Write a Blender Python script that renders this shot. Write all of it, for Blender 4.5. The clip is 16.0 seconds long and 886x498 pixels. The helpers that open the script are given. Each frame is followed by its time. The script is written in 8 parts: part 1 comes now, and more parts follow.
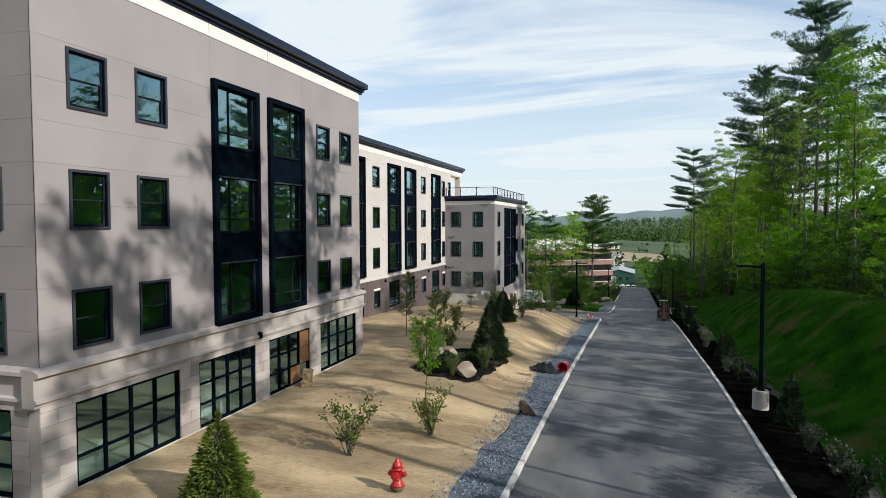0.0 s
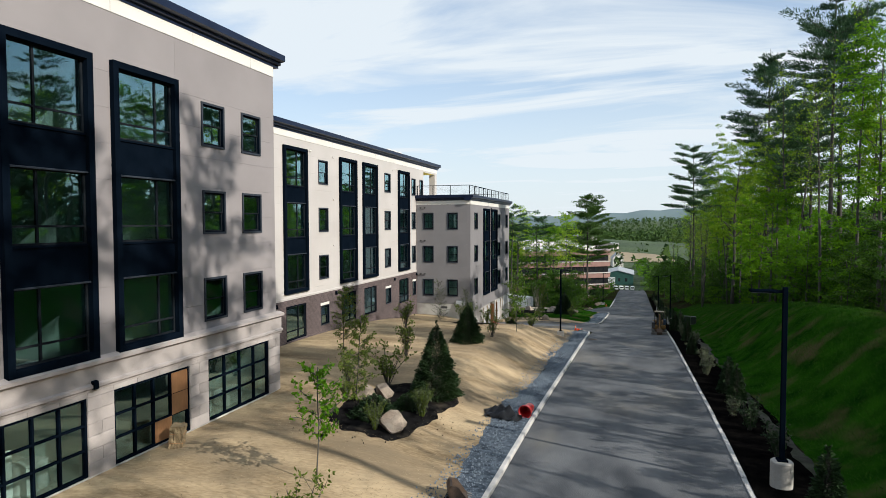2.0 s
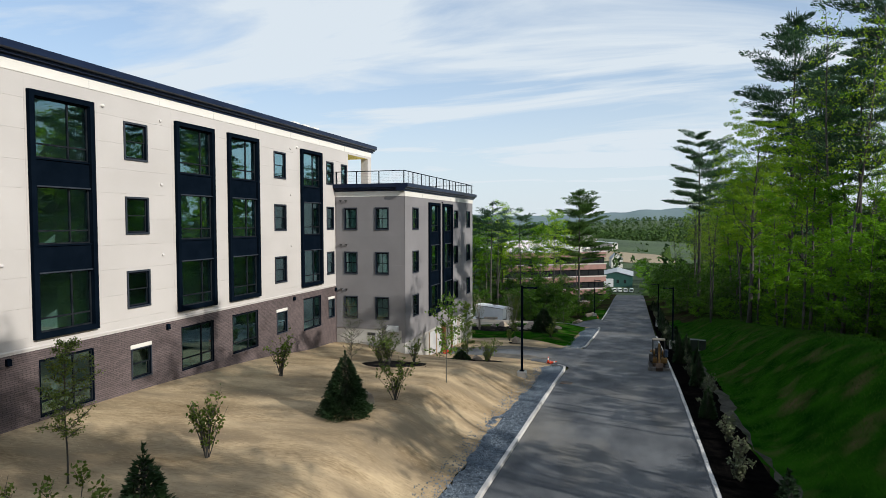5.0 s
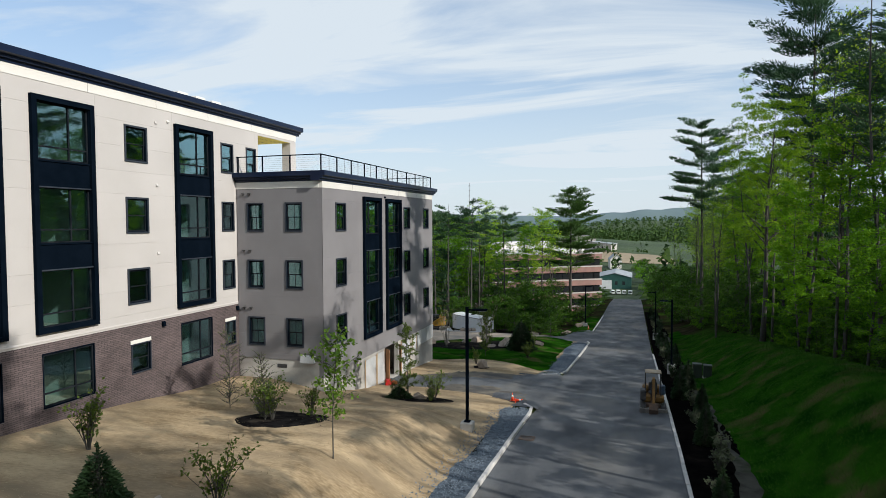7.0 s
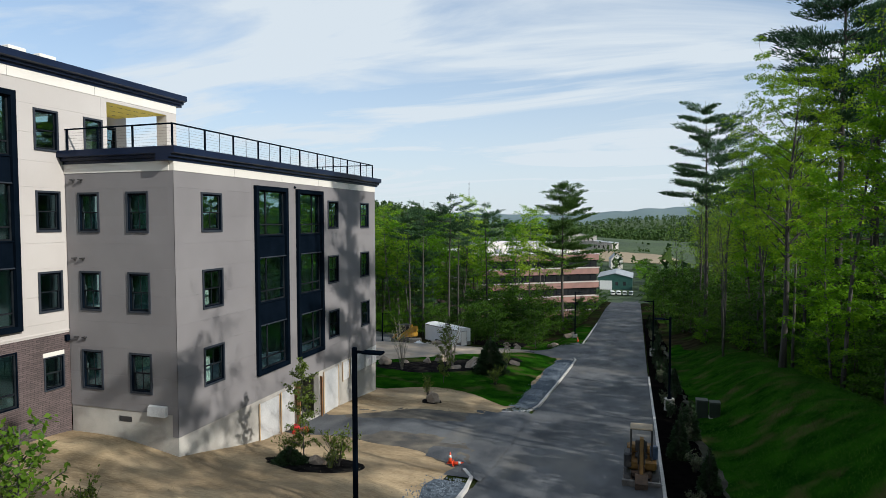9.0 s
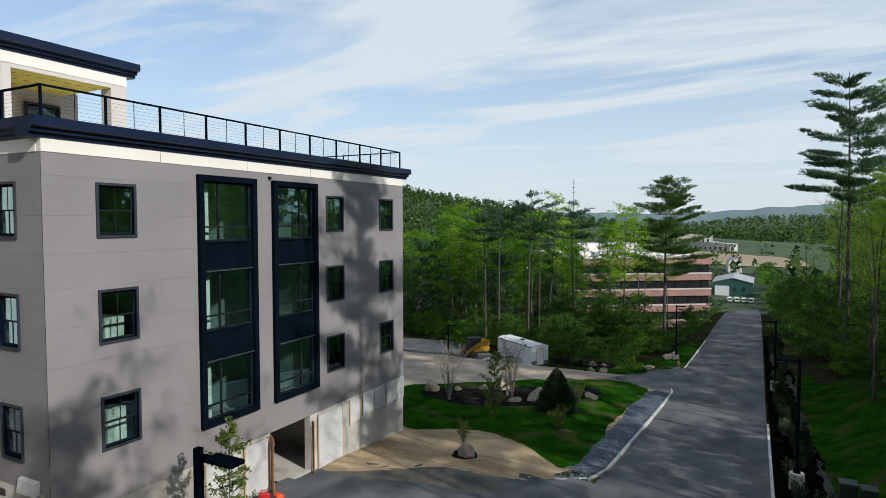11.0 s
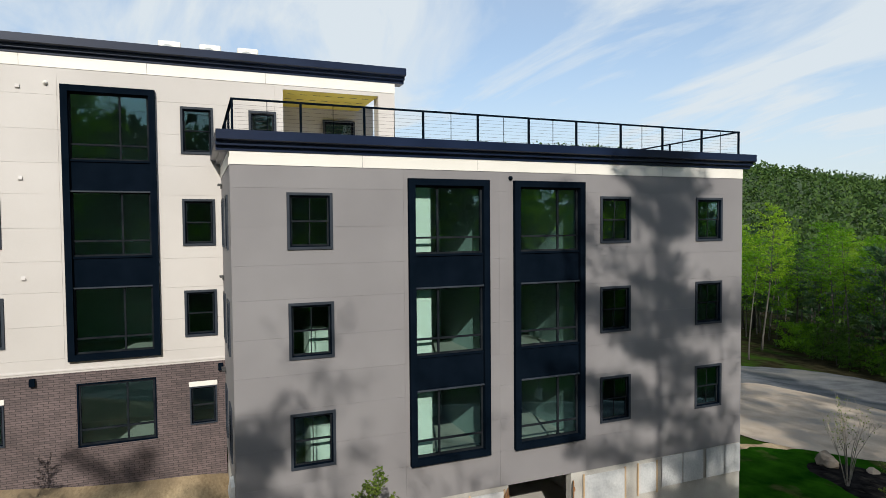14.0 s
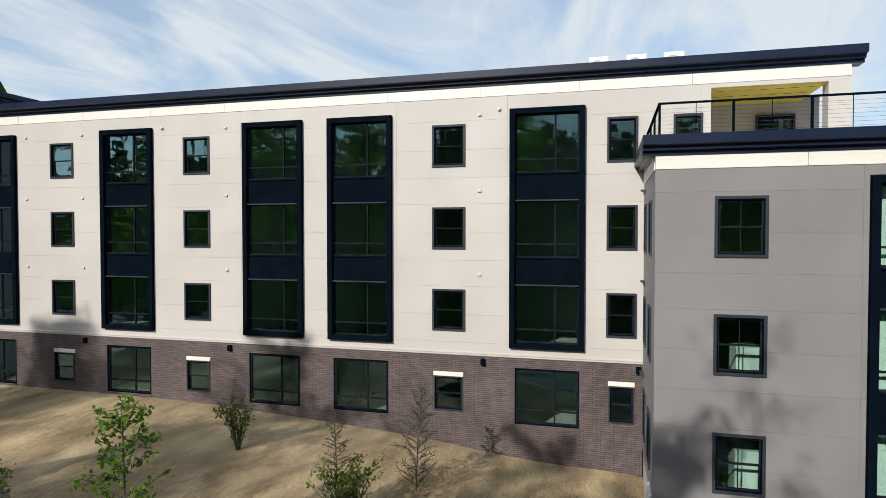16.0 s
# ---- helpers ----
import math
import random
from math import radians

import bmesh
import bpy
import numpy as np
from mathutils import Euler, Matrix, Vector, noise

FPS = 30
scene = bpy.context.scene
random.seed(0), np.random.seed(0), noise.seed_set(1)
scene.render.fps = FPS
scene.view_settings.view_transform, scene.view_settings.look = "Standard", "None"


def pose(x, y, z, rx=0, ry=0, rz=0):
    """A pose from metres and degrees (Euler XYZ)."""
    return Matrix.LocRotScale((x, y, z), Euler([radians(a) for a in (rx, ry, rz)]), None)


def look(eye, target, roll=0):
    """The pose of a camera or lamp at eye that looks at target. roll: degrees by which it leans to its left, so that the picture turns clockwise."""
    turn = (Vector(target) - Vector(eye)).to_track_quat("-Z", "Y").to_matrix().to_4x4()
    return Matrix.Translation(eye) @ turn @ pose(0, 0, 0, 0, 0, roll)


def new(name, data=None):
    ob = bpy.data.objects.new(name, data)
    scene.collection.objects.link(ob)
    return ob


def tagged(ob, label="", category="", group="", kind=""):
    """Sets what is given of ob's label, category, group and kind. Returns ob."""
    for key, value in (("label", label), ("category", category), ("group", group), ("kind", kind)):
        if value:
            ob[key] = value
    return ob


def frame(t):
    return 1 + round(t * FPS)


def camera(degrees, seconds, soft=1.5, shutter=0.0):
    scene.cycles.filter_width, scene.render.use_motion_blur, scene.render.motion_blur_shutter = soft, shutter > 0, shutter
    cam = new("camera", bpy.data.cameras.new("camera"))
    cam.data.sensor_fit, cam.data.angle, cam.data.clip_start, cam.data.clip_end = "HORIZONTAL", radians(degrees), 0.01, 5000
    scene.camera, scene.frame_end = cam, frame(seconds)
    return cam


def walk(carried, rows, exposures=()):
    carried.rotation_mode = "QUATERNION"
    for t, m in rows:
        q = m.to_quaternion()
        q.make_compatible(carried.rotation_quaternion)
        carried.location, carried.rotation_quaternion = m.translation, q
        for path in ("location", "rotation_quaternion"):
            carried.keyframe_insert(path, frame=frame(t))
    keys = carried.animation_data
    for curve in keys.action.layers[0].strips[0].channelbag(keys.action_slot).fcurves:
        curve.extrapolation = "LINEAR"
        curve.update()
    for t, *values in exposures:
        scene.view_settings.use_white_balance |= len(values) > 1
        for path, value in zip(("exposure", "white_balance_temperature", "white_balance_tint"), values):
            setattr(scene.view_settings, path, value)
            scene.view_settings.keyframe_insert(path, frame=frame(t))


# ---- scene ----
cam = camera(71.6, 16.0, 0.5)
METRES, EYE, TILT, LEAN, TURN = 62.0, 10.0, 0.0, 0.0, 17.2
ROWS = [
    (0.0, 0.0, 0.0, 0.0, -0.01, -2.36, 0.15),
    (0.5, 0.0071, 0.0166, -0.0005, -0.01, -2.36, 0.15),
    (1.0, 0.0181, 0.04, -0.0002, -0.0, -2.37, 0.14),
    (1.5, 0.031, 0.0704, 0.0016, 0.01, -2.36, 0.16),
    (2.0, 0.0453, 0.1064, 0.004, 0.02, -2.4, 0.13),
    (2.5, 0.058, 0.145, 0.0064, 0.02, -2.41, 0.09),
    (3.0, 0.071, 0.1838, 0.0052, 0.02, -2.44, 0.09),
    (3.5, 0.0847, 0.2235, 0.0038, 0.03, -2.46, 0.07),
    (4.0, 0.0995, 0.2626, 0.0036, 0.06, -2.48, 0.04),
    (6.5, 0.1728, 0.4585, 0.0015, 0.04, -2.42, 0.23),
    (7.0, 0.1889, 0.4978, 0.0016, 0.06, -2.42, 0.22),
    (7.5, 0.2048, 0.5375, 0.0028, 0.03, -2.45, 0.21),
    (8.0, 0.2205, 0.5766, 0.0021, 0.03, -2.48, 0.2),
    (8.5, 0.2353, 0.6133, 0.0009, 0.03, -2.53, 0.19),
    (11.0, 0.3, 0.7923, 0.0022, 10.04, -2.6, 0.07),
    (11.5, 0.308, 0.8223, 0.0037, 15.45, -2.53, 0.19),
    (12.0, 0.319, 0.8525, 0.0046, 20.59, -2.45, 0.29),
    (12.5, 0.3318, 0.8826, 0.0066, 26.48, -2.38, 0.41),
    (13.0, 0.3441, 0.9075, 0.0079, 33.52, -2.25, 0.49),
    (13.5, 0.3502, 0.9193, 0.0066, 41.92, -2.16, 0.52),
    (14.0, 0.3504, 0.9236, 0.0044, 50.71, -2.09, 0.49),
    (14.5, 0.3482, 0.9231, 0.0022, 58.94, -2.01, 0.45),
    (15.0, 0.3466, 0.9222, 0.0026, 68.54, -2.0, 0.38),
    (15.5, 0.3469, 0.9202, 0.0029, 77.84, -1.63, 0.22),
    (16.0, 0.3484, 0.9192, 0.0044, 87.83, -1.41, 0.01),
]
EXPOSURES = [(0.0, 0.27, 6300, 6.5), (2.0, 0.26, 6290, 7.0), (4.0, 0.13, 6220, 7.0), (8.0, 0.10, 6130, 6.5), (11.0, 0.05, 6130, 6.5), (12.5, 0.06, 6200, 6.5), (13.5, 0.09, 6300, 6.5), (16.0, 0.09, 6280, 6.5)]
walk(cam, [(t, pose(0, 0, EYE, TILT, LEAN, TURN) @ pose(METRES * x, METRES * y, METRES * z, 90 + pitch, roll, yaw)) for t, x, y, z, yaw, pitch, roll in ROWS], EXPOSURES)

# ---------- world, sun ----------
SUN_EL, SUN_AZ = 30.0, 108.5      # degrees; azimuth clockwise from +y
world = bpy.data.worlds.new("world")
scene.world = world
world.use_nodes = True
wn, wl = world.node_tree.nodes, world.node_tree.links
wn.clear()
w_out = wn.new("ShaderNodeOutputWorld")
w_bg = wn.new("ShaderNodeBackground")
w_sky = wn.new("ShaderNodeTexSky")
w_sky.sky_type = "NISHITA"
w_sky.sun_disc = False
w_sky.sun_elevation, w_sky.sun_rotation = radians(SUN_EL), radians(SUN_AZ)
w_sky.altitude, w_sky.air_density, w_sky.dust_density, w_sky.ozone_density = 150, 1.0, 1.2, 0.7
w_bg.inputs["Strength"].default_value = 0.112
# thin streaked high cloud, on a flat layer overhead
w_tc = wn.new("ShaderNodeTexCoord")
w_sep = wn.new("ShaderNodeSeparateXYZ")
wl.new(w_tc.outputs["Generated"], w_sep.inputs[0])
w_add = wn.new("ShaderNodeMath"); w_add.operation = "ADD"; w_add.inputs[1].default_value = 0.12
w_abs = wn.new("ShaderNodeMath"); w_abs.operation = "MAXIMUM"; w_abs.inputs[1].default_value = 0.0
wl.new(w_sep.outputs["Z"], w_abs.inputs[0]); wl.new(w_abs.outputs[0], w_add.inputs[0])
w_comb = wn.new("ShaderNodeCombineXYZ")
for axis in ("X", "Y"):
    d = wn.new("ShaderNodeMath"); d.operation = "DIVIDE"
    wl.new(w_sep.outputs[axis], d.inputs[0]); wl.new(w_add.outputs[0], d.inputs[1])
    wl.new(d.outputs[0], w_comb.inputs[axis])
w_map = wn.new("ShaderNodeMapping")
w_map.inputs["Rotation"].default_value = (0, 0, radians(14))
w_map.inputs["Scale"].default_value = (0.42, 1.1, 1.0)
w_map.inputs["Location"].default_value = (3.7, 1.3, 0.0)
wl.new(w_comb.outputs[0], w_map.inputs[0])
w_noise = wn.new("ShaderNodeTexNoise")
w_noise.inputs["Scale"].default_value = 1.3
w_noise.inputs["Detail"].default_value = 9
w_noise.inputs["Roughness"].default_value = 0.57
w_noise.inputs["Distortion"].default_value = 0.7
wl.new(w_map.outputs[0], w_noise.inputs["Vector"])
w_ramp = wn.new("ShaderNodeValToRGB")
w_ramp.color_ramp.elements[0].position, w_ramp.color_ramp.elements[1].position = 0.31, 0.58
wl.new(w_noise.outputs[0], w_ramp.inputs[0])
w_amt = wn.new("ShaderNodeMath"); w_amt.operation = "MULTIPLY"; w_amt.inputs[1].default_value = 0.95
wl.new(w_ramp.outputs[0], w_amt.inputs[0])
w_mix = wn.new("ShaderNodeMix"); w_mix.data_type = "RGBA"
w_haze = wn.new("ShaderNodeMapRange"); w_haze.interpolation_type = "SMOOTHSTEP"     # pale haze low in the sky
w_haze.inputs["From Min"].default_value, w_haze.inputs["From Max"].default_value = 0.0, 0.30
w_haze.inputs["To Min"].default_value, w_haze.inputs["To Max"].default_value = 0.88, 0.40
wl.new(w_sep.outputs["Z"], w_haze.inputs[0])
w_max = wn.new("ShaderNodeMath"); w_max.operation = "MAXIMUM"
wl.new(w_amt.outputs[0], w_max.inputs[0]); wl.new(w_haze.outputs[0], w_max.inputs[1])
wl.new(w_max.outputs[0], w_mix.inputs["Factor"])
w_tint = wn.new("ShaderNodeMix"); w_tint.data_type = "RGBA"; w_tint.blend_type = "MULTIPLY"
w_tint.inputs["Factor"].default_value = 1.0
w_tint.inputs["B"].default_value = (0.75, 1.02, 1.23, 1)
wl.new(w_sky.outputs[0], w_tint.inputs["A"])
wl.new(w_tint.outputs["Result"], w_mix.inputs["A"])
w_mix.inputs["B"].default_value = (6.35, 6.65, 6.95, 1)
wl.new(w_mix.outputs["Result"], w_bg.inputs["Color"])
wl.new(w_bg.outputs[0], w_out.inputs[0])

sun = new("sun", bpy.data.lights.new("sun", "SUN"))
sun.data.energy, sun.data.angle, sun.data.color = 5.0, radians(0.53), (1.0, 0.915, 0.80)
_el, _az = radians(SUN_EL), radians(SUN_AZ)
sun_way = Vector((math.sin(_az) * math.cos(_el), math.cos(_az) * math.cos(_el), math.sin(_el)))
sun.matrix_basis = look(sun_way * 200, (0, 0, 0))


# ---------- materials ----------
def surface(name, a, b, scale=1.0, grain=30.0, rough=0.8, bump=0.2, metal=0.0, spec=0.5, stretch=(1, 1, 1), c=None, cscale=0.15, cr=(0.5, 0.68), rand=0.0, depth=0.02, coat=0.0):
    """Two-tone noise at a broad and a fine scale, with fine relief."""
    m = bpy.data.materials.new(name)
    m.use_nodes = True
    n, l = m.node_tree.nodes, m.node_tree.links
    p = n["Principled BSDF"]
    p.inputs["Roughness"].default_value = rough
    p.inputs["Metallic"].default_value = metal
    p.inputs["Specular IOR Level"].default_value = spec
    p.inputs["Coat Weight"].default_value = coat
    if spec <= 0.06:
        p.inputs["IOR"].default_value = 1.0       # fully matt
    g = n.new("ShaderNodeNewGeometry")
    mp = n.new("ShaderNodeMapping"); mp.inputs["Scale"].default_value = stretch
    l.new(g.outputs["Position"], mp.inputs[0])
    broad = n.new("ShaderNodeTexNoise"); broad.inputs["Scale"].default_value = scale; broad.inputs["Detail"].default_value = 6
    fine = n.new("ShaderNodeTexNoise"); fine.inputs["Scale"].default_value = grain; fine.inputs["Detail"].default_value = 4
    for t in (broad, fine):
        l.new(mp.outputs[0], t.inputs["Vector"])
    add = n.new("ShaderNodeMath"); add.operation = "MULTIPLY_ADD"; add.inputs[1].default_value = 0.45
    l.new(fine.outputs[0], add.inputs[0]); l.new(broad.outputs[0], add.inputs[2])
    ramp = n.new("ShaderNodeValToRGB")
    ramp.color_ramp.elements[0].position, ramp.color_ramp.elements[1].position = 0.52, 0.92
    ramp.color_ramp.elements[0].color, ramp.color_ramp.elements[1].color = (*a, 1), (*b, 1)
    l.new(add.outputs[0], ramp.inputs[0])
    col = ramp.outputs[0]
    if c:
        big = n.new("ShaderNodeTexNoise"); big.inputs["Scale"].default_value = cscale; big.inputs["Detail"].default_value = 5
        l.new(mp.outputs[0], big.inputs["Vector"])
        br = n.new("ShaderNodeValToRGB"); br.color_ramp.elements[0].position, br.color_ramp.elements[1].position = cr
        l.new(big.outputs[0], br.inputs[0])
        mx = n.new("ShaderNodeMix"); mx.data_type = "RGBA"
        l.new(br.outputs[0], mx.inputs["Factor"]); l.new(col, mx.inputs["A"]); mx.inputs["B"].default_value = (*c, 1)
        col = mx.outputs["Result"]
    if rand:
        oi = n.new("ShaderNodeObjectInfo")
        mr = n.new("ShaderNodeMapRange"); mr.inputs["To Min"].default_value, mr.inputs["To Max"].default_value = 1 - rand, 1 + rand
        l.new(oi.outputs["Random"], mr.inputs[0])
        hv = n.new("ShaderNodeHueSaturation"); l.new(mr.outputs[0], hv.inputs["Value"]); l.new(col, hv.inputs["Color"])
        col = hv.outputs[0]
    l.new(col, p.inputs["Base Color"])
    if bump:
        bp = n.new("ShaderNodeBump"); bp.inputs["Strength"].default_value = bump; bp.inputs["Distance"].default_value = depth
        l.new(fine.outputs[0], bp.inputs["Height"]); l.new(bp.outputs[0], p.inputs["Normal"])
    return m


def foliage(name, dark, light, through_share=0.35, rough=0.6, lit=(1.0, 1.0, 1.0)):
    """Leaves: colour varies from leaf to leaf, and light shines through them."""
    m = bpy.data.materials.new(name)
    m.use_nodes = True
    n, l = m.node_tree.nodes, m.node_tree.links
    p, out = n["Principled BSDF"], n["Material Output"]
    p.inputs["Roughness"].default_value = rough
    p.inputs["Specular IOR Level"].default_value = 0.18
    g = n.new("ShaderNodeNewGeometry")
    oi = n.new("ShaderNodeObjectInfo")
    s = n.new("ShaderNodeMath"); s.operation = "MULTIPLY_ADD"; s.inputs[1].default_value = 0.55
    k = n.new("ShaderNodeMath"); k.operation = "MULTIPLY"; k.inputs[1].default_value = 0.45
    l.new(oi.outputs["Random"], k.inputs[0])
    l.new(g.outputs["Random Per Island"], s.inputs[0]); l.new(k.outputs[0], s.inputs[2])
    r = n.new("ShaderNodeValToRGB")
    r.color_ramp.elements[0].color, r.color_ramp.elements[1].color = (*dark, 1), (*light, 1)
    # whole limbs and crowns differ a little too
    tc = n.new("ShaderNodeTexCoord"); nz = n.new("ShaderNodeTexNoise")
    nz.inputs["Scale"].default_value = 0.35; nz.inputs["Detail"].default_value = 2
    l.new(tc.outputs["Object"], nz.inputs["Vector"])
    ad = n.new("ShaderNodeMath"); ad.operation = "MULTIPLY_ADD"; ad.inputs[1].default_value = 0.9
    sh = n.new("ShaderNodeMath"); sh.operation = "SUBTRACT"; sh.inputs[1].default_value = 0.45
    l.new(s.outputs[0], sh.inputs[0])
    l.new(nz.outputs[0], ad.inputs[0]); l.new(sh.outputs[0], ad.inputs[2])
    l.new(ad.outputs[0], r.inputs[0]); l.new(r.outputs[0], p.inputs["Base Color"])
    if through_share:
        tr = n.new("ShaderNodeBsdfTranslucent"); mix = n.new("ShaderNodeMixShader")
        mix.inputs[0].default_value = through_share
        glow = n.new("ShaderNodeMix"); glow.data_type = "RGBA"; glow.blend_type = "MULTIPLY"
        glow.inputs["Factor"].default_value = 1.0; glow.inputs["B"].default_value = (*lit, 1)
        l.new(r.outputs[0], glow.inputs["A"])
        l.new(glow.outputs["Result"], tr.inputs[0]); l.new(p.outputs[0], mix.inputs[1]); l.new(tr.outputs[0], mix.inputs[2])
        l.new(mix.outputs[0], out.inputs[0])
    return m


def glass(name, tint, f0=0.085):
    m = bpy.data.materials.new(name)
    m.use_nodes = True
    n, l = m.node_tree.nodes, m.node_tree.links
    n.remove(n["Principled BSDF"])
    t, gl, mx, f = n.new("ShaderNodeBsdfTransparent"), n.new("ShaderNodeBsdfGlossy"), n.new("ShaderNodeMixShader"), n.new("ShaderNodeLayerWeight")
    f.inputs["Blend"].default_value = 0.5
    pw = n.new("ShaderNodeMath"); pw.operation = "POWER"; pw.inputs[1].default_value = 1.5
    ma = n.new("ShaderNodeMath"); ma.operation = "MULTIPLY_ADD"; ma.inputs[1].default_value = 1 - f0; ma.inputs[2].default_value = f0
    l.new(f.outputs["Facing"], pw.inputs[0]); l.new(pw.outputs[0], ma.inputs[0])
    t.inputs[0].default_value = (*tint, 1)
    gl.inputs["Roughness"].default_value = 0.01
    gl.inputs["Color"].default_value = (0.66, 0.93, 1.0, 1)
    g = n.new("ShaderNodeNewGeometry")
    w = n.new("ShaderNodeTexNoise"); w.inputs["Scale"].default_value = 1.1
    l.new(g.outputs["Position"], w.inputs["Vector"])
    bp = n.new("ShaderNodeBump"); bp.inputs["Strength"].default_value = 0.05; bp.inputs["Distance"].default_value = 0.05
    l.new(w.outputs[0], bp.inputs["Height"]); l.new(bp.outputs[0], gl.inputs["Normal"])
    l.new(ma.outputs[0], mx.inputs[0]); l.new(t.outputs[0], mx.inputs[1]); l.new(gl.outputs[0], mx.inputs[2])
    l.new(mx.outputs[0], n["Material Output"].inputs[0])
    return m


def brickwork(name, a, b, mortar, length=0.3, height=0.075):
    m = bpy.data.materials.new(name)
    m.use_nodes = True
    n, l = m.node_tree.nodes, m.node_tree.links
    p = n["Principled BSDF"]; p.inputs["Roughness"].default_value = 0.85
    g, s, c = n.new("ShaderNodeNewGeometry"), n.new("ShaderNodeSeparateXYZ"), n.new("ShaderNodeCombineXYZ")
    l.new(g.outputs["Position"], s.inputs[0])
    sm = n.new("ShaderNodeMath"); sm.operation = "ADD"
    l.new(s.outputs["X"], sm.inputs[0]); l.new(s.outputs["Y"], sm.inputs[1])
    l.new(sm.outputs[0], c.inputs["X"]); l.new(s.outputs["Z"], c.inputs["Y"])
    br = n.new("ShaderNodeTexBrick")
    br.inputs["Color1"].default_value, br.inputs["Color2"].default_value, br.inputs["Mortar"].default_value = (*a, 1), (*b, 1), (*mortar, 1)
    br.inputs["Scale"].default_value = 1.0
    br.inputs["Brick Width"].default_value, br.inputs["Row Height"].default_value = length, height
    br.inputs["Mortar Size"].default_value = 0.008
    l.new(c.outputs[0], br.inputs["Vector"])
    nz = n.new("ShaderNodeTexNoise"); nz.inputs["Scale"].default_value = 0.8; nz.inputs["Detail"].default_value = 7
    l.new(g.outputs["Position"], nz.inputs["Vector"])
    hv = n.new("ShaderNodeHueSaturation"); mr = n.new("ShaderNodeMapRange")
    mr.inputs["To Min"].default_value, mr.inputs["To Max"].default_value = 0.6, 1.4
    l.new(nz.outputs[0], mr.inputs[0]); l.new(mr.outputs[0], hv.inputs["Value"]); l.new(br.outputs["Color"], hv.inputs["Color"])
    l.new(hv.outputs[0], p.inputs["Base Color"])
    bp = n.new("ShaderNodeBump"); bp.inputs["Strength"].default_value = 0.7; bp.inputs["Distance"].default_value = 0.012; bp.invert = True
    l.new(br.outputs["Fac"], bp.inputs["Height"]); l.new(bp.outputs[0], p.inputs["Normal"])
    return m


M_TAUPE = surface("taupe_panel", (0.2175, 0.1975, 0.2017), (0.2531, 0.2307, 0.2349), 0.5, 60, 0.7, 0.12, rand=0.03, depth=0.004)
M_GREY = surface("warm_grey_panel", (0.1660, 0.1570, 0.1660), (0.1930, 0.1840, 0.1930), 0.5, 60, 0.7, 0.12, rand=0.03, depth=0.004)
M_CREAM = surface("cream_panel", (0.415, 0.388, 0.376), (0.465, 0.437, 0.425), 0.4, 50, 0.65, 0.1, rand=0.02, depth=0.004)
M_WHITE = surface("white_trim_paint", (0.615, 0.59, 0.555), (0.67, 0.645, 0.61), 0.6, 40, 0.5, 0.05)
M_CORE = surface("wall_core", (0.13, 0.12, 0.118), (0.17, 0.16, 0.155), 1, 20, 0.9, 0.1)
M_BLACK = surface("black_metal", (0.0020, 0.0042, 0.0080), (0.0036, 0.0066, 0.0122), 1.5, 80, 0.45, 0.03, spec=0.03, depth=0.003)
M_NAVY = surface("navy_metal_cornice", (0.004, 0.009, 0.028), (0.008, 0.015, 0.040), 0.8, 50, 0.35, 0.10, spec=0.22, depth=0.004)
M_SLATE = surface("slate_window_trim", (0.022, 0.027, 0.037), (0.034, 0.04, 0.052), 1.5, 60, 0.5, 0.04, spec=0.15)
M_SASH = surface("dark_sash", (0.005, 0.007, 0.010), (0.018, 0.021, 0.025), 2, 80, 0.6, 0.03, spec=0.04)
M_GLASS = glass("tinted_window_glass", (0.66, 0.80, 0.79), 0.065)
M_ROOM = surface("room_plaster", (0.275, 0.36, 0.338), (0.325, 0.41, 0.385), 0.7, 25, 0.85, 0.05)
M_ROOMWHITE = surface("pale_room_wall", (0.72, 0.72, 0.64), (0.78, 0.78, 0.70), 0.7, 25, 0.8, 0.05)
M_ROOMFLOOR = surface("room_floor", (0.26, 0.25, 0.22), (0.38, 0.36, 0.32), 0.9, 25, 0.8, 0.08)
M_STONE = surface("limestone_block", (0.2739, 0.2473, 0.2407), (0.3652, 0.3278, 0.3154), 1.1, 45, 0.85, 0.25, rand=0.22, depth=0.008)
M_BRICK = brickwork("dark_brick", (0.08134, 0.06142, 0.06308), (0.1203, 0.08964, 0.08964), (0.0332, 0.02656, 0.02822))
M_CONCRETE = surface("concrete", (0.3154, 0.2988, 0.2781), (0.4648, 0.4441, 0.415), 0.7, 25, 0.9, 0.25, c=(0.2241, 0.2117, 0.1992), cscale=0.5)
M_GRANITE = surface("granite_kerb", (0.3652, 0.3569, 0.3569), (0.5146, 0.498, 0.4814), 2, 90, 0.8, 0.3, rand=0.12)
M_ASPHALT = surface("asphalt", (0.022, 0.026, 0.034), (0.108, 0.113, 0.123), 0.7, 40, 0.85, 0.6, c=(0.1369, 0.1286, 0.1162), cscale=0.3, cr=(0.54, 0.76), stretch=(1, 0.45, 1))
M_SOIL = surface("straw_covered_soil", (0.17, 0.12, 0.068), (0.45, 0.345, 0.217), 0.55, 9, 0.95, 0.55, spec=0.1, c=(0.215, 0.165, 0.108), cscale=0.5, cr=(0.46, 0.70), stretch=(0.45, 1.3, 1), depth=0.035)
M_DIRT = surface("packed_dirt", (0.235, 0.188, 0.142), (0.39, 0.32, 0.25), 0.8, 25, 0.95, 0.6, c=(0.185, 0.168, 0.150), cscale=0.4)
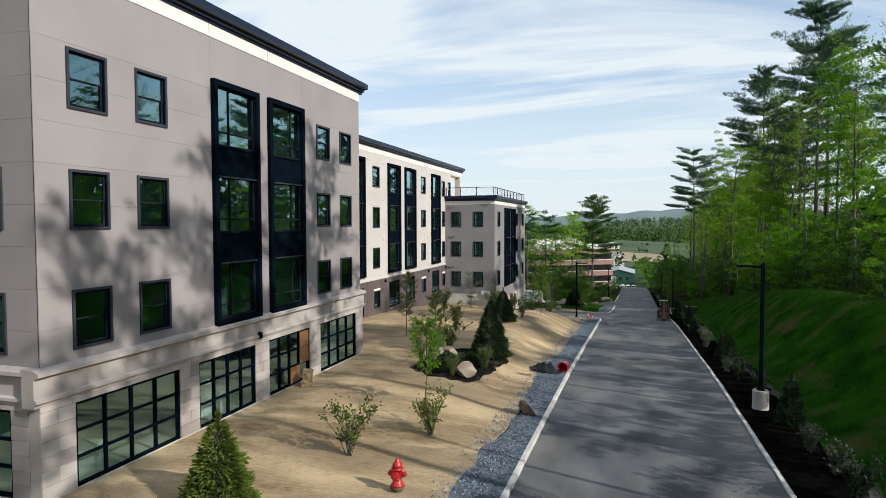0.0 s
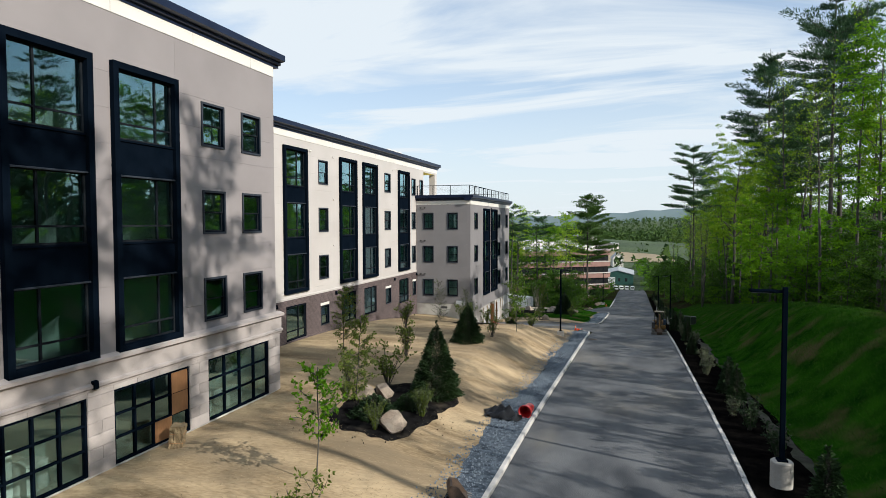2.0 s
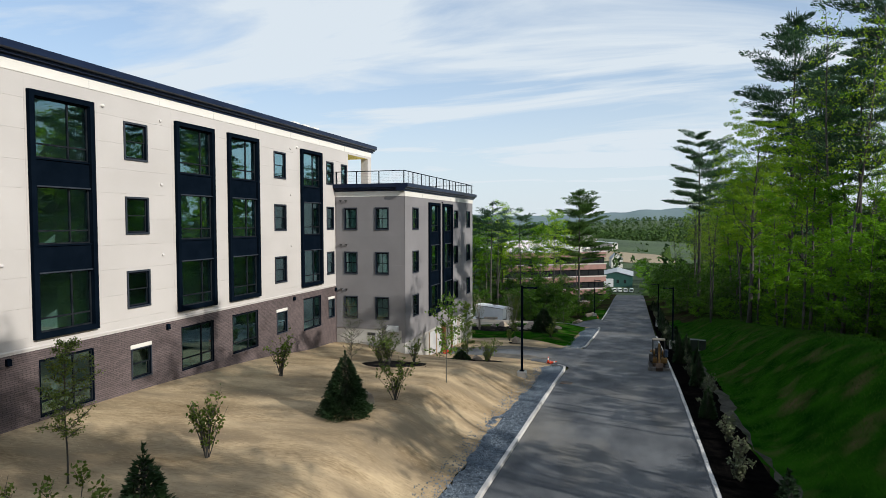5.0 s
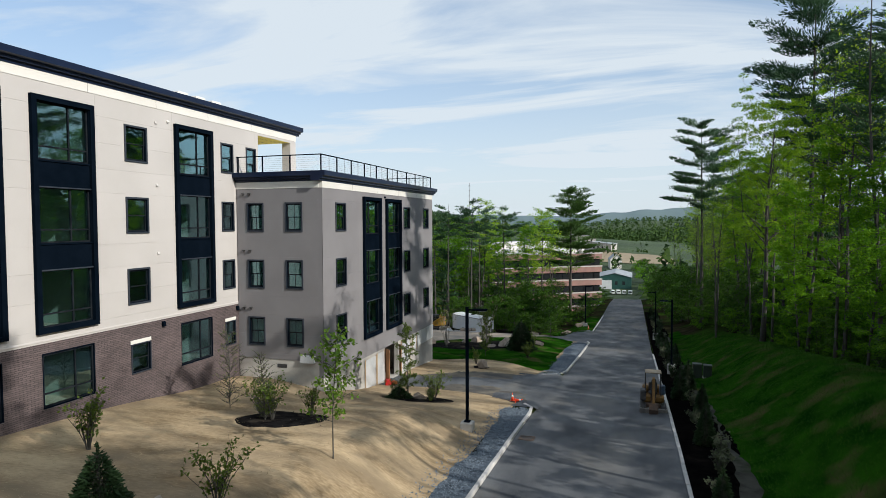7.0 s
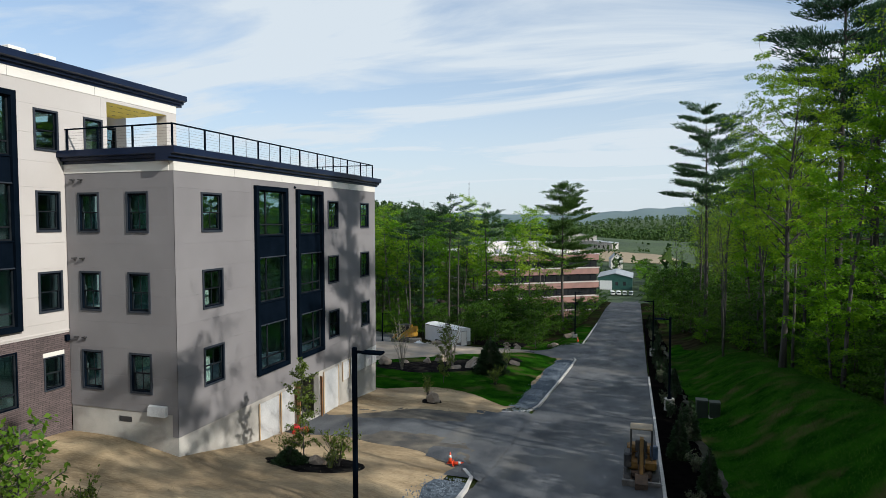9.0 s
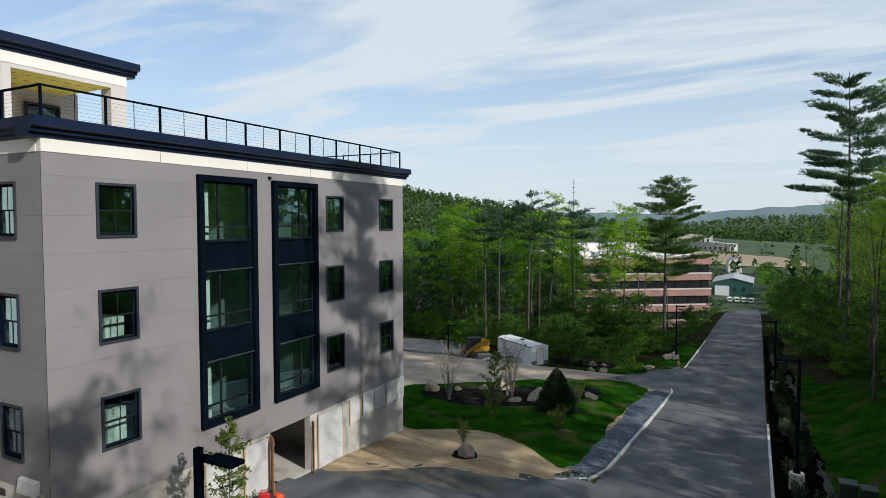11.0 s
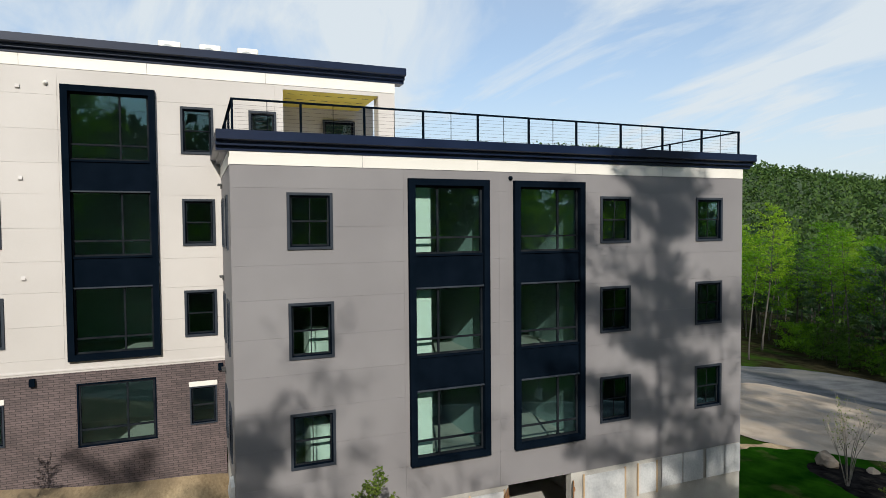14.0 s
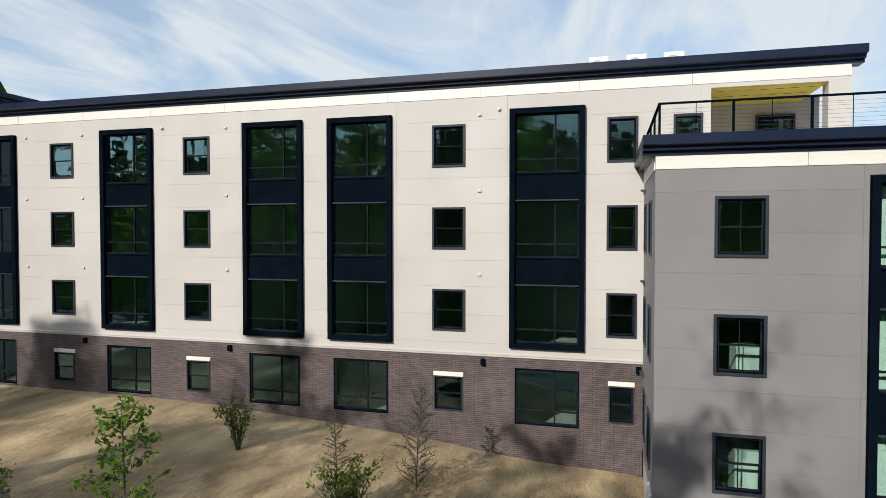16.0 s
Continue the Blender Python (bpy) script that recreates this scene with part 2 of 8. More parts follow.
M_GRAVEL = surface("blue_grey_gravel", (0.024, 0.034, 0.050), (0.120, 0.150, 0.190), 5, 32, 0.9, 1.0, spec=0.2, depth=0.05)
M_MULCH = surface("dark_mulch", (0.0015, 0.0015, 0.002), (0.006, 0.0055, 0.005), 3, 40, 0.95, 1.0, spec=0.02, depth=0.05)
M_MULCH2 = surface("brown_mulch", (0.004, 0.004, 0.0045), (0.020, 0.019, 0.019), 2.5, 45, 0.95, 0.9, spec=0.05, c=(0.050, 0.043, 0.035), cscale=1.3, cr=(0.56, 0.74), depth=0.04)
M_GRASS = surface("young_grass", (0.003, 0.024, 0.002), (0.022, 0.080, 0.005), 0.7, 30, 0.95, 0.9, spec=0.05, c=(0.075, 0.066, 0.030), cscale=0.42, cr=(0.53, 0.70), depth=0.05)
M_FOREST_FLOOR = surface("leaf_litter", (0.013, 0.013, 0.007), (0.036, 0.032, 0.018), 0.8, 14, 0.95, 0.9, spec=0.05, c=(0.025, 0.055, 0.008), cscale=0.2, depth=0.08)
M_BARK = surface("tree_bark", (0.030, 0.028, 0.025), (0.085, 0.080, 0.072), 2, 18, 0.95, 0.9, stretch=(1, 1, 0.25), depth=0.04)
M_PINEBARK = surface("pine_bark", (0.027, 0.025, 0.023), (0.068, 0.062, 0.056), 2, 18, 0.95, 0.9, stretch=(1, 1, 0.25), depth=0.04)
M_LEAF = foliage("spring_leaves", (0.024, 0.095, 0.004), (0.150, 0.320, 0.012), 0.55, lit=(1.6, 1.45, 1.1))
M_YOUNG = foliage("young_tree_leaves", (0.045, 0.115, 0.010), (0.15, 0.245, 0.022), 0.4)
# darker copy of the spring leaves, with the wood's shade in the colour
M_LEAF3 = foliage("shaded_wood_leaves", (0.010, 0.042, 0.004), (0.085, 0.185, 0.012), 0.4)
M_TARP = surface("black_sheet", (0.003, 0.003, 0.0035), (0.007, 0.007, 0.008), 4, 40, 0.35, 0.2, spec=0.3)
M_LEAF2 = foliage("pale_spring_leaves", (0.085, 0.175, 0.011), (0.255, 0.40, 0.026), 0.6, lit=(1.75, 1.65, 1.1))
# lighter, yellower copy of the pine needles, with sunlight put into the colour
M_NEEDLE_SUNLIT = foliage("sunlit_pine_needles", (0.034, 0.080, 0.022), (0.115, 0.190, 0.045), 0.45, lit=(1.2, 1.2, 1.0))
M_NEEDLE = foliage("pine_needles", (0.024, 0.062, 0.032), (0.075, 0.145, 0.060), 0.35)
M_SPRUCE = foliage("spruce_needles", (0.009, 0.024, 0.010), (0.030, 0.058, 0.019), 0.1)
M_SHRUB = foliage("shrub_leaves", (0.055, 0.095, 0.014), (0.17, 0.22, 0.04), 0.35)
M_BLOOM = foliage("pale_shrub_leaves", (0.045, 0.062, 0.030), (0.17, 0.19, 0.115), 0.3)
M_BOULDER = surface("granite_boulder", (0.166, 0.1286, 0.0996), (0.332, 0.2739, 0.22), 1.5, 22, 0.9, 0.6, rand=0.12, depth=0.04)
M_RED = surface("red_paint", (0.30, 0.010, 0.012), (0.42, 0.018, 0.018), 3, 40, 0.35, 0.05)
M_ORANGE = surface("orange_plastic", (0.55, 0.045, 0.015), (0.7, 0.08, 0.02), 3, 40, 0.5, 0.05)
M_YELLOW = surface("yellow_machine_paint", (0.30, 0.155, 0.011), (0.40, 0.215, 0.017), 2, 40, 0.45, 0.1)
# darker copy of the machine yellow: the excavator's shade is in its colour
M_YELLOW_SHADED = surface("shaded_yellow_paint", (0.10, 0.050, 0.010), (0.20, 0.105, 0.018), 3, 30, 0.6, 0.15)
M_PINEWOOD = surface("pale_battens", (0.36, 0.25, 0.15), (0.48, 0.35, 0.22), 2, 40, 0.8, 0.15)
M_RUBBER = surface("black_rubber", (0.014, 0.014, 0.015), (0.03, 0.03, 0.03), 5, 60, 0.7, 0.3)
M_STEEL = surface("worn_steel", (0.13, 0.125, 0.12), (0.27, 0.25, 0.235), 4, 50, 0.5, 0.2, metal=0.7)
M_RUST = surface("rusty_steel", (0.045, 0.034, 0.028), (0.12, 0.075, 0.05), 4, 40, 0.8, 0.4)
M_PLYWOOD = surface("plywood", (0.2241, 0.1037, 0.0415), (0.332, 0.166, 0.07055), 1.5, 30, 0.8, 0.15, stretch=(1, 1, 0.2))
M_YFOAM = surface("yellow_soffit_board", (0.62, 0.49, 0.07), (0.74, 0.60, 0.12), 1.2, 20, 0.8, 0.1)
M_FOIL = surface("wrap_sheet", (0.3486, 0.3569, 0.3735), (0.498, 0.498, 0.5063), 0.9, 12, 0.45, 0.4, depth=0.03)
M_STRAW = surface("straw_bale", (0.12, 0.085, 0.048), (0.28, 0.21, 0.12), 4, 50, 0.95, 1.0)
M_TRAILER = surface("white_trailer_skin", (0.581, 0.5893, 0.5976), (0.664, 0.6723, 0.6723), 1, 30, 0.4, 0.05)
M_PINKBAND = surface("pink_brick_band", (0.195, 0.120, 0.104), (0.295, 0.163, 0.140), 0.5, 10, 0.85, 0.1)
M_DARKGLASS = surface("dark_glazing", (0.012, 0.014, 0.016), (0.02, 0.022, 0.024), 1, 10, 0.12, 0.0)
M_ROOFGRAVEL = surface("pale_roof", (0.4565, 0.4482, 0.4316), (0.5976, 0.5893, 0.5727), 0.3, 8, 0.9, 0.1)
M_GREENMETAL = surface("green_metal_cladding", (0.012, 0.055, 0.047), (0.022, 0.08, 0.066), 0.5, 10, 0.5, 0.1)
M_GREYROOF = surface("grey_metal_roof", (0.22, 0.24, 0.26), (0.31, 0.33, 0.35), 0.4, 8, 0.5, 0.1)
M_FARWOOD = foliage("far_tree_crowns", (0.015, 0.042, 0.011), (0.088, 0.145, 0.028), 0.2)
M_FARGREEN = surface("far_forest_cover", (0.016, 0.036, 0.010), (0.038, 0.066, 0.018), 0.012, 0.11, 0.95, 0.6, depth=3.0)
# pale blue of distance haze is put into the ridge's base colour
M_RIDGE = surface("hazed_far_ridge", (0.1245, 0.1701, 0.1867), (0.1452, 0.1909, 0.2033), 0.004, 0.02, 1.0, 0.0, spec=0.0)
M_FIELD = surface("dry_field", (0.2075, 0.166, 0.1079), (0.2988, 0.2407, 0.1577), 0.02, 0.3, 0.95, 0.2)
M_LED = surface("lamp_lens", (0.55, 0.56, 0.58), (0.65, 0.66, 0.68), 3, 30, 0.25, 0.02)
M_SEAT = surface("dark_vinyl", (0.02, 0.02, 0.022), (0.035, 0.035, 0.037), 4, 50, 0.6, 0.1)


# ---------- mesh building ----------
class Build:
    """Collects vertices and faces for one mesh."""

    def __init__(self):
        self.v, self.f = [], []

    def box(self, x0, x1, y0, y1, z0, z1):
        i = len(self.v)
        self.v += [(x0, y0, z0), (x1, y0, z0), (x1, y1, z0), (x0, y1, z0), (x0, y0, z1), (x1, y0, z1), (x1, y1, z1), (x0, y1, z1)]
        self.f += [(i, i + 3, i + 2, i + 1), (i + 4, i + 5, i + 6, i + 7), (i, i + 1, i + 5, i + 4), (i + 1, i + 2, i + 6, i + 5), (i + 2, i + 3, i + 7, i + 6), (i + 3, i, i + 4, i + 7)]
        return self

    def cbox(self, x0, x1, y0, y1, z0, z1, r):
        """A box with its edges cut at 45 degrees by r."""
        i = len(self.v)
        for z, k in ((z0, r), (z0 + r, 0), (z1 - r, 0), (z1, r)):
            a, b, c, d = x0 + k, x1 - k, y0 + k, y1 - k
            self.v += [(a + r, c, z), (b - r, c, z), (b, c + r, z), (b, d - r, z), (b - r, d, z), (a + r, d, z), (a, d - r, z), (a, c + r, z)]
        for s in range(3):
            for k in range(8):
                p, q = i + s * 8 + k, i + s * 8 + (k + 1) % 8
                self.f.append((p, q, q + 8, p + 8))
        self.f += [tuple(i + k for k in reversed(range(8))), tuple(i + 24 + k for k in range(8))]
        return self

    def tube(self, pts, radii, n=6, cap=True):
        """A round bar through pts, with a radius at each."""
        i0 = len(self.v)
        pts = [Vector(p) for p in pts]
        side = None
        for k, p in enumerate(pts):
            d = (pts[min(k + 1, len(pts) - 1)] - pts[max(k - 1, 0)]).normalized()
            if side is None:
                side = d.orthogonal().normalized()
            side = (side - d * side.dot(d)).normalized()
            up = d.cross(side)
            r = radii[k] if isinstance(radii, (list, tuple)) else radii
            for j in range(n):
                a = 2 * math.pi * j / n
                self.v.append(tuple(p + (side * math.cos(a) + up * math.sin(a)) * r))
        for k in range(len(pts) - 1):
            for j in range(n):
                a, b = i0 + k * n + j, i0 + k * n + (j + 1) % n
                self.f.append((a, b, b + n, a + n))
        if cap:
            self.f.append(tuple(i0 + j for j in reversed(range(n))))
            e = i0 + (len(pts) - 1) * n
            self.f.append(tuple(e + j for j in range(n)))
        return self

    def lathe(self, profile, n=16, at=(0, 0, 0)):
        """Turns (radius, height) pairs about the z axis."""
        i0 = len(self.v)
        for r, z in profile:
            for j in range(n):
                a = 2 * math.pi * j / n
                self.v.append((at[0] + r * math.cos(a), at[1] + r * math.sin(a), at[2] + z))
        for k in range(len(profile) - 1):
            for j in range(n):
                a, b = i0 + k * n + j, i0 + k * n + (j + 1) % n
                self.f.append((a, b, b + n, a + n))
        self.f.append(tuple(i0 + j for j in reversed(range(n))))
        e = i0 + (len(profile) - 1) * n
        self.f.append(tuple(e + j for j in range(n)))
        return self

    def prism(self, outline, a, b, axis="y"):
        """A closed outline pushed from a to b along an axis. The outline is (u, z) pairs."""
        i, n = len(self.v), len(outline)
        for s in (a, b):
            for u, z in outline:
                self.v.append((u, s, z) if axis == "y" else (s, u, z))
        self.f.append(tuple(range(i, i + n)) if axis == "y" else tuple(reversed(range(i, i + n))))
        self.f.append(tuple(reversed(range(i + n, i + 2 * n))) if axis == "y" else tuple(range(i + n, i + 2 * n)))
        for k in range(n):
            p, q = i + k, i + (k + 1) % n
            self.f.append((p, p + n, q + n, q) if axis == "y" else (p, q, q + n, p + n))
        return self

    def leaf(self, p, d, up, length, width):
        """A folded four-cornered leaf from p along d."""
        i = len(self.v)
        s = d.cross(up)
        if s.length < 1e-4:
            s = d.orthogonal()
        s = s.normalized() * width * 0.5
        m = p + d * length * 0.5
        self.v += [tuple(p), tuple(m + s), tuple(p + d * length), tuple(m - s)]
        self.f.append((i, i + 1, i + 2, i + 3))
        return self

    def weld(self):
        """Joins boxes that meet on one grid into one body without inner faces."""
        index, order, names = {}, [], []
        for p in self.v:
            k = tuple(round(c, 5) for c in p)
            if k not in index:
                index[k] = len(order); order.append(p)
            names.append(index[k])
        count = {}
        for f in self.f:
            g = tuple(names[i] for i in f)
            count.setdefault(tuple(sorted(g)), []).append(g)
        self.v, self.f = order, [g[0] for g in count.values() if len(g) == 1]
        return self

    def split(self):
        """One Build for each connected body."""
        root = list(range(len(self.v)))

        def find(i):
            while root[i] != i:
                root[i] = root[root[i]]; i = root[i]
            return i
        for f in self.f:
            for i in f[1:]:
                root[find(i)] = find(f[0])
        out = {}
        for f in self.f:
            b, ids = out.setdefault(find(f[0]), (Build(), {}))
            g = []
            for i in f:
                if i not in ids:
                    ids[i] = len(b.v); b.v.append(self.v[i])
                g.append(ids[i])
            b.f.append(tuple(g))
        return [b for b, _ in out.values()]

    def leaf3(self, p, d, up, length, width):
        """A small three-cornered leaf."""
        i = len(self.v)
        s = d.cross(up)
        if s.length < 1e-4:
            s = d.orthogonal()
        s = s.normalized() * width * 0.5
        self.v += [tuple(p - s), tuple(p + s), tuple(p + d * length)]
        self.f.append((i, i + 1, i + 2))
        return self

    def mesh(self, name, material, smooth=False):
        me = bpy.data.meshes.new(name)
        me.from_pydata(self.v, [], self.f)
        me.materials.append(material)
        if smooth:
            me.polygons.foreach_set("use_smooth", [True] * len(me.polygons))
        me.update()
        return me


def part(name, b, material, parent=None, label="", m=None, smooth=False):
    """Links a Build, or a ready mesh, as one object under parent."""
    me = b.mesh(name, material, smooth) if isinstance(b, Build) else b
    ob = new(name, me)
    if parent:
        ob.parent = parent
    if m is not None:
        ob.matrix_basis = m
    if label:
        ob["label"] = label
    return ob


def thing(name, label, category, m=None, group="", kind=""):
    ob = new(name)
    ob.empty_display_size = 0.2
    if m is not None:
        ob.matrix_basis = m
    return tagged(ob, label, category, group, kind)


# ---------- the lie of the land ----------
def smooth_profile(points, blur):
    ys = np.arange(-420.0, 460.0, 1.0)
    z = np.interp(ys, [p[0] for p in points], [p[1] for p in points])
    k = np.exp(-0.5 * (np.arange(-20, 21) / blur) ** 2)
    return ys, np.convolve(np.pad(z, 20, mode="edge"), k / k.sum(), "valid")


ROAD_Z = smooth_profile([(-420, 6), (-60, 3.6), (0, 3.2), (15, 3.0), (23, 2.65), (31, 2.35), (41, 1.7), (60, 0.45), (66, -0.05), (75, -0.95), (95, -2.9), (103, -3.6), (130, -5.2), (170, -7.5), (200, -10), (260, -18), (340, -26), (460, -30)], 3.0)
LAWN_Z = smooth_profile([(-420, 5.5), (-60, 3.3), (0, 3.1), (40, 3.05), (45, 2.93), (54, 2.35), (58, 1.75), (62, 0.85), (66, 0.05), (70, -0.5), (76, -0.8), (81, -1.3), (95, -2.3), (104, -3.1), (108, -3.7), (113, -4.9), (116, -5.4), (125, -6.2), (150, -8.6), (175, -11.5), (200, -14), (260, -20), (340, -26), (460, -30)], 1.6)
BANK_H = smooth_profile([(-420, 2.4), (28, 3.2), (40, 3.9), (50, 4.1), (60, 3.5), (72, 2.9), (88, 2.4), (97, 2.1), (115, 1.6), (137, 1.0), (170, 0.6), (460, 0.5)], 5.0)
ROAD_L, ROAD_R = -3.0, 3.9


def ramp01(a, b, x):
    t = np.clip((x - a) / (b - a), 0, 1)
    return t * t * (3 - 2 * t)


def road_z(y):
    return np.interp(y, *ROAD_Z)


def ground_z(x, y):
    """Height of the ground, for numbers or arrays."""
    x, y = np.asarray(x, float), np.asarray(y, float)
    r = np.interp(y, *ROAD_Z)
    mouth = ramp01(65.8, 67.2, y) * (1 - ramp01(77.0, 78.2, y)) + ramp01(103.8, 105.2, y) * (1 - ramp01(115.0, 116.2, y))
    lip = 0.1 * (1 - mouth)
    left = (r + lip) + (np.interp(y, *LAWN_Z) - r - lip) * ramp01(4.2, 8.0, -x)
    left = left + 0.75 * ramp01(11.5, 17.5, -x) * np.exp(-((y - 62.5) / 3.4) ** 2)
    left = left - 0.17 * ramp01(12.2, 13.8, -x) * ramp01(7, 10, y) * (1 - ramp01(29.5, 33, y))
    right = r + 0.1 + np.interp(y, *BANK_H) * ramp01(6.2, 12.0, x)
    right = right - 1.2 * ramp01(12.6, 15.6, x) * ramp01(40, 60, y) * (1 - ramp01(105, 125, y))
    z = np.where(x < ROAD_L, left, np.where(x > ROAD_R, right, r))
    far = np.hypot(x, y - 60)
    # a wooded hill to the north-west, rising ground behind it and to the east, a blue ridge far off
    hill = 140 * np.exp(-((x + 820) ** 2 + (y - 450) ** 2) / 620.0 ** 2) * ramp01(260, 800, far)
    east = 62 * np.exp(-((x - 520) / 330) ** 2 - ((y - 1500) / 420) ** 2) + 40 * np.exp(-((x - 40) / 300) ** 2 - ((y - 1900) / 260) ** 2)
    rise = 0.12 * np.clip(x - 34, 0, 190) * (1 - ramp01(70, 170, y))      # wooded slope east of the wood
    drop = -28 * ramp01(200, 420, far) * (y > 60) * (1 - ramp01(200, 420, np.maximum(y, 0))) * 0.6
    return z + hill + east * ramp01(250, 520, far) + rise + drop


def gz(x, y):
    return float(ground_z(x, y))


def sheet(name, xs, ys, material, off=0.0, zf=None, smooth=True):
    """A sheet laid on the ground over a grid of x and y."""
    X, Y = np.meshgrid(np.array(xs, float), np.array(ys, float))
    Z = (zf or ground_z)(X, Y) + off
    nx, ny = len(xs), len(ys)
    me = bpy.data.meshes.new(name)
    v = np.stack([X, Y, Z], -1).reshape(-1, 3)
    i = (np.arange(ny - 1)[:, None] * nx + np.arange(nx - 1)[None, :]).reshape(-1)
    f = np.stack([i, i + 1, i + nx + 1, i + nx], -1)
    me.from_pydata(v.tolist(), [], f.tolist())
    me.materials.append(material)
    if smooth:
        me.polygons.foreach_set("use_smooth", [True] * len(me.polygons))
    return new(name, me)


def strip(name, ys, left, right, nx, material, off=0.02, wob=0.0, wl=1.0, wr=1.0):
    """A strip along y between two edges, laid on the ground."""
    b = Build()
    for j, y in enumerate(ys):
        w = wob * noise.noise((y * 0.9, 3.1, left(y)))
        x0, x1 = left(y) + w * wl, right(y) + wr * wob * noise.noise((y * 0.8, 9.7, right(y)))
        for k in range(nx + 1):
            x = x0 + (x1 - x0) * k / nx
            b.v.append((x, y, gz(x, y) + off))
    n = nx + 1
    for j in range(len(ys) - 1):
        for k in range(nx):
            i = j * n + k
            b.f.append((i, i + 1, i + n + 1, i + n))
    return part(name, b, material, smooth=True)


def patch(name, outline, material, off=0.02, rings=6, wob=0.0, rim=None):
    """A patch of ground inside an outline that is seen whole from its middle."""
    cx, cy = sum(p[0] for p in outline) / len(outline), sum(p[1] for p in outline) / len(outline)
    pts = []
    n = len(outline)
    for k in range(n):
        p0, p1, p2, p3 = (Vector(outline[(k + d) % n]) for d in (-1, 0, 1, 2))
        for s in range(10):
            t = s / 10
            q = 0.5 * ((2 * p1) + (p2 - p0) * t + (2 * p0 - 5 * p1 + 4 * p2 - p3) * t * t + (3 * p1 - p0 - 3 * p2 + p3) * t ** 3)
            k2 = 1 + wob * (noise.noise((q.x * 0.7, q.y * 0.7, 1.3)) + 0.5 * noise.noise((q.x * 2.1, q.y * 2.1, 7.3)))
            pts.append((cx + (q.x - cx) * k2, cy + (q.y - cy) * k2))
    b = Build()
    b.v.append((cx, cy, gz(cx, cy) + off))
    m = len(pts)
    for r in range(1, rings + 1):
        for x, y in pts:
            px, py = cx + (x - cx) * r / rings, cy + (y - cy) * r / rings
            b.v.append((px, py, gz(px, py) + (rim if rim is not None and r == rings else off)))
    for k in range(m):
        b.f.append((0, 1 + k, 1 + (k + 1) % m))
    for r in range(rings - 1):
        for k in range(m):
            a, c = 1 + r * m + k, 1 + r * m + (k + 1) % m
            b.f.append((a, a + m, c + m, c))
    return part(name, b, material, smooth=True)


def steps(*spans):
    out = []
    for a, b, d in spans:
        out += list(np.arange(a, b, d))
    return out + [spans[-1][1]]


# ---------- ground, road, kerbs ----------
gx = steps((-3200, -800, 160), (-800, -200, 40), (-200, -60, 10), (-60, -26, 3), (-26, 22, 0.6), (22, 60, 3), (60, 200, 12), (200, 800, 50), (800, 3200, 160))
gy = steps((-400, -60, 20), (-60, -10, 3), (-10, 130, 0.8), (130, 230, 4), (230, 460, 12), (460, 1000, 30), (1000, 3600, 90))


def ground_under(X, Y):
    z = ground_z(X, Y)
    verge = np.where((Y < 64.5) | ((Y > 81) & (Y < 102)), 0.75, 0.1)          # covered there by gravel
    inside = (X > ROAD_L - verge) & (X < ROAD_R + 0.5) & (Y < 345)
    return np.where(inside, z - 0.12, z - 0.0)


ground = tagged(sheet("ground", gx, gy, M_FOREST_FLOOR, 0.0, ground_under), "brown leaf-littered ground sloping away to wooded hills", "ground", kind="structure")
ground.data.materials.append(M_FARGREEN)
for p_ in ground.data.polygons:
    if math.hypot(p_.center.x, p_.center.y - 60) > 200:
        p_.material_index = 1
# ridge backdrop, coloured as if seen through haze
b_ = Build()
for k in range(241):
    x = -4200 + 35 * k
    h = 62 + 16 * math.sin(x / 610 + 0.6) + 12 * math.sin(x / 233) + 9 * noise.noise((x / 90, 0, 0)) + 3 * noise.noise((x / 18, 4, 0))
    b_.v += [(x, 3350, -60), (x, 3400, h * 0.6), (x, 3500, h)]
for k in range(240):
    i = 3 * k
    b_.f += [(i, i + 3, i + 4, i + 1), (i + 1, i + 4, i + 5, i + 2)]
tagged(part("backdrop", b_, M_RIDGE, smooth=True), "wooded ridge on the horizon, haze blue put into its colour", "hills", kind="structure")
soil = tagged(strip("straw_lawn", steps((-60, 70.6, 0.6)), lambda y: -20, lambda y: -4.15, 26, M_SOIL, 0.03, 0.15), "straw-covered bare soil on a gentle slope beside the road", "ground", kind="structure")
road = tagged(strip("road", steps((-60, 240, 1.0), (240, 345, 3.0)), lambda y: ROAD_L, lambda y: ROAD_R, 6, M_ASPHALT, 0.0), "grey asphalt road striped with tree shadows", "road", kind="structure")
gravel = tagged(strip("gravel_strip", steps((-60, 65.2, 0.5)), lambda y: -4.35 + 0.25 * math.sin(y * 0.35), lambda y: -3.14, 4, M_GRAVEL, 0.045, 0.35, 1.0, 0.0), "blue-grey gravel strip along the kerb", "gravel", kind="structure")
tagged(strip("gravel_strip", steps((79.8, 103, 0.5)), lambda y: -4.5 + 0.2 * math.sin(y * 0.5), lambda y: -2.8, 4, M_GRAVEL, 0.06, 0.35, 1.0, 0.0), "blue-grey gravel strip along the kerb", "gravel", kind="structure")
tagged(patch("driveway", [(-4.4, 68.4), (-6.0, 69.2), (-10, 69.8), (-13.75, 69.6), (-13.75, 73.6), (-10, 76.3), (-6.5, 77.6), (-4.8, 77.2), (-4.5, 75.5), (-4.4, 71)], M_ASPHALT, 0.034, 8, 0.04), "worn asphalt driveway to the garage opening", "driveway", kind="structure")
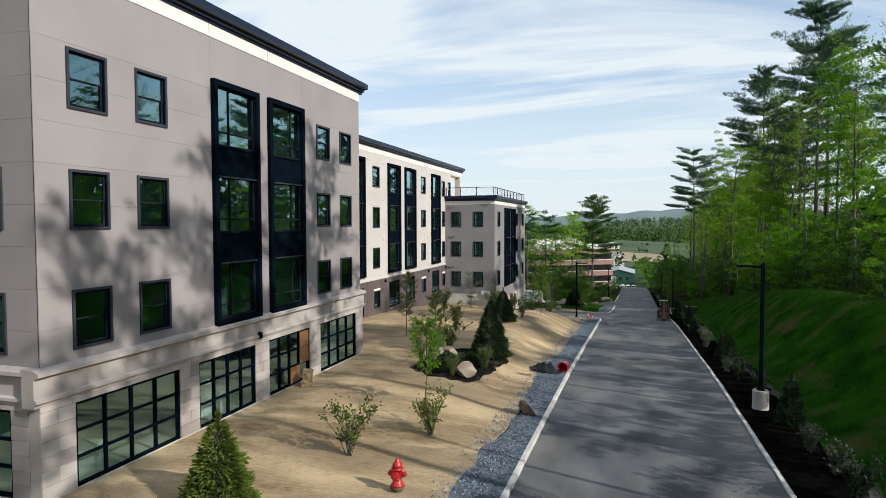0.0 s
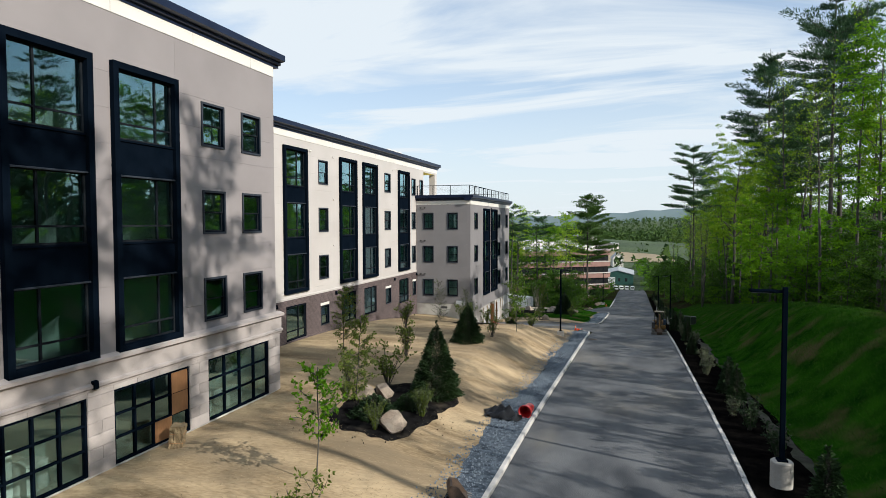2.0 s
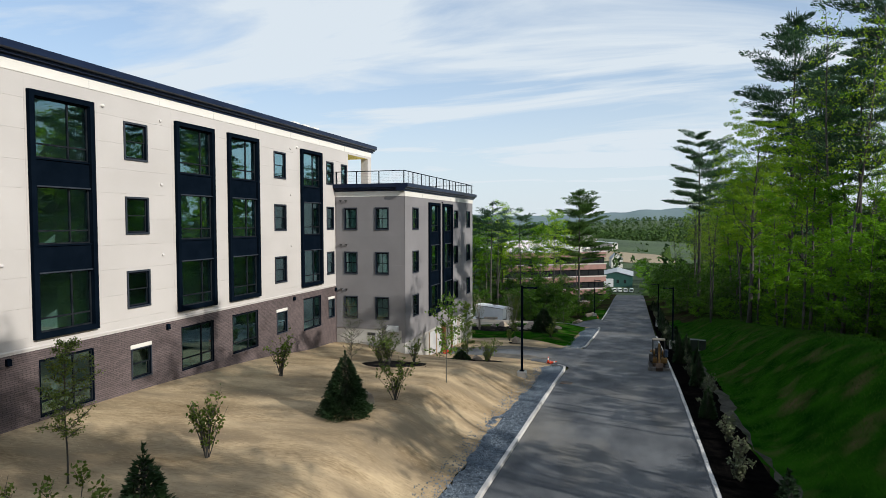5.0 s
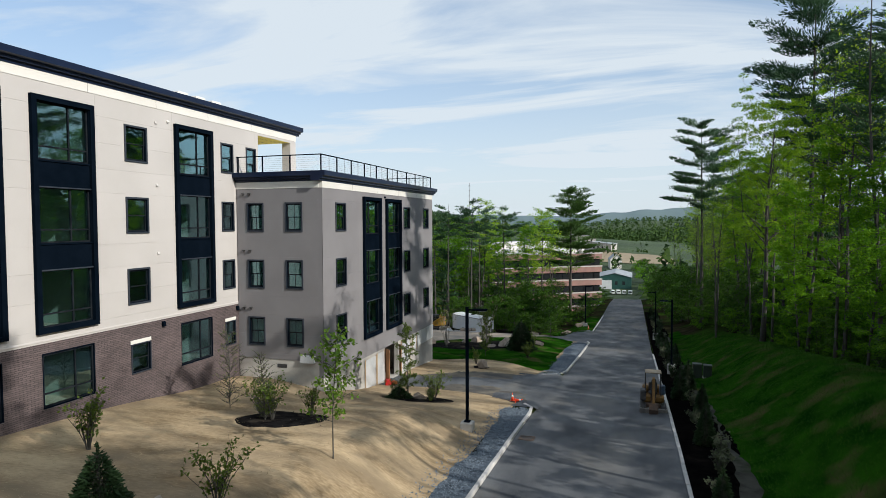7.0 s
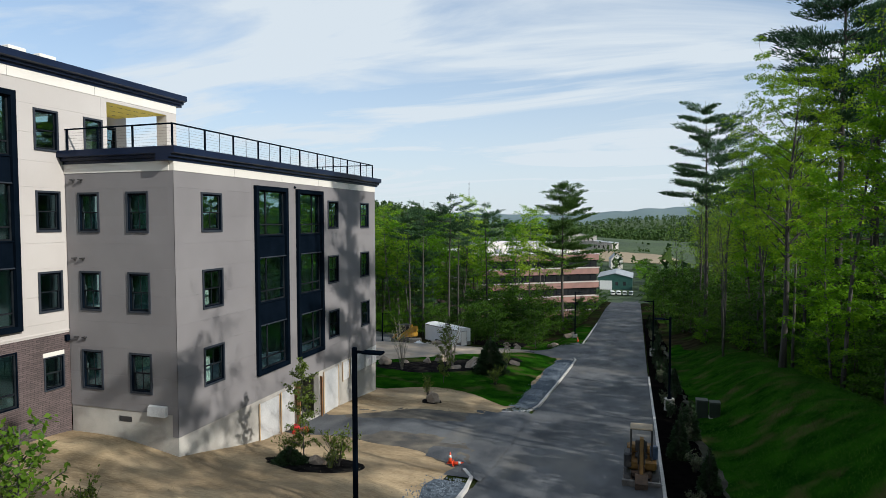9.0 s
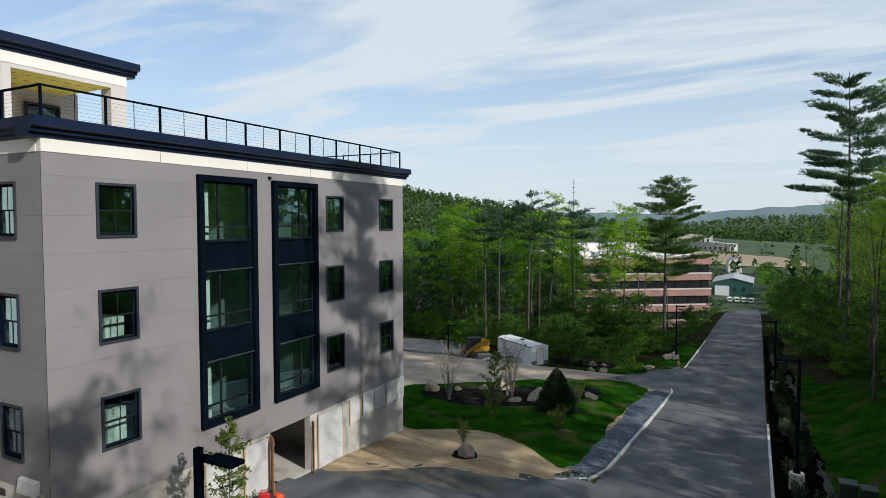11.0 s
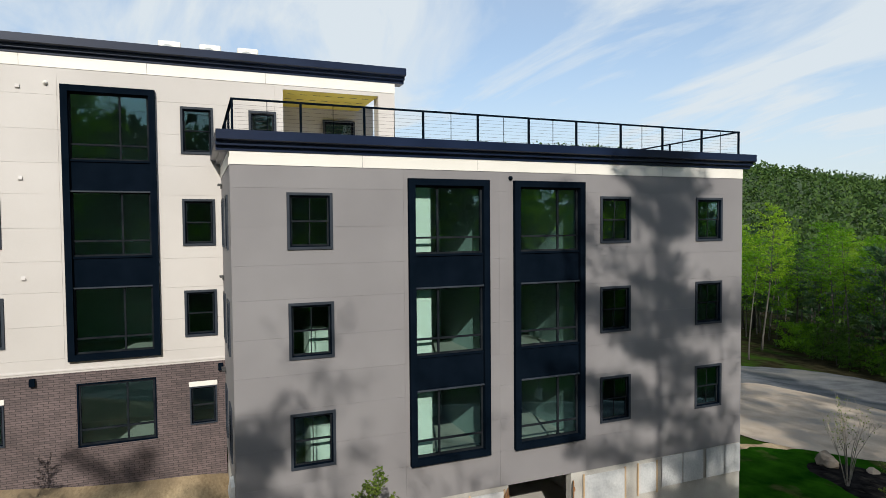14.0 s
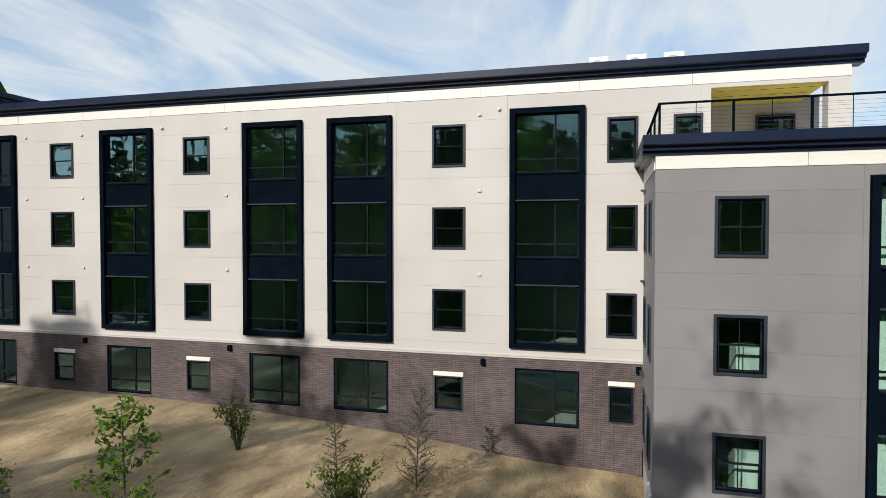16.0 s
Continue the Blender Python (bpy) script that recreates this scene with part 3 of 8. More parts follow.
M_DUST = surface("dusty_asphalt", (0.075, 0.070, 0.064), (0.175, 0.155, 0.128), 0.9, 30, 0.95, 0.6, spec=0.1, c=(0.06, 0.06, 0.062), cscale=0.6)
tagged(patch("dusty_apron", [(-3.9, 66.9), (-6.2, 68.7), (-9.5, 69.6), (-9.0, 71.2), (-6.0, 71.6), (-4.0, 70.2)], M_DUST, 0.045, 6, 0.3, 0.036), "dusty worn asphalt at the mouth of the driveway", "driveway", kind="structure")
tagged(patch("dusty_patch", [(-6.5, 74.6), (-9.5, 74.0), (-12.5, 73.0), (-13.2, 75.0), (-9.5, 76.6), (-6.2, 77.0)], M_DUST, 0.045, 6, 0.3, 0.036), "dusty worn asphalt beside the garage", "driveway", kind="structure")
bare = tagged(patch("bare_earth", [(-5.0, 77.5), (-9.5, 75.9), (-13.72, 73.2), (-13.8, 82.6), (-11.5, 83.8), (-8.2, 83.2), (-5.0, 81.6)], M_SOIL, 0.046, 10, 0.12), "bare brown earth beside the driveway", "ground", kind="structure")
tagged(patch("parking_court", [(-4.6, 104.8), (-8, 103.5), (-14, 98.5), (-19, 92.5), (-26, 92), (-38, 100), (-46, 112), (-44, 124), (-34, 128), (-26, 121), (-20, 113.5), (-12, 112.5), (-6, 114.2), (-4.6, 113.8)], M_ASPHALT, 0.034, 10, 0.02), "grey asphalt court joining the road", "road", kind="structure")
tagged(patch("dirt_court", [(-8.4, 103.4), (-13.2, 98.2), (-18.8, 91.6), (-27.5, 91.4), (-34, 101), (-31, 108), (-22, 110.5), (-14, 111.5), (-8, 110)], M_DIRT, 0.065, 8, 0.09), "dusty dirt covering part of the court", "ground", kind="structure")
green = tagged(patch("grass_island", [(-4.3, 80.5), (-7.6, 82), (-11, 83), (-13.9, 81.2), (-19.5, 85), (-19.8, 90.5), (-15.5, 95.5), (-12, 100), (-8, 103), (-4.6, 103.2), (-4.7, 92)], M_GRASS, 0.07, 10, 0.06), "green lawn island patched with shade", "grass", kind="structure")
tagged(patch("soil_edge", [(-4.0, 79.8), (-7.6, 81.2), (-11, 82), (-13.9, 80.4), (-20.3, 84.5), (-20.6, 90.9), (-15.9, 96.2), (-12.4, 100.7), (-8, 103.6), (-4.1, 103.6), (-4.1, 92)], M_SOIL, 0.05, 10, 0.06), "bare tan soil showing round the lawn", "ground", kind="structure")
tagged(strip("road_mouth", steps((103.2, 117.0, 0.6)), lambda y: -6.4, lambda y: -2.75, 7, M_ASPHALT, 0.045, 0.3, 1.0, 0.4), "grey asphalt where the court meets the road", "road", kind="structure")
tagged(strip("drive_mouth", steps((65.8, 78.6, 0.6)), lambda y: -6.0 if y > 67.6 else -4.2, lambda y: -2.75, 7, M_ASPHALT, 0.045, 0.3, 1.0, 0.4), "worn asphalt where the driveway meets the road", "driveway", kind="structure")
bed = tagged(patch("mulch_bed", [(-17.8, 89.2), (-15, 88.0), (-12.6, 88.0), (-9.6, 90.4), (-7.4, 94), (-6.8, 97.5), (-7.6, 99.2), (-9.4, 97.9), (-12, 95.8), (-14.5, 93.2), (-17.3, 91.3)], M_MULCH2, 0.11, 8, 0.05, 0.06), "dark mulch bed in the lawn island", "mulch", kind="structure")
tagged(patch("mulch_mound", [(-18.6, 122), (-16.2, 118.0), (-12.6, 116.9), (-10.4, 118.4), (-11.3, 122.7), (-15.4, 124.6)], M_MULCH2, 0.16, 6, 0.06, 0.03), "dark mulch mound under the trees beside the trailer", "mulch", kind="structure")
verge = tagged(patch("grass_verge", [(-3.1, 116), (-7, 115.4), (-11, 113.6), (-13, 116), (-9, 124), (-6, 136), (-3.2, 134), (-3.1, 125)], M_GRASS, 0.05, 8, 0.03), "narrow grass verge below the trees", "grass", kind="structure")
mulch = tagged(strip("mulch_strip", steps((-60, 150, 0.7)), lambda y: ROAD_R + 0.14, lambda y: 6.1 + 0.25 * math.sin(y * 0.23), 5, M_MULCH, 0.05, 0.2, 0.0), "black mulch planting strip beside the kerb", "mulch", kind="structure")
M_BANKSOIL = surface("bare_bank_soil", (0.020, 0.021, 0.017), (0.075, 0.072, 0.062), 1.4, 22, 0.95, 0.8, spec=0.1, c=(0.022, 0.034, 0.012), cscale=0.8, depth=0.04)
tagged(strip("bank_foot", steps((-20, 118, 0.5)), lambda y: 5.85 + 0.2 * math.sin(y * 0.31), lambda y: 6.2 + 0.16 * math.sin(y * 0.47), 3, M_BANKSOIL, 0.06, 0.35), "bare grey soil between the mulch and the grass bank", "ground", kind="structure")
bank = tagged(strip("grass_bank", steps((-60, 118, 0.7)), lambda y: 6.0 + 0.25 * math.sin(y * 0.23), lambda y: 13.3 + 0.8 * math.sin(y * 0.16) - 5.5 * float(ramp01(96, 118, y)), 14, M_GRASS, 0.035, 0.5), "steep green grass bank below the wood", "grass", kind="structure")


# ---------- apartment building ----------
building = thing("apartment_building", "four-storey apartment building in taupe, cream and grey panels", "building")


def cut(u0, u1, z0, z1, holes, seams_z=(), seams_u=(), gap=0.0):
    """Rectangles that fill a wall round its holes, grouped by the panel they belong to."""
    zs = sorted({z0, z1, *[z for z in seams_z if z0 < z < z1], *[h[k] for h in holes for k in (2, 3) if z0 < h[k] < z1]})
    us = sorted({u0, u1, *[u for u in seams_u if u0 < u < u1], *[h[k] for h in holes for k in (0, 1) if u0 < h[k] < u1]})
    groups = {}
    sz, su = [z0, *sorted(seams_z), z1], [u0, *sorted(seams_u), u1]
    for za, zb in zip(zs, zs[1:]):
        for ua, ub in zip(us, us[1:]):
            zm, um = (za + zb) / 2, (ua + ub) / 2
            if any(h[0] < um < h[1] and h[2] < zm < h[3] for h in holes):
                continue
            key = (sum(zm > s for s in sz), sum(um > s for s in su))
            a, b_, c, d = ua, ub, za, zb
            if za in seams_z: c += gap
            if zb in seams_z: d -= gap
            if ua in seams_u: a += gap
            if ub in seams_u: b_ -= gap
            groups.setdefault(key, []).append((a, b_, c, d))
    return groups


def facade(m, u0, u1, z0, z1, holes, material, seams_z=(), seams_u=(), thick=0.28, name="wall", piece="panel"):
    """A wall with real openings: a core, and facing panels 25 mm proud with open joints."""
    core = Build()
    for rects in cut(u0 + 0.03, u1 - 0.03, z0, z1, holes).values():
        for a, b_, c, d in rects:
            core.box(a, b_, 0.025, thick, c, d)
    wall = part(name, core.weld(), material, building, m=m)
    for rects in cut(u0, u1, z0, z1, holes, seams_z, seams_u, 0.0018 if material is M_GREY else 0.0025).values():
        b = Build()
        for a, b_, c, d in rects:
            b.box(a, b_, 0.0, 0.022, c, d)
        for q in b.weld().split():
            part(piece, q, material, wall)
    return wall


mesh_cache = {}


def cached(key, maker):
    if key not in mesh_cache:
        mesh_cache[key] = maker()
    return mesh_cache[key]


def ring(b, a0, a1, c0, c1, w, y0, y1):
    """A mitred rectangular frame in one piece."""
    i = len(b.v)
    for y in (y0, y1):
        for k in (0, w):
            b.v += [(a0 + k, y, c0 + k), (a1 - k, y, c0 + k), (a1 - k, y, c1 - k), (a0 + k, y, c1 - k)]
    for k in range(4):
        j = (k + 1) % 4
        b.f += [(i + k, i + j, i + 4 + j, i + 4 + k), (i + 8 + k, i + 12 + k, i + 12 + j, i + 8 + j), (i + k, i + 8 + k, i + 8 + j, i + j), (i + 4 + k, i + 4 + j, i + 12 + j, i + 12 + k)]
    return b


def pane(parent, a0, a1, c0, c1, y):
    me = cached(("pane", round(a0, 3), round(a1, 3), round(c0, 3), round(c1, 3), round(y, 3)), lambda: Build().box(a0, a1, y, y + 0.006, c0, c1).mesh("pane", M_GLASS))
    ob = part("pane", me, M_GLASS, parent)
    ob.visible_shadow = False
    return ob


def small_window(m, w=1.30, h=1.58, surround=0.10, lintel=0.0, bars=False):
    """A double-hung window with a dark surround and two sashes, with glazing bars or without. m: its lower left corner."""
    s = surround
    key = (w, h, s)
    trim = cached(("trim", *key), lambda: ring(Build(), 0, w, 0, h, s * 0.75, -0.045, 0.03).mesh("window", M_SLATE))
    win = part("window", trim, M_SLATE, building, "dark-framed double-hung window", m)
    part("frame", cached(("frame", *key), lambda: ring(Build(), s * 0.6, w - s * 0.6, s * 0.6, h - s * 0.6, s * 0.4, -0.02, 0.11).mesh("frame", M_BLACK)), M_BLACK, win)
    a0, a1, mid = s + 0.0, w - s, h * 0.5
    lower = cached(("lsash", *key), lambda: ring(Build(), a0, a1, s, mid + 0.025, 0.05, 0.07, 0.11).mesh("sash", M_SASH))
    upper = cached(("usash", *key), lambda: ring(Build(), a0, a1, mid - 0.025, h - s, 0.045, 0.045, 0.069).mesh("sash", M_SASH))
    part("sash", lower, M_SASH, win); part("sash", upper, M_SASH, win)
    for q, args in () if not bars else (("u", (0.05, 0.066, mid + 0.02, h - s - 0.045)), ("l", (0.076, 0.104, s + 0.05, mid - 0.025))):
        part("glazing_bar", cached(("bar", q, *key), lambda: Build().box(w / 2 - 0.012, w / 2 + 0.012, *args).mesh("glazing_bar", M_SASH)), M_SASH, win)
    pane(win, a0 + 0.045, a1 - 0.045, mid + 0.02, h - s - 0.045, 0.055)
    pane(win, a0 + 0.05, a1 - 0.05, s + 0.05, mid - 0.025, 0.088)
    if lintel:
        part("lintel", cached(("lintel", w), lambda: Build().cbox(-0.02, w + 0.02, -0.03, 0.05, h, h + lintel, 0.01).mesh("lintel", M_WHITE)), M_WHITE, win, "white stone lintel")
    return win


def tall_window(m, w=2.75, h=8.92, split=0.34, units=((0.22, 2.30), (3.41, 5.49), (6.58, 8.70))):
    """Three storeys of glazing in one black frame, with spandrel panels between."""
    fr = cached(("tall", w, h), lambda: ring(Build(), 0, w, 0, h, 0.20, -0.16, 0.14).mesh("window", M_BLACK))
    win = part("window", fr, M_BLACK, building, "three-storey black-framed window bay", m)
    prev = 0.2
    for k, (c0, c1) in enumerate(units):
        if c0 - prev > 0.3:
            part("spandrel", cached(("span", w, prev, c0), lambda: Build().prism([(0.10, prev), (-0.075, prev), (-0.075, prev + 0.05), (-0.03, prev + 0.05), (-0.03, c0 - 0.06), (-0.075, c0 - 0.06), (-0.075, c0), (0.10, c0)], 0.2, w - 0.2, "x").mesh("spandrel", M_BLACK)), M_BLACK, win, "black metal spandrel panel")
        fixed_window(win, 0.2, w - 0.2, c0, c1, split, sub=True)
        if k < 2:
            part("drip_cap", cached(("cap", w, c1), lambda: Build().prism([(0.02, c1 - 0.03), (-0.105, c1 - 0.03), (-0.105, c1 + 0.005), (-0.08, c1 + 0.02), (0.02, c1 + 0.02)], 0.2, w - 0.2, "x").mesh("drip_cap", M_SLATE)), M_SLATE, win, "grey metal drip cap")
        prev = c1
    return win


def fixed_window(parent, a0, a1, c0, c1, split, sub=False):
    """Fixed glazing with one mullion and a low transom."""
    x = a0 + (a1 - a0) * split
    zt = c0 + 0.50
    part("glazing_frame", cached(("fixed", a0, a1, c0, c1), lambda: ring(Build(), a0, a1, c0, c1, 0.06, 0.02, 0.10).mesh("glazing_frame", M_SASH)), M_SASH, parent)
    part("mullion", cached(("mull", x, c0, c1), lambda: Build().box(x - 0.03, x + 0.03, 0.025, 0.095, c0 + 0.06, c1 - 0.06).mesh("mullion", M_SASH)), M_SASH, parent)
    for p, q in ((a0 + 0.06, x - 0.03), (x + 0.03, a1 - 0.06)):
        part("transom", cached(("trans", p, q, zt), lambda: Build().box(p, q, 0.03, 0.09, zt - 0.03, zt + 0.03).mesh("transom", M_SASH)), M_SASH, parent)
    for p0, p1 in ((a0 + 0.06, x - 0.03), (x + 0.03, a1 - 0.06)):
        for q0, q1 in ((c0 + 0.06, zt - 0.03), (zt + 0.03, c1 - 0.06)):
            pane(parent, p0, p1, q0, q1, 0.06)


def brick_window(m, w=2.35, h=2.1, split=0.63):
    fr = cached(("bw", w, h), lambda: ring(Build(), 0, w, 0, h, 0.05, -0.02, 0.12).mesh("window", M_BLACK))
    win = part("window", fr, M_BLACK, building, "large fixed window in the brick base", m)
    fixed_window(win, 0.05, w - 0.05, 0.05, h - 0.05, split)
    return win


def shopfront(m, w, h=2.3, cols=4, rows=3, boards=()):
    """A gridded black shopfront. boards: cells closed with plywood."""
    cw, ch = (w - 0.14) / cols, (h - 0.14) / rows
    win = part("window", ring(Build(), 0, w, 0, h, 0.07, -0.02, 0.12), M_BLACK, building, "black gridded ground-floor glazing", m)
    for k in range(1, cols):
        part("mullion", Build().box(0.07 + k * cw - 0.03, 0.07 + k * cw + 0.03, -0.01, 0.10, 0.07, h - 0.07), M_BLACK, win)
    for k in range(1, rows):
        for j in range(cols):
            part("transom", Build().box(0.07 + j * cw + (0.03 if j else 0), 0.07 + (j + 1) * cw - (0.03 if j < cols - 1 else 0), -0.005, 0.09, 0.07 + k * ch - 0.03, 0.07 + k * ch + 0.03), M_BLACK, win)
    for i in range(cols):
        for j in range(rows):
            a0, a1, c0, c1 = 0.07 + i * cw + 0.03, 0.07 + (i + 1) * cw - 0.03, 0.07 + j * ch + 0.03, 0.07 + (j + 1) * ch - 0.03
            if (i, j) in boards:
                part("board", Build().box(a0 - 0.02, a1 + 0.02, -0.018, -0.012, c0 - 0.02, c1 + 0.02), M_PLYWOOD, win, "orange plywood sheet over an opening")
            else:
                pane(win, a0, a1, c0, c1, 0.05)
    return win


def cornice(path_outline, segs, name, material, label=""):
    """Lengths of one moulding profile along x or y."""
    for a, b_, axis, flip, base in segs:
        b = Build().prism([(base + flip * u, z) for u, z in path_outline], a, b_, axis)
        part(name, b, material, building, label)


AX, BX, CX = -14.2, -18.95, -13.65
A0, A1, B1, C0, C1 = 11.6, 30.55, 68.4, 62.05, 80.55
FACE = lambda x: pose(x, 0, 0, 0, 0, 90)      # wall that looks to +x: u is y
SIDE = lambda y: pose(0, y, 0)                # wall that looks to -y: u is x
FL = 3.17                                     # storey height

# wing A: taupe upper storeys over a limestone base
a_sill = [6.67, 6.67 + FL + 0.03, 6.67 + 2 * FL + 0.05]
a_small = [12.58, 14.91, 25.86, 28.22]
a_tall = [(18.36, 0.36), (21.83, 0.70)]
holes = [(u, u + 1.30, z, z + 1.60) for u in a_small for z in a_sill]
holes += [(u, u + 2.75, 6.36, 6.36 + 8.76) for u, s in a_tall]
seams = [z + d for z in a_sill for d in (-0.42, 0.64, 1.70)]
facade(FACE(AX), A0, A1, 6.40, 16.56, [h if h[2] > 6.4 else (h[0], h[1], 6.40, h[3]) for h in holes], M_TAUPE, [s for s in seams if s > 6.6], [18.36, 24.58])
for h in holes[:12]:
    small_window(FACE(AX) @ pose(h[0], 0, h[2]), h=1.60)
for (u, s) in a_tall:
    tall_window(FACE(AX) @ pose(u, 0, 6.36), h=8.76, split=s, units=((0.2, 2.24), (3.33, 5.36), (6.46, 8.56)))
part("white_band", Build().box(AX - 0.2, AX + 0.02, A0, A1, 16.56, 17.05), M_WHITE, building, "white painted band below the roof edge")
# its end wall
a_end = [(-16.55, 0), (-20.4, 0), (-24.0, 0)]
holes_e = [(u, u + 1.30, z, z + 1.60) for u, _ in a_end for z in a_sill]
facade(SIDE(A0), -32, AX - 0.28, 6.40, 16.56, holes_e, M_TAUPE, [s for s in seams if s > 6.6], [-18.36])
facade(SIDE(A0), AX - 0.28, AX, 6.40, 16.56, [], M_TAUPE, [s for s in seams if s > 6.6])
for h in holes_e:
    small_window(SIDE(A0) @ pose(h[0], 0, h[2]), h=1.60)
part("white_band", Build().box(-32, AX - 0.2, A0 - 0.02, A0 + 0.2, 16.56, 17.05), M_WHITE, building)
# limestone base
shops = [(12.53, 3.94, ()), (17.40, 3.28, ()), (21.63, 3.28, ((3, 2), (3, 1), (2, 0))), (25.91, 3.91, ())]
sh = [(u, u + w, 2.98, 5.30) for u, w, _ in shops]
STONE_X = AX + 0.10


def stone_wall(m, u0, u1, z0, z1, holes, thick):
    """Limestone blocks in courses round the openings."""
    core = Build()
    for rects in cut(u0, u1, z0, z1, holes).values():
        for a, b_, c, d in rects:
            core.box(a, b_, 0.03, thick, c, d)
    wall = part("wall", core.weld(), M_STONE, building, m=m)
    zz = [z0 + 0.3817 * k for k in range(7)] + [z1]
    for j, (c, d) in enumerate(zip(zz, zz[1:])):
        row = [(a, b_) for rects in cut(u0, u1, c, d, holes).values() for a, b_, cc, dd in rects if abs(cc - c) < 1e-6 and abs(dd - d) < 1e-6]
        spans = sorted({(a, b_) for a, b_ in row})
        merged = []
        for a, b_ in spans:
            if merged and abs(merged[-1][1] - a) < 1e-6:
                merged[-1][1] = b_
            else:
                merged.append([a, b_])
        for a, b_ in merged:
            u = a
            first = True
            while u < b_ - 0.02:
                w = 0.92 if not (first and j % 2) else 0.5
                e = min(u + w, b_)
                if b_ - e < 0.22:
                    e = b_
                part("stone_block", Build().cbox(u + 0.004, e - 0.004, 0.0, 0.045, c + 0.004, d - 0.004, 0.006), M_STONE, wall)
                u, first = e, False
    return wall


HEAD = 2.98 + 0.3817 * 6
stone_wall(FACE(STONE_X), A0 - 0.1, A1 + 0.12, 2.98, 5.42, [(a, b_, 2.9, HEAD) for a, b_, c, d in sh], 0.38)
stone_wall(SIDE(A0 - 0.10), -32, STONE_X - 0.4, 2.98, 5.42, [(-19.0, -15.1, 2.9, HEAD)], 0.38)
part("wall_foot", Build().box(AX - 0.2, STONE_X - 0.01, A0 - 0.08, A1 + 0.1, 1.5, 2.98), M_CONCRETE, building, "concrete foot of the wall")
part("wall_foot", Build().box(-32, AX - 0.2, A0 - 0.08, A0 + 0.3, 1.5, 2.98), M_CONCRETE, building)
for u, w, boards in shops:
    shopfront(FACE(STONE_X - 0.06) @ pose(u, 0, 2.98), w, HEAD - 2.98, boards=boards)
shopfront(SIDE(A0 - 0.04) @ pose(-19.0, 0, 2.98), 3.9, HEAD - 2.98)
frieze = [(-0.3, 5.42), (0.10, 5.42), (0.10, 5.50), (0.18, 5.54), (0.18, 5.62), (0.10, 5.66), (0.10, 6.14), (0.16, 6.18), (0.26, 6.22), (0.26, 6.32), (0.14, 6.36), (0.02, 6.40), (-0.3, 6.40)]
cornice(frieze, [(A0 - 0.26, A1 + 0.26, "y", 1, AX)], "stone_cornice", M_STONE, "moulded limestone cornice above the ground floor")
cornice(frieze, [(-32, AX - 0.3, "x", -1, A0)], "stone_cornice", M_STONE)
cornice(frieze, [(BX, AX - 0.3, "x", 1, A1)], "stone_cornice", M_STONE)
# end wall towards wing B
facade(pose(0, A1, 0, 0, 0, 180), -(AX - 0.28), -BX, 6.40, 16.56, [], M_TAUPE, [s for s in seams if s > 6.6])
part("wall", Build().box(BX, STONE_X - 0.4, A1 - 0.2, A1 + 0.1, 1.5, 5.42), M_STONE, building)
part("wall", Build().box(AX - 0.28, AX - 0.001, A1 - 0.28, A1 - 0.001, 6.40, 16.56), M_TAUPE, building)
part("white_band", Build().box(BX, AX - 0.2, A1 - 0.2, A1 + 0.02, 16.56, 17.05), M_WHITE, building)
eave = lambda z, o: [(-0.5, z), (0.05, z), (0.05, z + 0.10), (0.18, z + 0.13), (0.18, z + 0.22), (o, z + 0.27), (o, z + 0.52), (-0.5, z + 0.52)]
roof_label = "navy metal roof-edge cornice"
cornice(eave(17.0, 0.40), [(A0 - 0.36, A1 + 0.36, "y", 1, AX)], "roof_edge", M_NAVY, roof_label)
cornice(eave(17.0, 0.40), [(-32, AX - 0.5, "x", -1, A0)], "roof_edge", M_NAVY, roof_label)
cornice(eave(17.0, 0.40), [(-32, AX - 0.5, "x", 1, A1)], "roof_edge", M_NAVY, roof_label)
part("roof", Build().box(-32, AX - 0.5, A0 + 0.5, A1 - 0.5, 16.9, 17.1), M_ROOFGRAVEL, building, "flat pale roof")

def band_joints(x, spots, z0, z1):
    for y in spots:
        part("band_joint", Build().box(x + 0.0205, x + 0.0225, y - 0.006, y + 0.006, z0 + 0.002, z1), M_CORE, building)


band_joints(AX, (14.6, 18.3, 21.9, 25.5, 28.9), 16.56, 16.99)
# wing B: cream storeys over dark brick
b_sill = [6.56, 9.69, 12.82]
b_small = [(36.0, 1.30), (43.15, 1.30), (54.30, 1.30), (60.78, 1.05)]
b_tall = [(31.3, 0.63), (38.88, 0.63), (46.10, 0.70), (49.95, 0.63), (57.30, 0.63)]
BT = 6.03
b_h = 8.85
holes = [(u, u + w, z, z + 1.60) for u, w in b_small for z in b_sill]
holes += [(u, u + 2.72, BT, BT + b_h) for u, s in b_tall]
holes += [(63.0, 63.95, 12.6, 14.42), (64.2, 67.75, 12.5, 15.25)]
seams = [z + d for z in b_sill for d in (-0.42, 0.64, 1.72)]
facade(FACE(BX), A1, B1, 5.80, 15.40, holes, M_CREAM, [s for s in seams if 5.95 < s < 15.2], [38.8, 45.95, 52.85, 57.2, 63.9])
for h in holes[:12]:
    small_window(FACE(BX) @ pose(h[0], 0, h[2]), w=h[1] - h[0], h=1.60)
for u, s in b_tall:
    tall_window(FACE(BX) @ pose(u, 0, BT), w=2.72, h=b_h, split=s, units=((0.2, 2.36), (3.37, 5.48), (6.49, 8.65)))
small_window(FACE(BX) @ pose(63.0, 0, 12.6), w=0.95, h=1.82)
part("white_band", Build().box(BX - 0.2, BX + 0.02, A1, B1, 15.40, 15.84), M_WHITE, building, "white painted band below the roof edge")
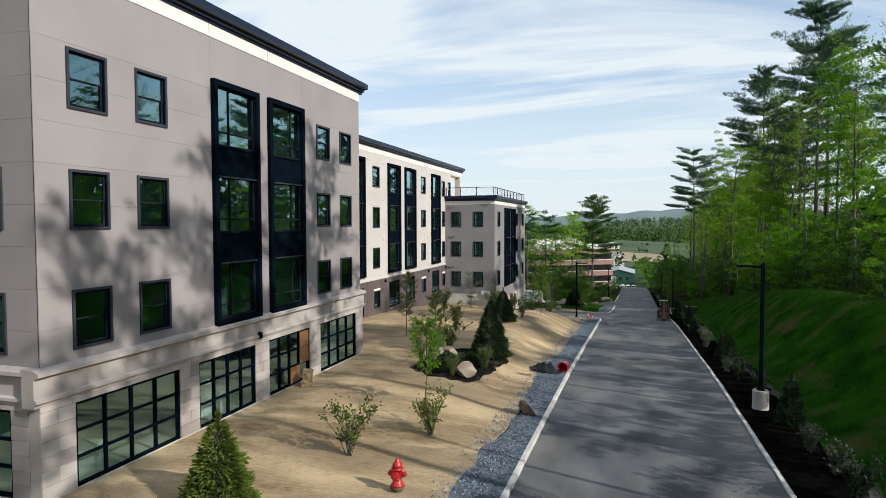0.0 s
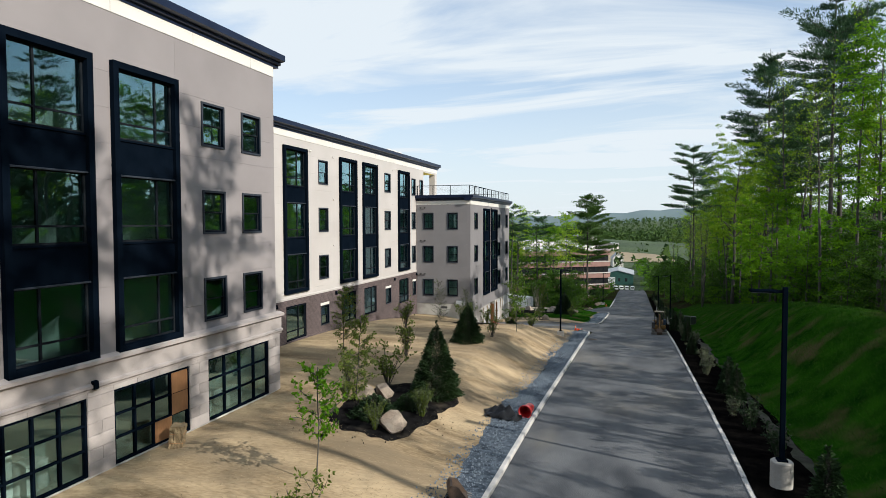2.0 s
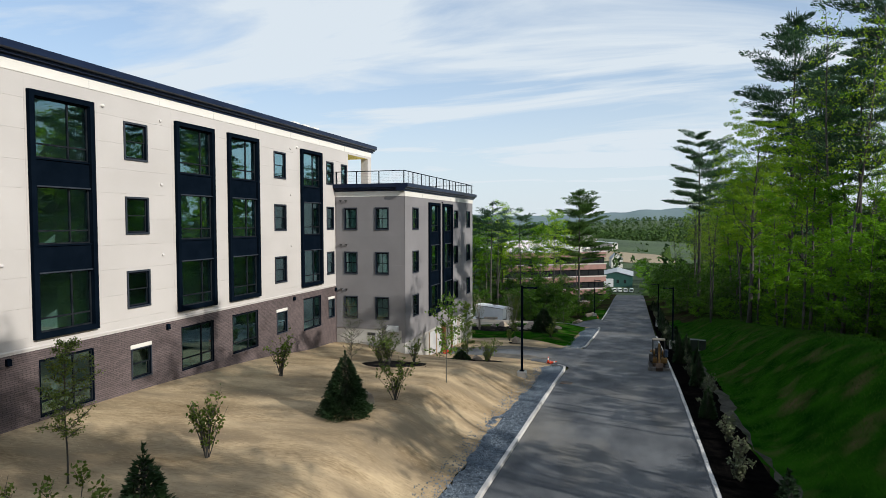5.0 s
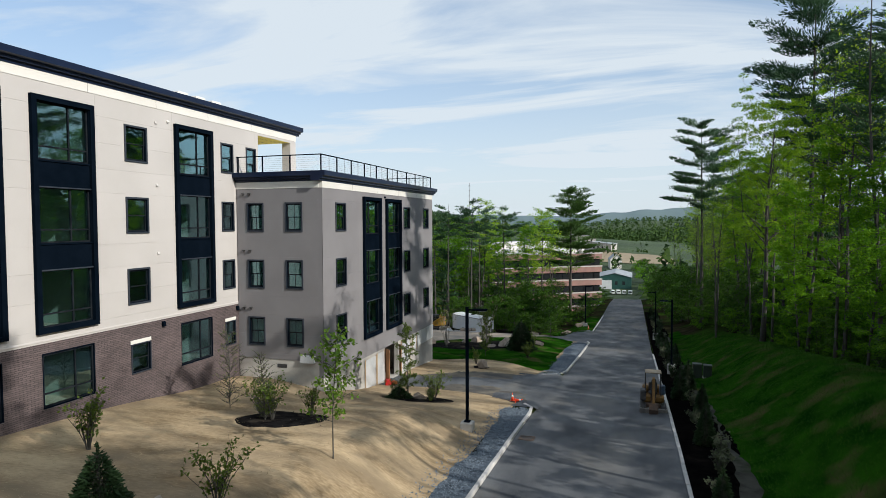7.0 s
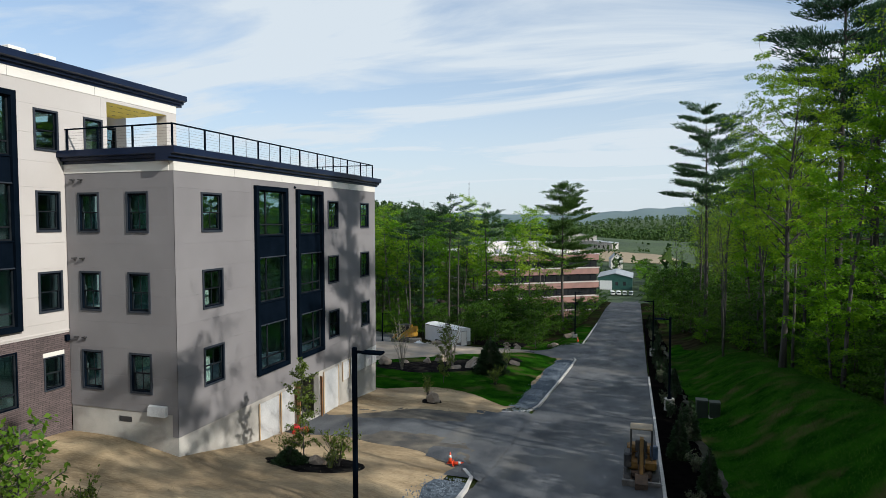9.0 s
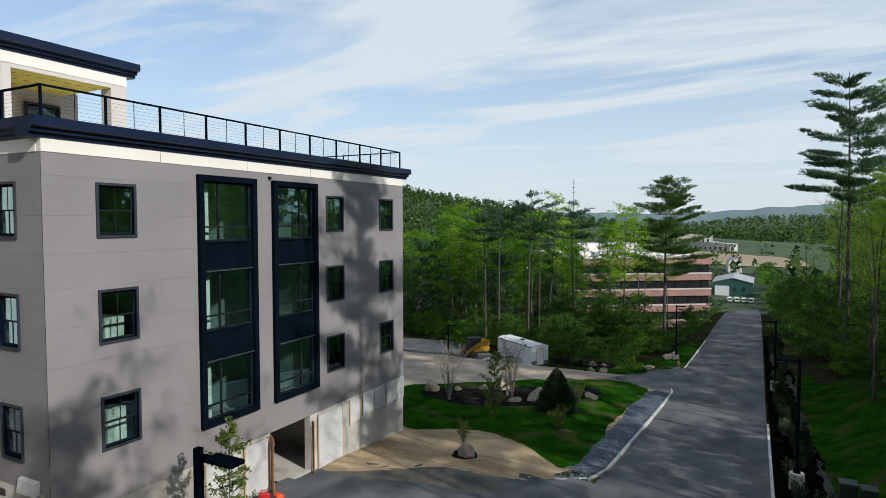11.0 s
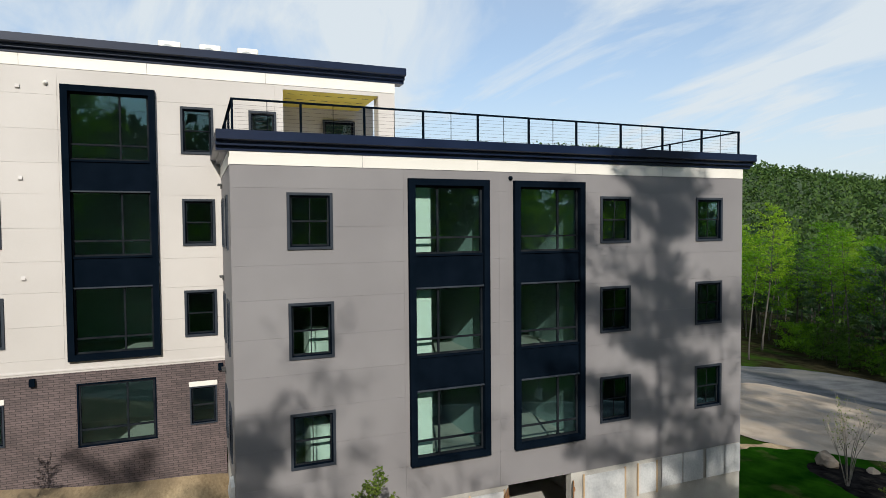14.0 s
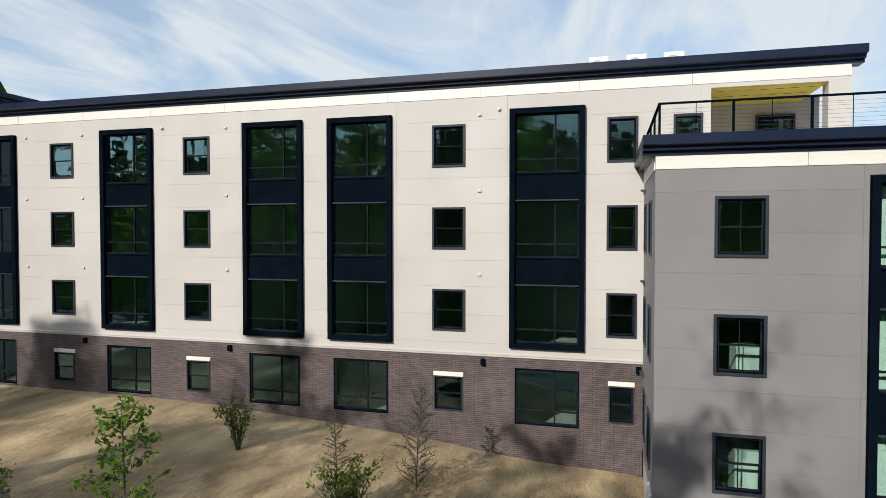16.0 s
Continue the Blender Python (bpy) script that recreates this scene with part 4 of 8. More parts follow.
cornice(eave(15.78, 0.38), [(A1, B1 + 0.36, "y", 1, BX)], "roof_edge", M_NAVY, roof_label)
cornice(eave(15.78, 0.38), [(-34, BX - 0.5, "x", 1, B1)], "roof_edge", M_NAVY, roof_label)
part("roof", Build().box(-34, BX - 0.5, A1, B1 - 0.5, 15.8, 16.0), M_ROOFGRAVEL, building, "flat pale roof")
band_joints(BX, (34.2, 37.9, 41.5, 45.2, 48.9, 52.5, 56.2, 59.8, 63.6), 15.40, 15.77)
# string course and brick base
part("string_course", Build().prism([(BX - 0.1, 5.66), (BX + 0.032, 5.66), (BX + 0.032, 5.71), (BX + 0.05, 5.73), (BX + 0.05, 5.77), (BX + 0.005, 5.80), (BX - 0.1, 5.80)], A1, C0, "y"), M_CREAM, building, "white string course above the brick")
bl = [(31.5, 2.35), (39.05, 2.35), (46.3, 2.35), (50.15, 2.35), (57.5, 2.35)]
bs = [(36.1, 1.15), (43.25, 1.15), (54.37, 1.15), (60.88, 0.88)]
bh = [(u, u + w, 3.18, 5.28) for u, w in bl] + [(u, u + w, 3.50, 4.82) for u, w in bs]
core = Build()
for rects in cut(A1, C0, 0.6, 5.66, bh).values():
    for a, b_, c, d in rects:
        core.box(a, b_, 0.0, 0.3, c, d)
part("brick_wall", core.weld(), M_BRICK, building, "dark purple-brown brick base wall", FACE(BX + 0.03))
for u, w in bl:
    brick_window(FACE(BX + 0.0) @ pose(u, 0, 3.18), w)
    part("sill", Build().cbox(u - 0.05, u + w + 0.05, -0.07, 0.1, 3.08, 3.18, 0.012), M_BRICK, building, "soldier-course brick sill", FACE(BX))
for u, w in bs:
    small_window(FACE(BX + 0.03) @ pose(u, 0, 3.50), w=w, h=1.32, surround=0.06, lintel=0.17)
# roof terrace recess at the end of wing B
part("wall", Build().box(BX - 3.3, BX - 3.1, 64.2, B1, 12.4, 15.4), M_CREAM, building)
part("wall", Build().box(BX - 3.1, BX - 0.3, 64.0, 64.2, 12.4, 15.4), M_CREAM, building)
part("soffit", Build().box(BX - 3.1, BX - 0.03, 64.204, 67.746, 15.235, 15.3), M_YFOAM, building, "bare yellow sheathing board soffit")
for k in range(7):                             # printed marks on the bare sheathing
    for x in (BX - 0.6, BX - 1.5, BX - 2.4):
        part("printed_mark", Build().box(x - 0.03, x + 0.03, 64.45 + 0.47 * k, 64.70 + 0.47 * k, 15.228, 15.232), M_SEAT, building, "dark printed bar on the sheathing board")
for k in range(10):
    part("siding_board", Build().prism([(BX - 3.1, 12.9 + k * 0.24), (BX - 3.07, 12.9 + k * 0.24), (BX - 3.085, 13.14 + k * 0.24), (BX - 3.1, 13.14 + k * 0.24)], 64.2, B1 - 0.05, "y"), M_CREAM, building)
small_window(pose(BX - 2.93, 66.2, 13.45, 0, 0, 90), w=1.35, h=1.3)
part("window_backing", Build().box(BX - 3.066, BX - 3.05, 66.25, 67.5, 13.5, 14.7), M_SEAT, building)
part("corner_post", Build().box(BX - 0.6, BX - 0.284, 67.754, B1 - 0.304, 12.4, 15.39), M_CREAM, building, "cream corner post of the roof terrace")

# wing C: grey storeys over bare concrete
c_sill = [3.42, 6.56, 9.66]
c_small = [63.53, 74.02, 78.25]
c_tall = [(67.08, 0.34), (70.65, 0.66)]
CT = 3.0
holes = [(u, u + 1.28, z, z + 1.60) for u in c_small for z in c_sill] + [(u, u + 2.67, CT, CT + 8.72) for u, s in c_tall]
seams = [z + d for z in c_sill for d in (-0.42, 0.64, 1.72)]
facade(FACE(CX), C0, C1, 1.85, 12.0, holes, M_GREY, [s for s in seams if s < 11.8], [66.95, 70.15, 73.45])
for h in holes[:9]:
    small_window(FACE(CX) @ pose(h[0], 0, h[2]), w=1.28, h=1.60, bars=True)
for u, s in c_tall:
    tall_window(FACE(CX) @ pose(u, 0, CT), w=2.67, h=8.72, split=s, units=((0.2, 2.28), (3.34, 5.42), (6.44, 8.52)))
holes = [(u, u + 1.05, z, z + 1.58) for u in (-18.26, -15.88) for z in c_sill]
facade(SIDE(C0), BX + 0.05, CX - 0.28, 2.70, 12.0, holes, M_GREY, [s for s in seams if 2.8 < s < 11.8])
facade(SIDE(C0), CX - 0.28, CX, 1.85, 12.0, [], M_GREY, [s for s in seams if 1.95 < s < 11.8])
for h in holes:
    small_window(SIDE(C0) @ pose(h[0], 0, h[2]), w=1.05, h=1.58, bars=True)
part("concrete_wall", Build().box(BX + 0.05, CX - 0.28, C0 + 0.03, C0 + 0.3, 0.0, 2.70), M_CONCRETE, building, "bare concrete foundation wall")
part("concrete_wall", Build().box(CX - 0.28, CX - 0.03, C0 + 0.03, C0 + 0.3, 0.0, 1.85), M_CONCRETE, building)
facade(pose(0, C1, 0, 0, 0, 180), -CX, 34, 1.85, 12.0, [], M_GREY, [s for s in seams if s < 11.8])
part("white_band", Build().box(CX - 0.2, CX + 0.02, C0, C1, 12.0, 12.42), M_WHITE, building, "white painted band below the roof edge")
part("white_band", Build().box(BX, CX - 0.2, C0 - 0.02, C0 + 0.2, 12.0, 12.42), M_WHITE, building)
part("white_band", Build().box(-34, CX - 0.2, C1 - 0.2, C1 + 0.02, 12.0, 12.42), M_WHITE, building)
cornice(eave(12.36, 0.34), [(C0 - 0.34, C1 + 0.34, "y", 1, CX)], "roof_edge", M_NAVY, roof_label)
cornice(eave(12.36, 0.34), [(BX, CX - 0.5, "x", -1, C0)], "roof_edge", M_NAVY, roof_label)
cornice(eave(12.36, 0.34), [(-34, CX - 0.5, "x", 1, C1)], "roof_edge", M_NAVY, roof_label)
part("roof", Build().box(-34, CX - 0.5, C0 + 0.5, C1 - 0.5, 12.45, 12.6), M_ROOFGRAVEL, building, "flat pale terrace roof")
band_joints(CX, (65.7, 69.4, 73.0, 76.7), 12.0, 12.35)
# concrete base with the garage opening
garage = (70.45, 72.85, -0.75, 1.85)
core = Build()
for rects in cut(C0 + 0.3, C1, -2.4, 1.85, [garage]).values():
    for a, b_, c, d in rects:
        core.box(a, b_, 0.03, 0.33, c, d)
part("concrete_wall", core.weld(), M_CONCRETE, building, "bare concrete base with a garage opening", FACE(CX))
part("concrete_wall", Build().box(-34, CX - 0.33, C1 - 0.3, C1 - 0.02, -3, 1.85), M_CONCRETE, building)
part("garage_floor", Build().box(CX - 9, CX - 0.03, 69, 75, -0.75, -0.55), M_CONCRETE, building)
part("garage_wall", Build().box(CX - 9.2, CX - 9, 69, 75, -0.75, 1.9).box(CX - 9, CX - 0.4, 68.8, 69, -0.75, 1.9).box(CX - 9, CX - 0.4, 75, 75.2, -0.75, 1.9), M_CONCRETE, building)


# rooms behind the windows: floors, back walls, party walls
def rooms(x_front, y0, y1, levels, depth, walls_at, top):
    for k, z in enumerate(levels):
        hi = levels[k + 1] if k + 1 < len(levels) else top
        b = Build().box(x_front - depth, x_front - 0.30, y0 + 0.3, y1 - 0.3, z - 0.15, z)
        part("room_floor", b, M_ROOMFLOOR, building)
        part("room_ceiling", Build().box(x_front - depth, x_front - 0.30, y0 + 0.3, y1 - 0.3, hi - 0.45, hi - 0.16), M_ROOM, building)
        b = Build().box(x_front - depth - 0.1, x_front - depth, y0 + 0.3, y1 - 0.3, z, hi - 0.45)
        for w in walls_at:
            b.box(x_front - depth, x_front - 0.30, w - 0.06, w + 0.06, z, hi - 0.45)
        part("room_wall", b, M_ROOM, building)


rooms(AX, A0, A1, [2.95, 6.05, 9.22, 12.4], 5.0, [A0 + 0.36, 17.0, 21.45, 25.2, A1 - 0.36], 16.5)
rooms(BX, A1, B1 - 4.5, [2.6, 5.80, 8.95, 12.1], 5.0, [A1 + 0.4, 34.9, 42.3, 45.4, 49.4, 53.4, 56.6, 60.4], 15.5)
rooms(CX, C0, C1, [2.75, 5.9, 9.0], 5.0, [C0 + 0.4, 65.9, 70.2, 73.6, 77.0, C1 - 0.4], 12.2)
for z in (2.75, 5.9, 9.0):      # pale wall returns just inside the tall windows of wing C
    part("room_wall", Build().box(CX - 1.5, CX - 0.45, 67.42, 67.98, z, z + 2.7), M_ROOMWHITE, building)
for z in (3.42, 6.56):           # a low pale box added to imitate a sunlit patch in the lower small windows
    part("room_wall", Build().box(CX - 1.9, CX - 0.75, 64.22, 64.85, z - 0.6, z + (0.92 if z < 4 else 0.62)), M_ROOMWHITE, building)
shell = Build().box(-32.3, -32, A0, A1, 1, 16.9).box(-34.3, -34, A1, C1, -3, 15.8).box(-34, BX - 3.3, B1 - 0.3, B1, 12.4, 15.4)
part("rear_wall", shell, M_CREAM, building)

# cable railing round the terrace
rail = thing("terrace_railing", "black metal terrace railing with thin cable infill", "railing")
RX, RZ = CX - 0.1, 12.88
posts = [62.15 + 1.829 * k for k in range(11)]
side_posts = [(x, 62.15) for x in (-15.6, -17.3, BX + 0.1)]
far_posts = [(x, posts[-1]) for x in (-15.6, -17.4, -19.2, -21, -22.8)]
for x, y in [(RX, y) for y in posts] + side_posts + far_posts:
    part("post", Build().box(x - 0.03, x + 0.03, y - 0.03, y + 0.03, RZ, RZ + 0.86), M_BLACK, rail)
part("top_rail", Build().box(RX - 0.035, RX + 0.035, posts[0] - 0.035, posts[-1] + 0.035, RZ + 0.86, RZ + 0.91), M_BLACK, rail)
part("top_rail", Build().box(BX, RX - 0.035, 62.115, 62.185, RZ + 0.86, RZ + 0.91), M_BLACK, rail)
part("top_rail", Build().box(-23, RX - 0.035, posts[-1] - 0.035, posts[-1] + 0.035, RZ + 0.86, RZ + 0.91), M_BLACK, rail)
for k in range(7):
    z = RZ + 0.10 + k * 0.105
    part("cable", Build().box(RX - 0.003, RX + 0.003, posts[0], posts[-1], z, z + 0.005).box(BX, RX, 62.147, 62.153, z, z + 0.005), M_SEAT, rail)
for a, b_ in zip(posts, posts[1:]):
    part("stay", Build().box(RX - 0.008, RX + 0.008, (a + b_) / 2 - 0.008, (a + b_) / 2 + 0.008, RZ, RZ + 0.86), M_BLACK, rail)

# rooftop air conditioners
def roof_unit(x, y):
    u = thing("air_conditioner", "white rooftop air conditioner with a grey fan grille", "air conditioner", pose(x, y, 16.3), "rooftop air conditioners")
    part("case", Build().cbox(-0.2, 0.2, -0.38, 0.38, 0.08, 0.84, 0.03), M_WHITE, u)
    part("fan_grille", Build().lathe([(0.24, 0), (0.25, 0.02), (0.05, 0.03)], 20), M_GREYROOF, u, m=pose(0.2, -0.06, 0.46, 0, 90, 0))
    for s in (-0.4, 0.3):
        part("foot", Build().box(-0.2, 0.2, s, s + 0.1, -0.3, 0.08), M_STEEL, u)


for y in (60.45, 61.85, 63.2):
    roof_unit(BX - 2.2, y)


# vents and lamps on the walls
def wall_vent(m):
    v = part("wall_vent", cached("vent", lambda: Build().prism([(0, -0.05), (0.06, -0.05), (0.06, -0.02), (0, 0.07)], -0.06, 0.06, "y").mesh("wall_vent", M_CREAM)), M_CREAM, building, "small hooded wall vent", m)


for y in (34.6, 37.8, 45.25, 56.15):
    for z in (8.75, 11.9, 14.75):
        wall_vent(pose(BX, y, z))
def wall_lamp(x, y, z, rz=0):
    part("wall_lamp", Build().prism([(0, -0.12), (0.13, -0.12), (0.11, 0.10), (0, 0.12)], -0.08, 0.08, "y"), M_BLACK, building, "black wall lamp", pose(x, y, z, 0, 0, rz))
for y in (30.9, 37.9, 45.4, 56.3, 61.9):
    wall_lamp(BX + 0.03, y, 5.45)
wall_lamp(AX + 0.1, 20.9, 5.62)
for y, z in ((42.1, 14.85), (56.9, 14.9)):
    part("camera_dome", Build().lathe([(0.07, 0), (0.07, 0.05), (0.04, 0.1), (0.01, 0.12)], 10), M_WHITE, building, "white dome fixture", pose(BX, y, z, 0, 90, 0))
part("camera_dome", Build().lathe([(0.07, 0), (0.07, 0.05), (0.04, 0.1), (0.01, 0.12)], 10), M_BLACK, building, "dark dome fixture", pose(CX, 70.55, 11.8, 0, 90, 0))


# ---------- trees and plants ----------
def rv(rng, s=1.0):
    return Vector((rng.uniform(-s, s), rng.uniform(-s, s), rng.uniform(-s, s)))


def spray(crown, rng, c, radius, n, leaf, flat=0.38):
    """A flat layered spray of leaves round c, drooping at its rim."""
    tip = rv(rng, 0.22)
    for _ in range(n):
        a, r = rng.uniform(0, 6.283), radius * math.sqrt(rng.random())
        x, y = math.cos(a) * r, math.sin(a) * r
        q = c + Vector((x, y, x * tip.x + y * tip.y - 0.22 * r * r / radius + rng.uniform(-flat, flat) * radius))
        dr = Vector((math.cos(a) + rng.uniform(-0.9, 0.9), math.sin(a) + rng.uniform(-0.9, 0.9), rng.uniform(-1.1, 0.4))).normalized()
        crown.leaf3(q, dr, Vector((rng.uniform(-1.3, 1.3), rng.uniform(-1.3, 1.3), 1)), leaf * rng.uniform(0.7, 1.3), leaf * rng.uniform(0.5, 0.85))


def broadleaf(seed, height, spread, leaves, leaf=0.24, clear=0.35, trunk=0.16, lean=0.03, limbs=26, twigs=6, rise=(0.35, 0.9), full=0.22, clump=0.0):
    """Tapered trunk, two orders of limbs, leaves loose at the twigs or, with clump, in layered sprays of that radius."""
    rng = random.Random(seed)
    wood, crown = Build(), Build()
    pts, radii = [], []
    p = Vector((0, 0, -0.3))
    d = Vector((rng.uniform(-lean, lean), rng.uniform(-lean, lean), 1)).normalized()
    n = 9
    for k in range(n + 1):
        pts.append(p.copy()); radii.append(max(0.015, trunk * (1 - k / n) ** 0.8 * (1.25 if k == 0 else 1)))
        d = (d + rv(rng, 0.05) + Vector((0, 0, 0.05))).normalized()
        p += d * (height + 0.3) / n
    wood.tube(pts, radii, 7)

    def on_trunk(t):
        s = t * n
        i = min(int(s), n - 1)
        return pts[i].lerp(pts[i + 1], s - i), radii[i] + (radii[i + 1] - radii[i]) * (s - i)

    tips = []
    for k in range(limbs):
        t = clear + (0.98 - clear) * (k + rng.random()) / limbs
        q, r = on_trunk(t)
        a = k * 2.4 + rng.uniform(-0.5, 0.5)
        reach = spread * (0.35 + 0.65 * math.sin(math.pi * min(1, (t - clear) / (1 - clear) * 0.75 + full))) * rng.uniform(0.65, 1.15)
        dr = Vector((math.cos(a), math.sin(a), rng.uniform(*rise))).normalized()
        lp = [q.copy()]
        for s in range(4):
            dr = (dr + rv(rng, 0.16)).normalized()
            q = q + dr * reach / 4
            lp.append(q.copy())
        wood.tube(lp[::2], [max(0.012, r * 0.45), max(0.01, r * 0.25), 0.008], 4, False) if clump else wood.tube(lp, [max(0.01, r * 0.45 * (1 - 0.22 * s)) for s in range(5)], 4, False)
        for j in range(twigs):
            s = 1 + (j * 4) // twigs
            e = (dr + rv(rng, 0.9)).normalized() * reach * rng.uniform(0.18, 0.36)
            if clump:
                e.z *= 0.4
            wood.tube([lp[s], lp[s] + e], [0.014, 0.005], 3, False)
            tips.append((lp[s], lp[s] + e))
    if clump:
        share = [rng.uniform(0.3, 1.0) if rng.random() > 0.12 else 0.0 for _ in tips]
        whole = sum(share)
        for (a, b_), w in zip(tips, share):
            spray(crown, rng, a.lerp(b_, rng.uniform(0.7, 1.1)), clump * (0.45 + 0.6 * w), round(leaves * w / whole), leaf)
        return wood, crown
    for _ in range(leaves):
        a, b_ = tips[rng.randrange(len(tips))]
        q = a.lerp(b_, rng.uniform(0.25, 1.1)) + rv(rng, 0.32 * spread / 3)
        dr = (rv(rng) + Vector((0, 0, -0.25))).normalized()
        (crown.leaf if height < 4.4 else crown.leaf3)(q, dr, rv(rng), leaf * rng.uniform(0.6, 1.3), leaf * rng.uniform(0.45, 0.8))
    return wood, crown


def pine(seed, height, spread, trunk=0.28, clear=0.4, whorls=15, tufts=9, needles=46, blade=0.19):
    """White pine: straight trunk, long level limbs in whorls, each carrying flat upswept plates of needles."""
    rng = random.Random(seed)
    wood, crown = Build(), Build()
    lx, ly = rng.uniform(-0.02, 0.02) * height, rng.uniform(-0.02, 0.02) * height
    axis = lambda z: Vector((lx * (z / height) ** 2, ly * (z / height) ** 2, z))
    wood.tube([axis(-0.3 + (height + 0.3) * k / 8) for k in range(9)], [max(0.02, trunk * (1 - k / 8.2)) for k in range(9)], 8)
    for k in range(12):                       # dead stubs below the crown
        z, a, r = height * rng.uniform(0.15, clear), rng.uniform(0, 6.28), rng.uniform(0.6, 2.0)
        wood.tube([axis(z), axis(z) + Vector((math.cos(a) * r, math.sin(a) * r, -0.15))], [0.03, 0.008], 3, False)
    for k in range(whorls):
        f = (k + rng.uniform(0.0, 0.6)) / whorls
        z = height * (clear + (0.97 - clear) * f)
        reach0 = spread * (0.45 + 0.55 * math.sin(math.pi * min(1.0, 0.25 + 0.55 * (1 - f)))) * (1 - f) ** 0.5 + 0.5
        m = rng.choice((2, 3, 4, 5)) if f < 0.9 else 3
        reach0 *= rng.uniform(0.7, 1.15)
        start = rng.uniform(0, 6.28)
        for j in range(m):
            if rng.random() < 0.18:
                continue
            a = start + 2 * math.pi * j / m + rng.uniform(-0.4, 0.4)
            reach = reach0 * rng.uniform(0.45, 1.25)
            out = Vector((math.cos(a), math.sin(a), 0))
            side = Vector((-out.y, out.x, 0))
            base = axis(min(height * 0.985, z + rng.uniform(-0.4, 0.4) * height * (1 - clear) / whorls))
            lift = rng.uniform(-0.05, 0.10) + 0.5 * f * f
            lp = [base, base + out * reach * 0.55 + Vector((0, 0, lift * reach * 0.45)), base + out * reach + Vector((0, 0, reach * (lift + rng.uniform(0.04, 0.16))))]
            wood.tube(lp, [0.06 * (1.15 - f), 0.035, 0.008], 4, False)
            plates = max(2, round(tufts * (0.25 + 0.75 * reach / spread) / 3.2))
            for s in range(plates):
                t = 0.30 + 0.72 * (s + rng.uniform(0.1, 0.9)) / plates
                q = lp[0].lerp(lp[1], t / 0.55) if t < 0.55 else lp[1].lerp(lp[2], (t - 0.55) / 0.45)
                w = (s % 2 * 2 - 1) * reach * rng.uniform(0.05, 0.30) * (1.25 - t * 0.75)
                q = q + side * w + out * abs(w) * 0.5 + Vector((0, 0, abs(w) * 0.12))
                way = (out + side * (w / reach) * 2.2).normalized()
                size = (0.70 + 0.10 * reach) * rng.uniform(0.75, 1.3)
                for b_ in range(needles):
                    o = way * rng.uniform(-1.1, 1.1) * size + way.cross(Vector((0, 0, 1))) * rng.uniform(-0.6, 0.6) * size
                    rise_ = 0.22 * o.dot(way) / size + rng.uniform(-0.24, 0.3) * size * (1 - 0.6 * abs(o.dot(way)) / size)
                    dr = (way * rng.uniform(0.1, 1.0) + o * 0.6 / size + Vector((0, 0, rng.uniform(0.05, 0.75)))).normalized()
                    crown.leaf3(q + o + Vector((0, 0, rise_)), dr, Vector((rng.uniform(-0.7, 0.7), rng.uniform(-0.7, 0.7), 1)), rng.uniform(1.8, 3.2) * blade, blade) if needles < 60 else crown.leaf3(q + o + Vector((0, 0, rise_)), dr, rv(rng), rng.uniform(0.22, 0.42), blade)
    return wood, crown


def conifer_shrub(seed, height, radius, blades, blade=0.2, top=0.15):
    """A dense cone of short needled sprays over a hidden stem."""
    rng = random.Random(seed)
    wood, crown = Build(), Build()
    wood.tube([(0, 0, -0.1), (0, 0, height * 0.95)], [0.06, 0.01], 6)
    for k in range(26):
        f = k / 26
        for j in range(7):
            a = j * 0.9 + k * 2.1
            r = radius * (1 - f) ** 0.85 * 0.85
            wood.tube([(0, 0, height * f), (math.cos(a) * r, math.sin(a) * r, height * f + 0.1)], [0.02, 0.006], 3, False)
    for k in range(90):                       # the leading shoot
        q = Vector((rng.uniform(-0.02, 0.02), rng.uniform(-0.02, 0.02), height * rng.uniform(0.9, 1.1)))
        crown.leaf(q, (rv(rng, 0.8) + Vector((0, 0, 0.8))).normalized(), rv(rng), blade * 0.7, blade * 0.28)
    for _ in range(blades):
        f = 1 - math.sqrt(rng.random())
        f = min(f, 0.985)
        a = rng.uniform(0, 6.283)
        lobe = 0.86 + 0.14 * math.sin(a * 5 + f * 26) + rng.uniform(-0.12, 0.10)
        rr = radius * (1 - f) ** (0.8) * lobe * rng.uniform(0.72, 1.0)
        q = Vector((math.cos(a) * rr, math.sin(a) * rr, height * f + 0.05))
        dr = (Vector((math.cos(a), math.sin(a), rng.uniform(-0.25, 0.75))) + rv(rng, 0.45)).normalized()
        crown.leaf(q, dr, rv(rng), blade * rng.uniform(0.6, 1.3), blade * 0.32)
    return wood, crown


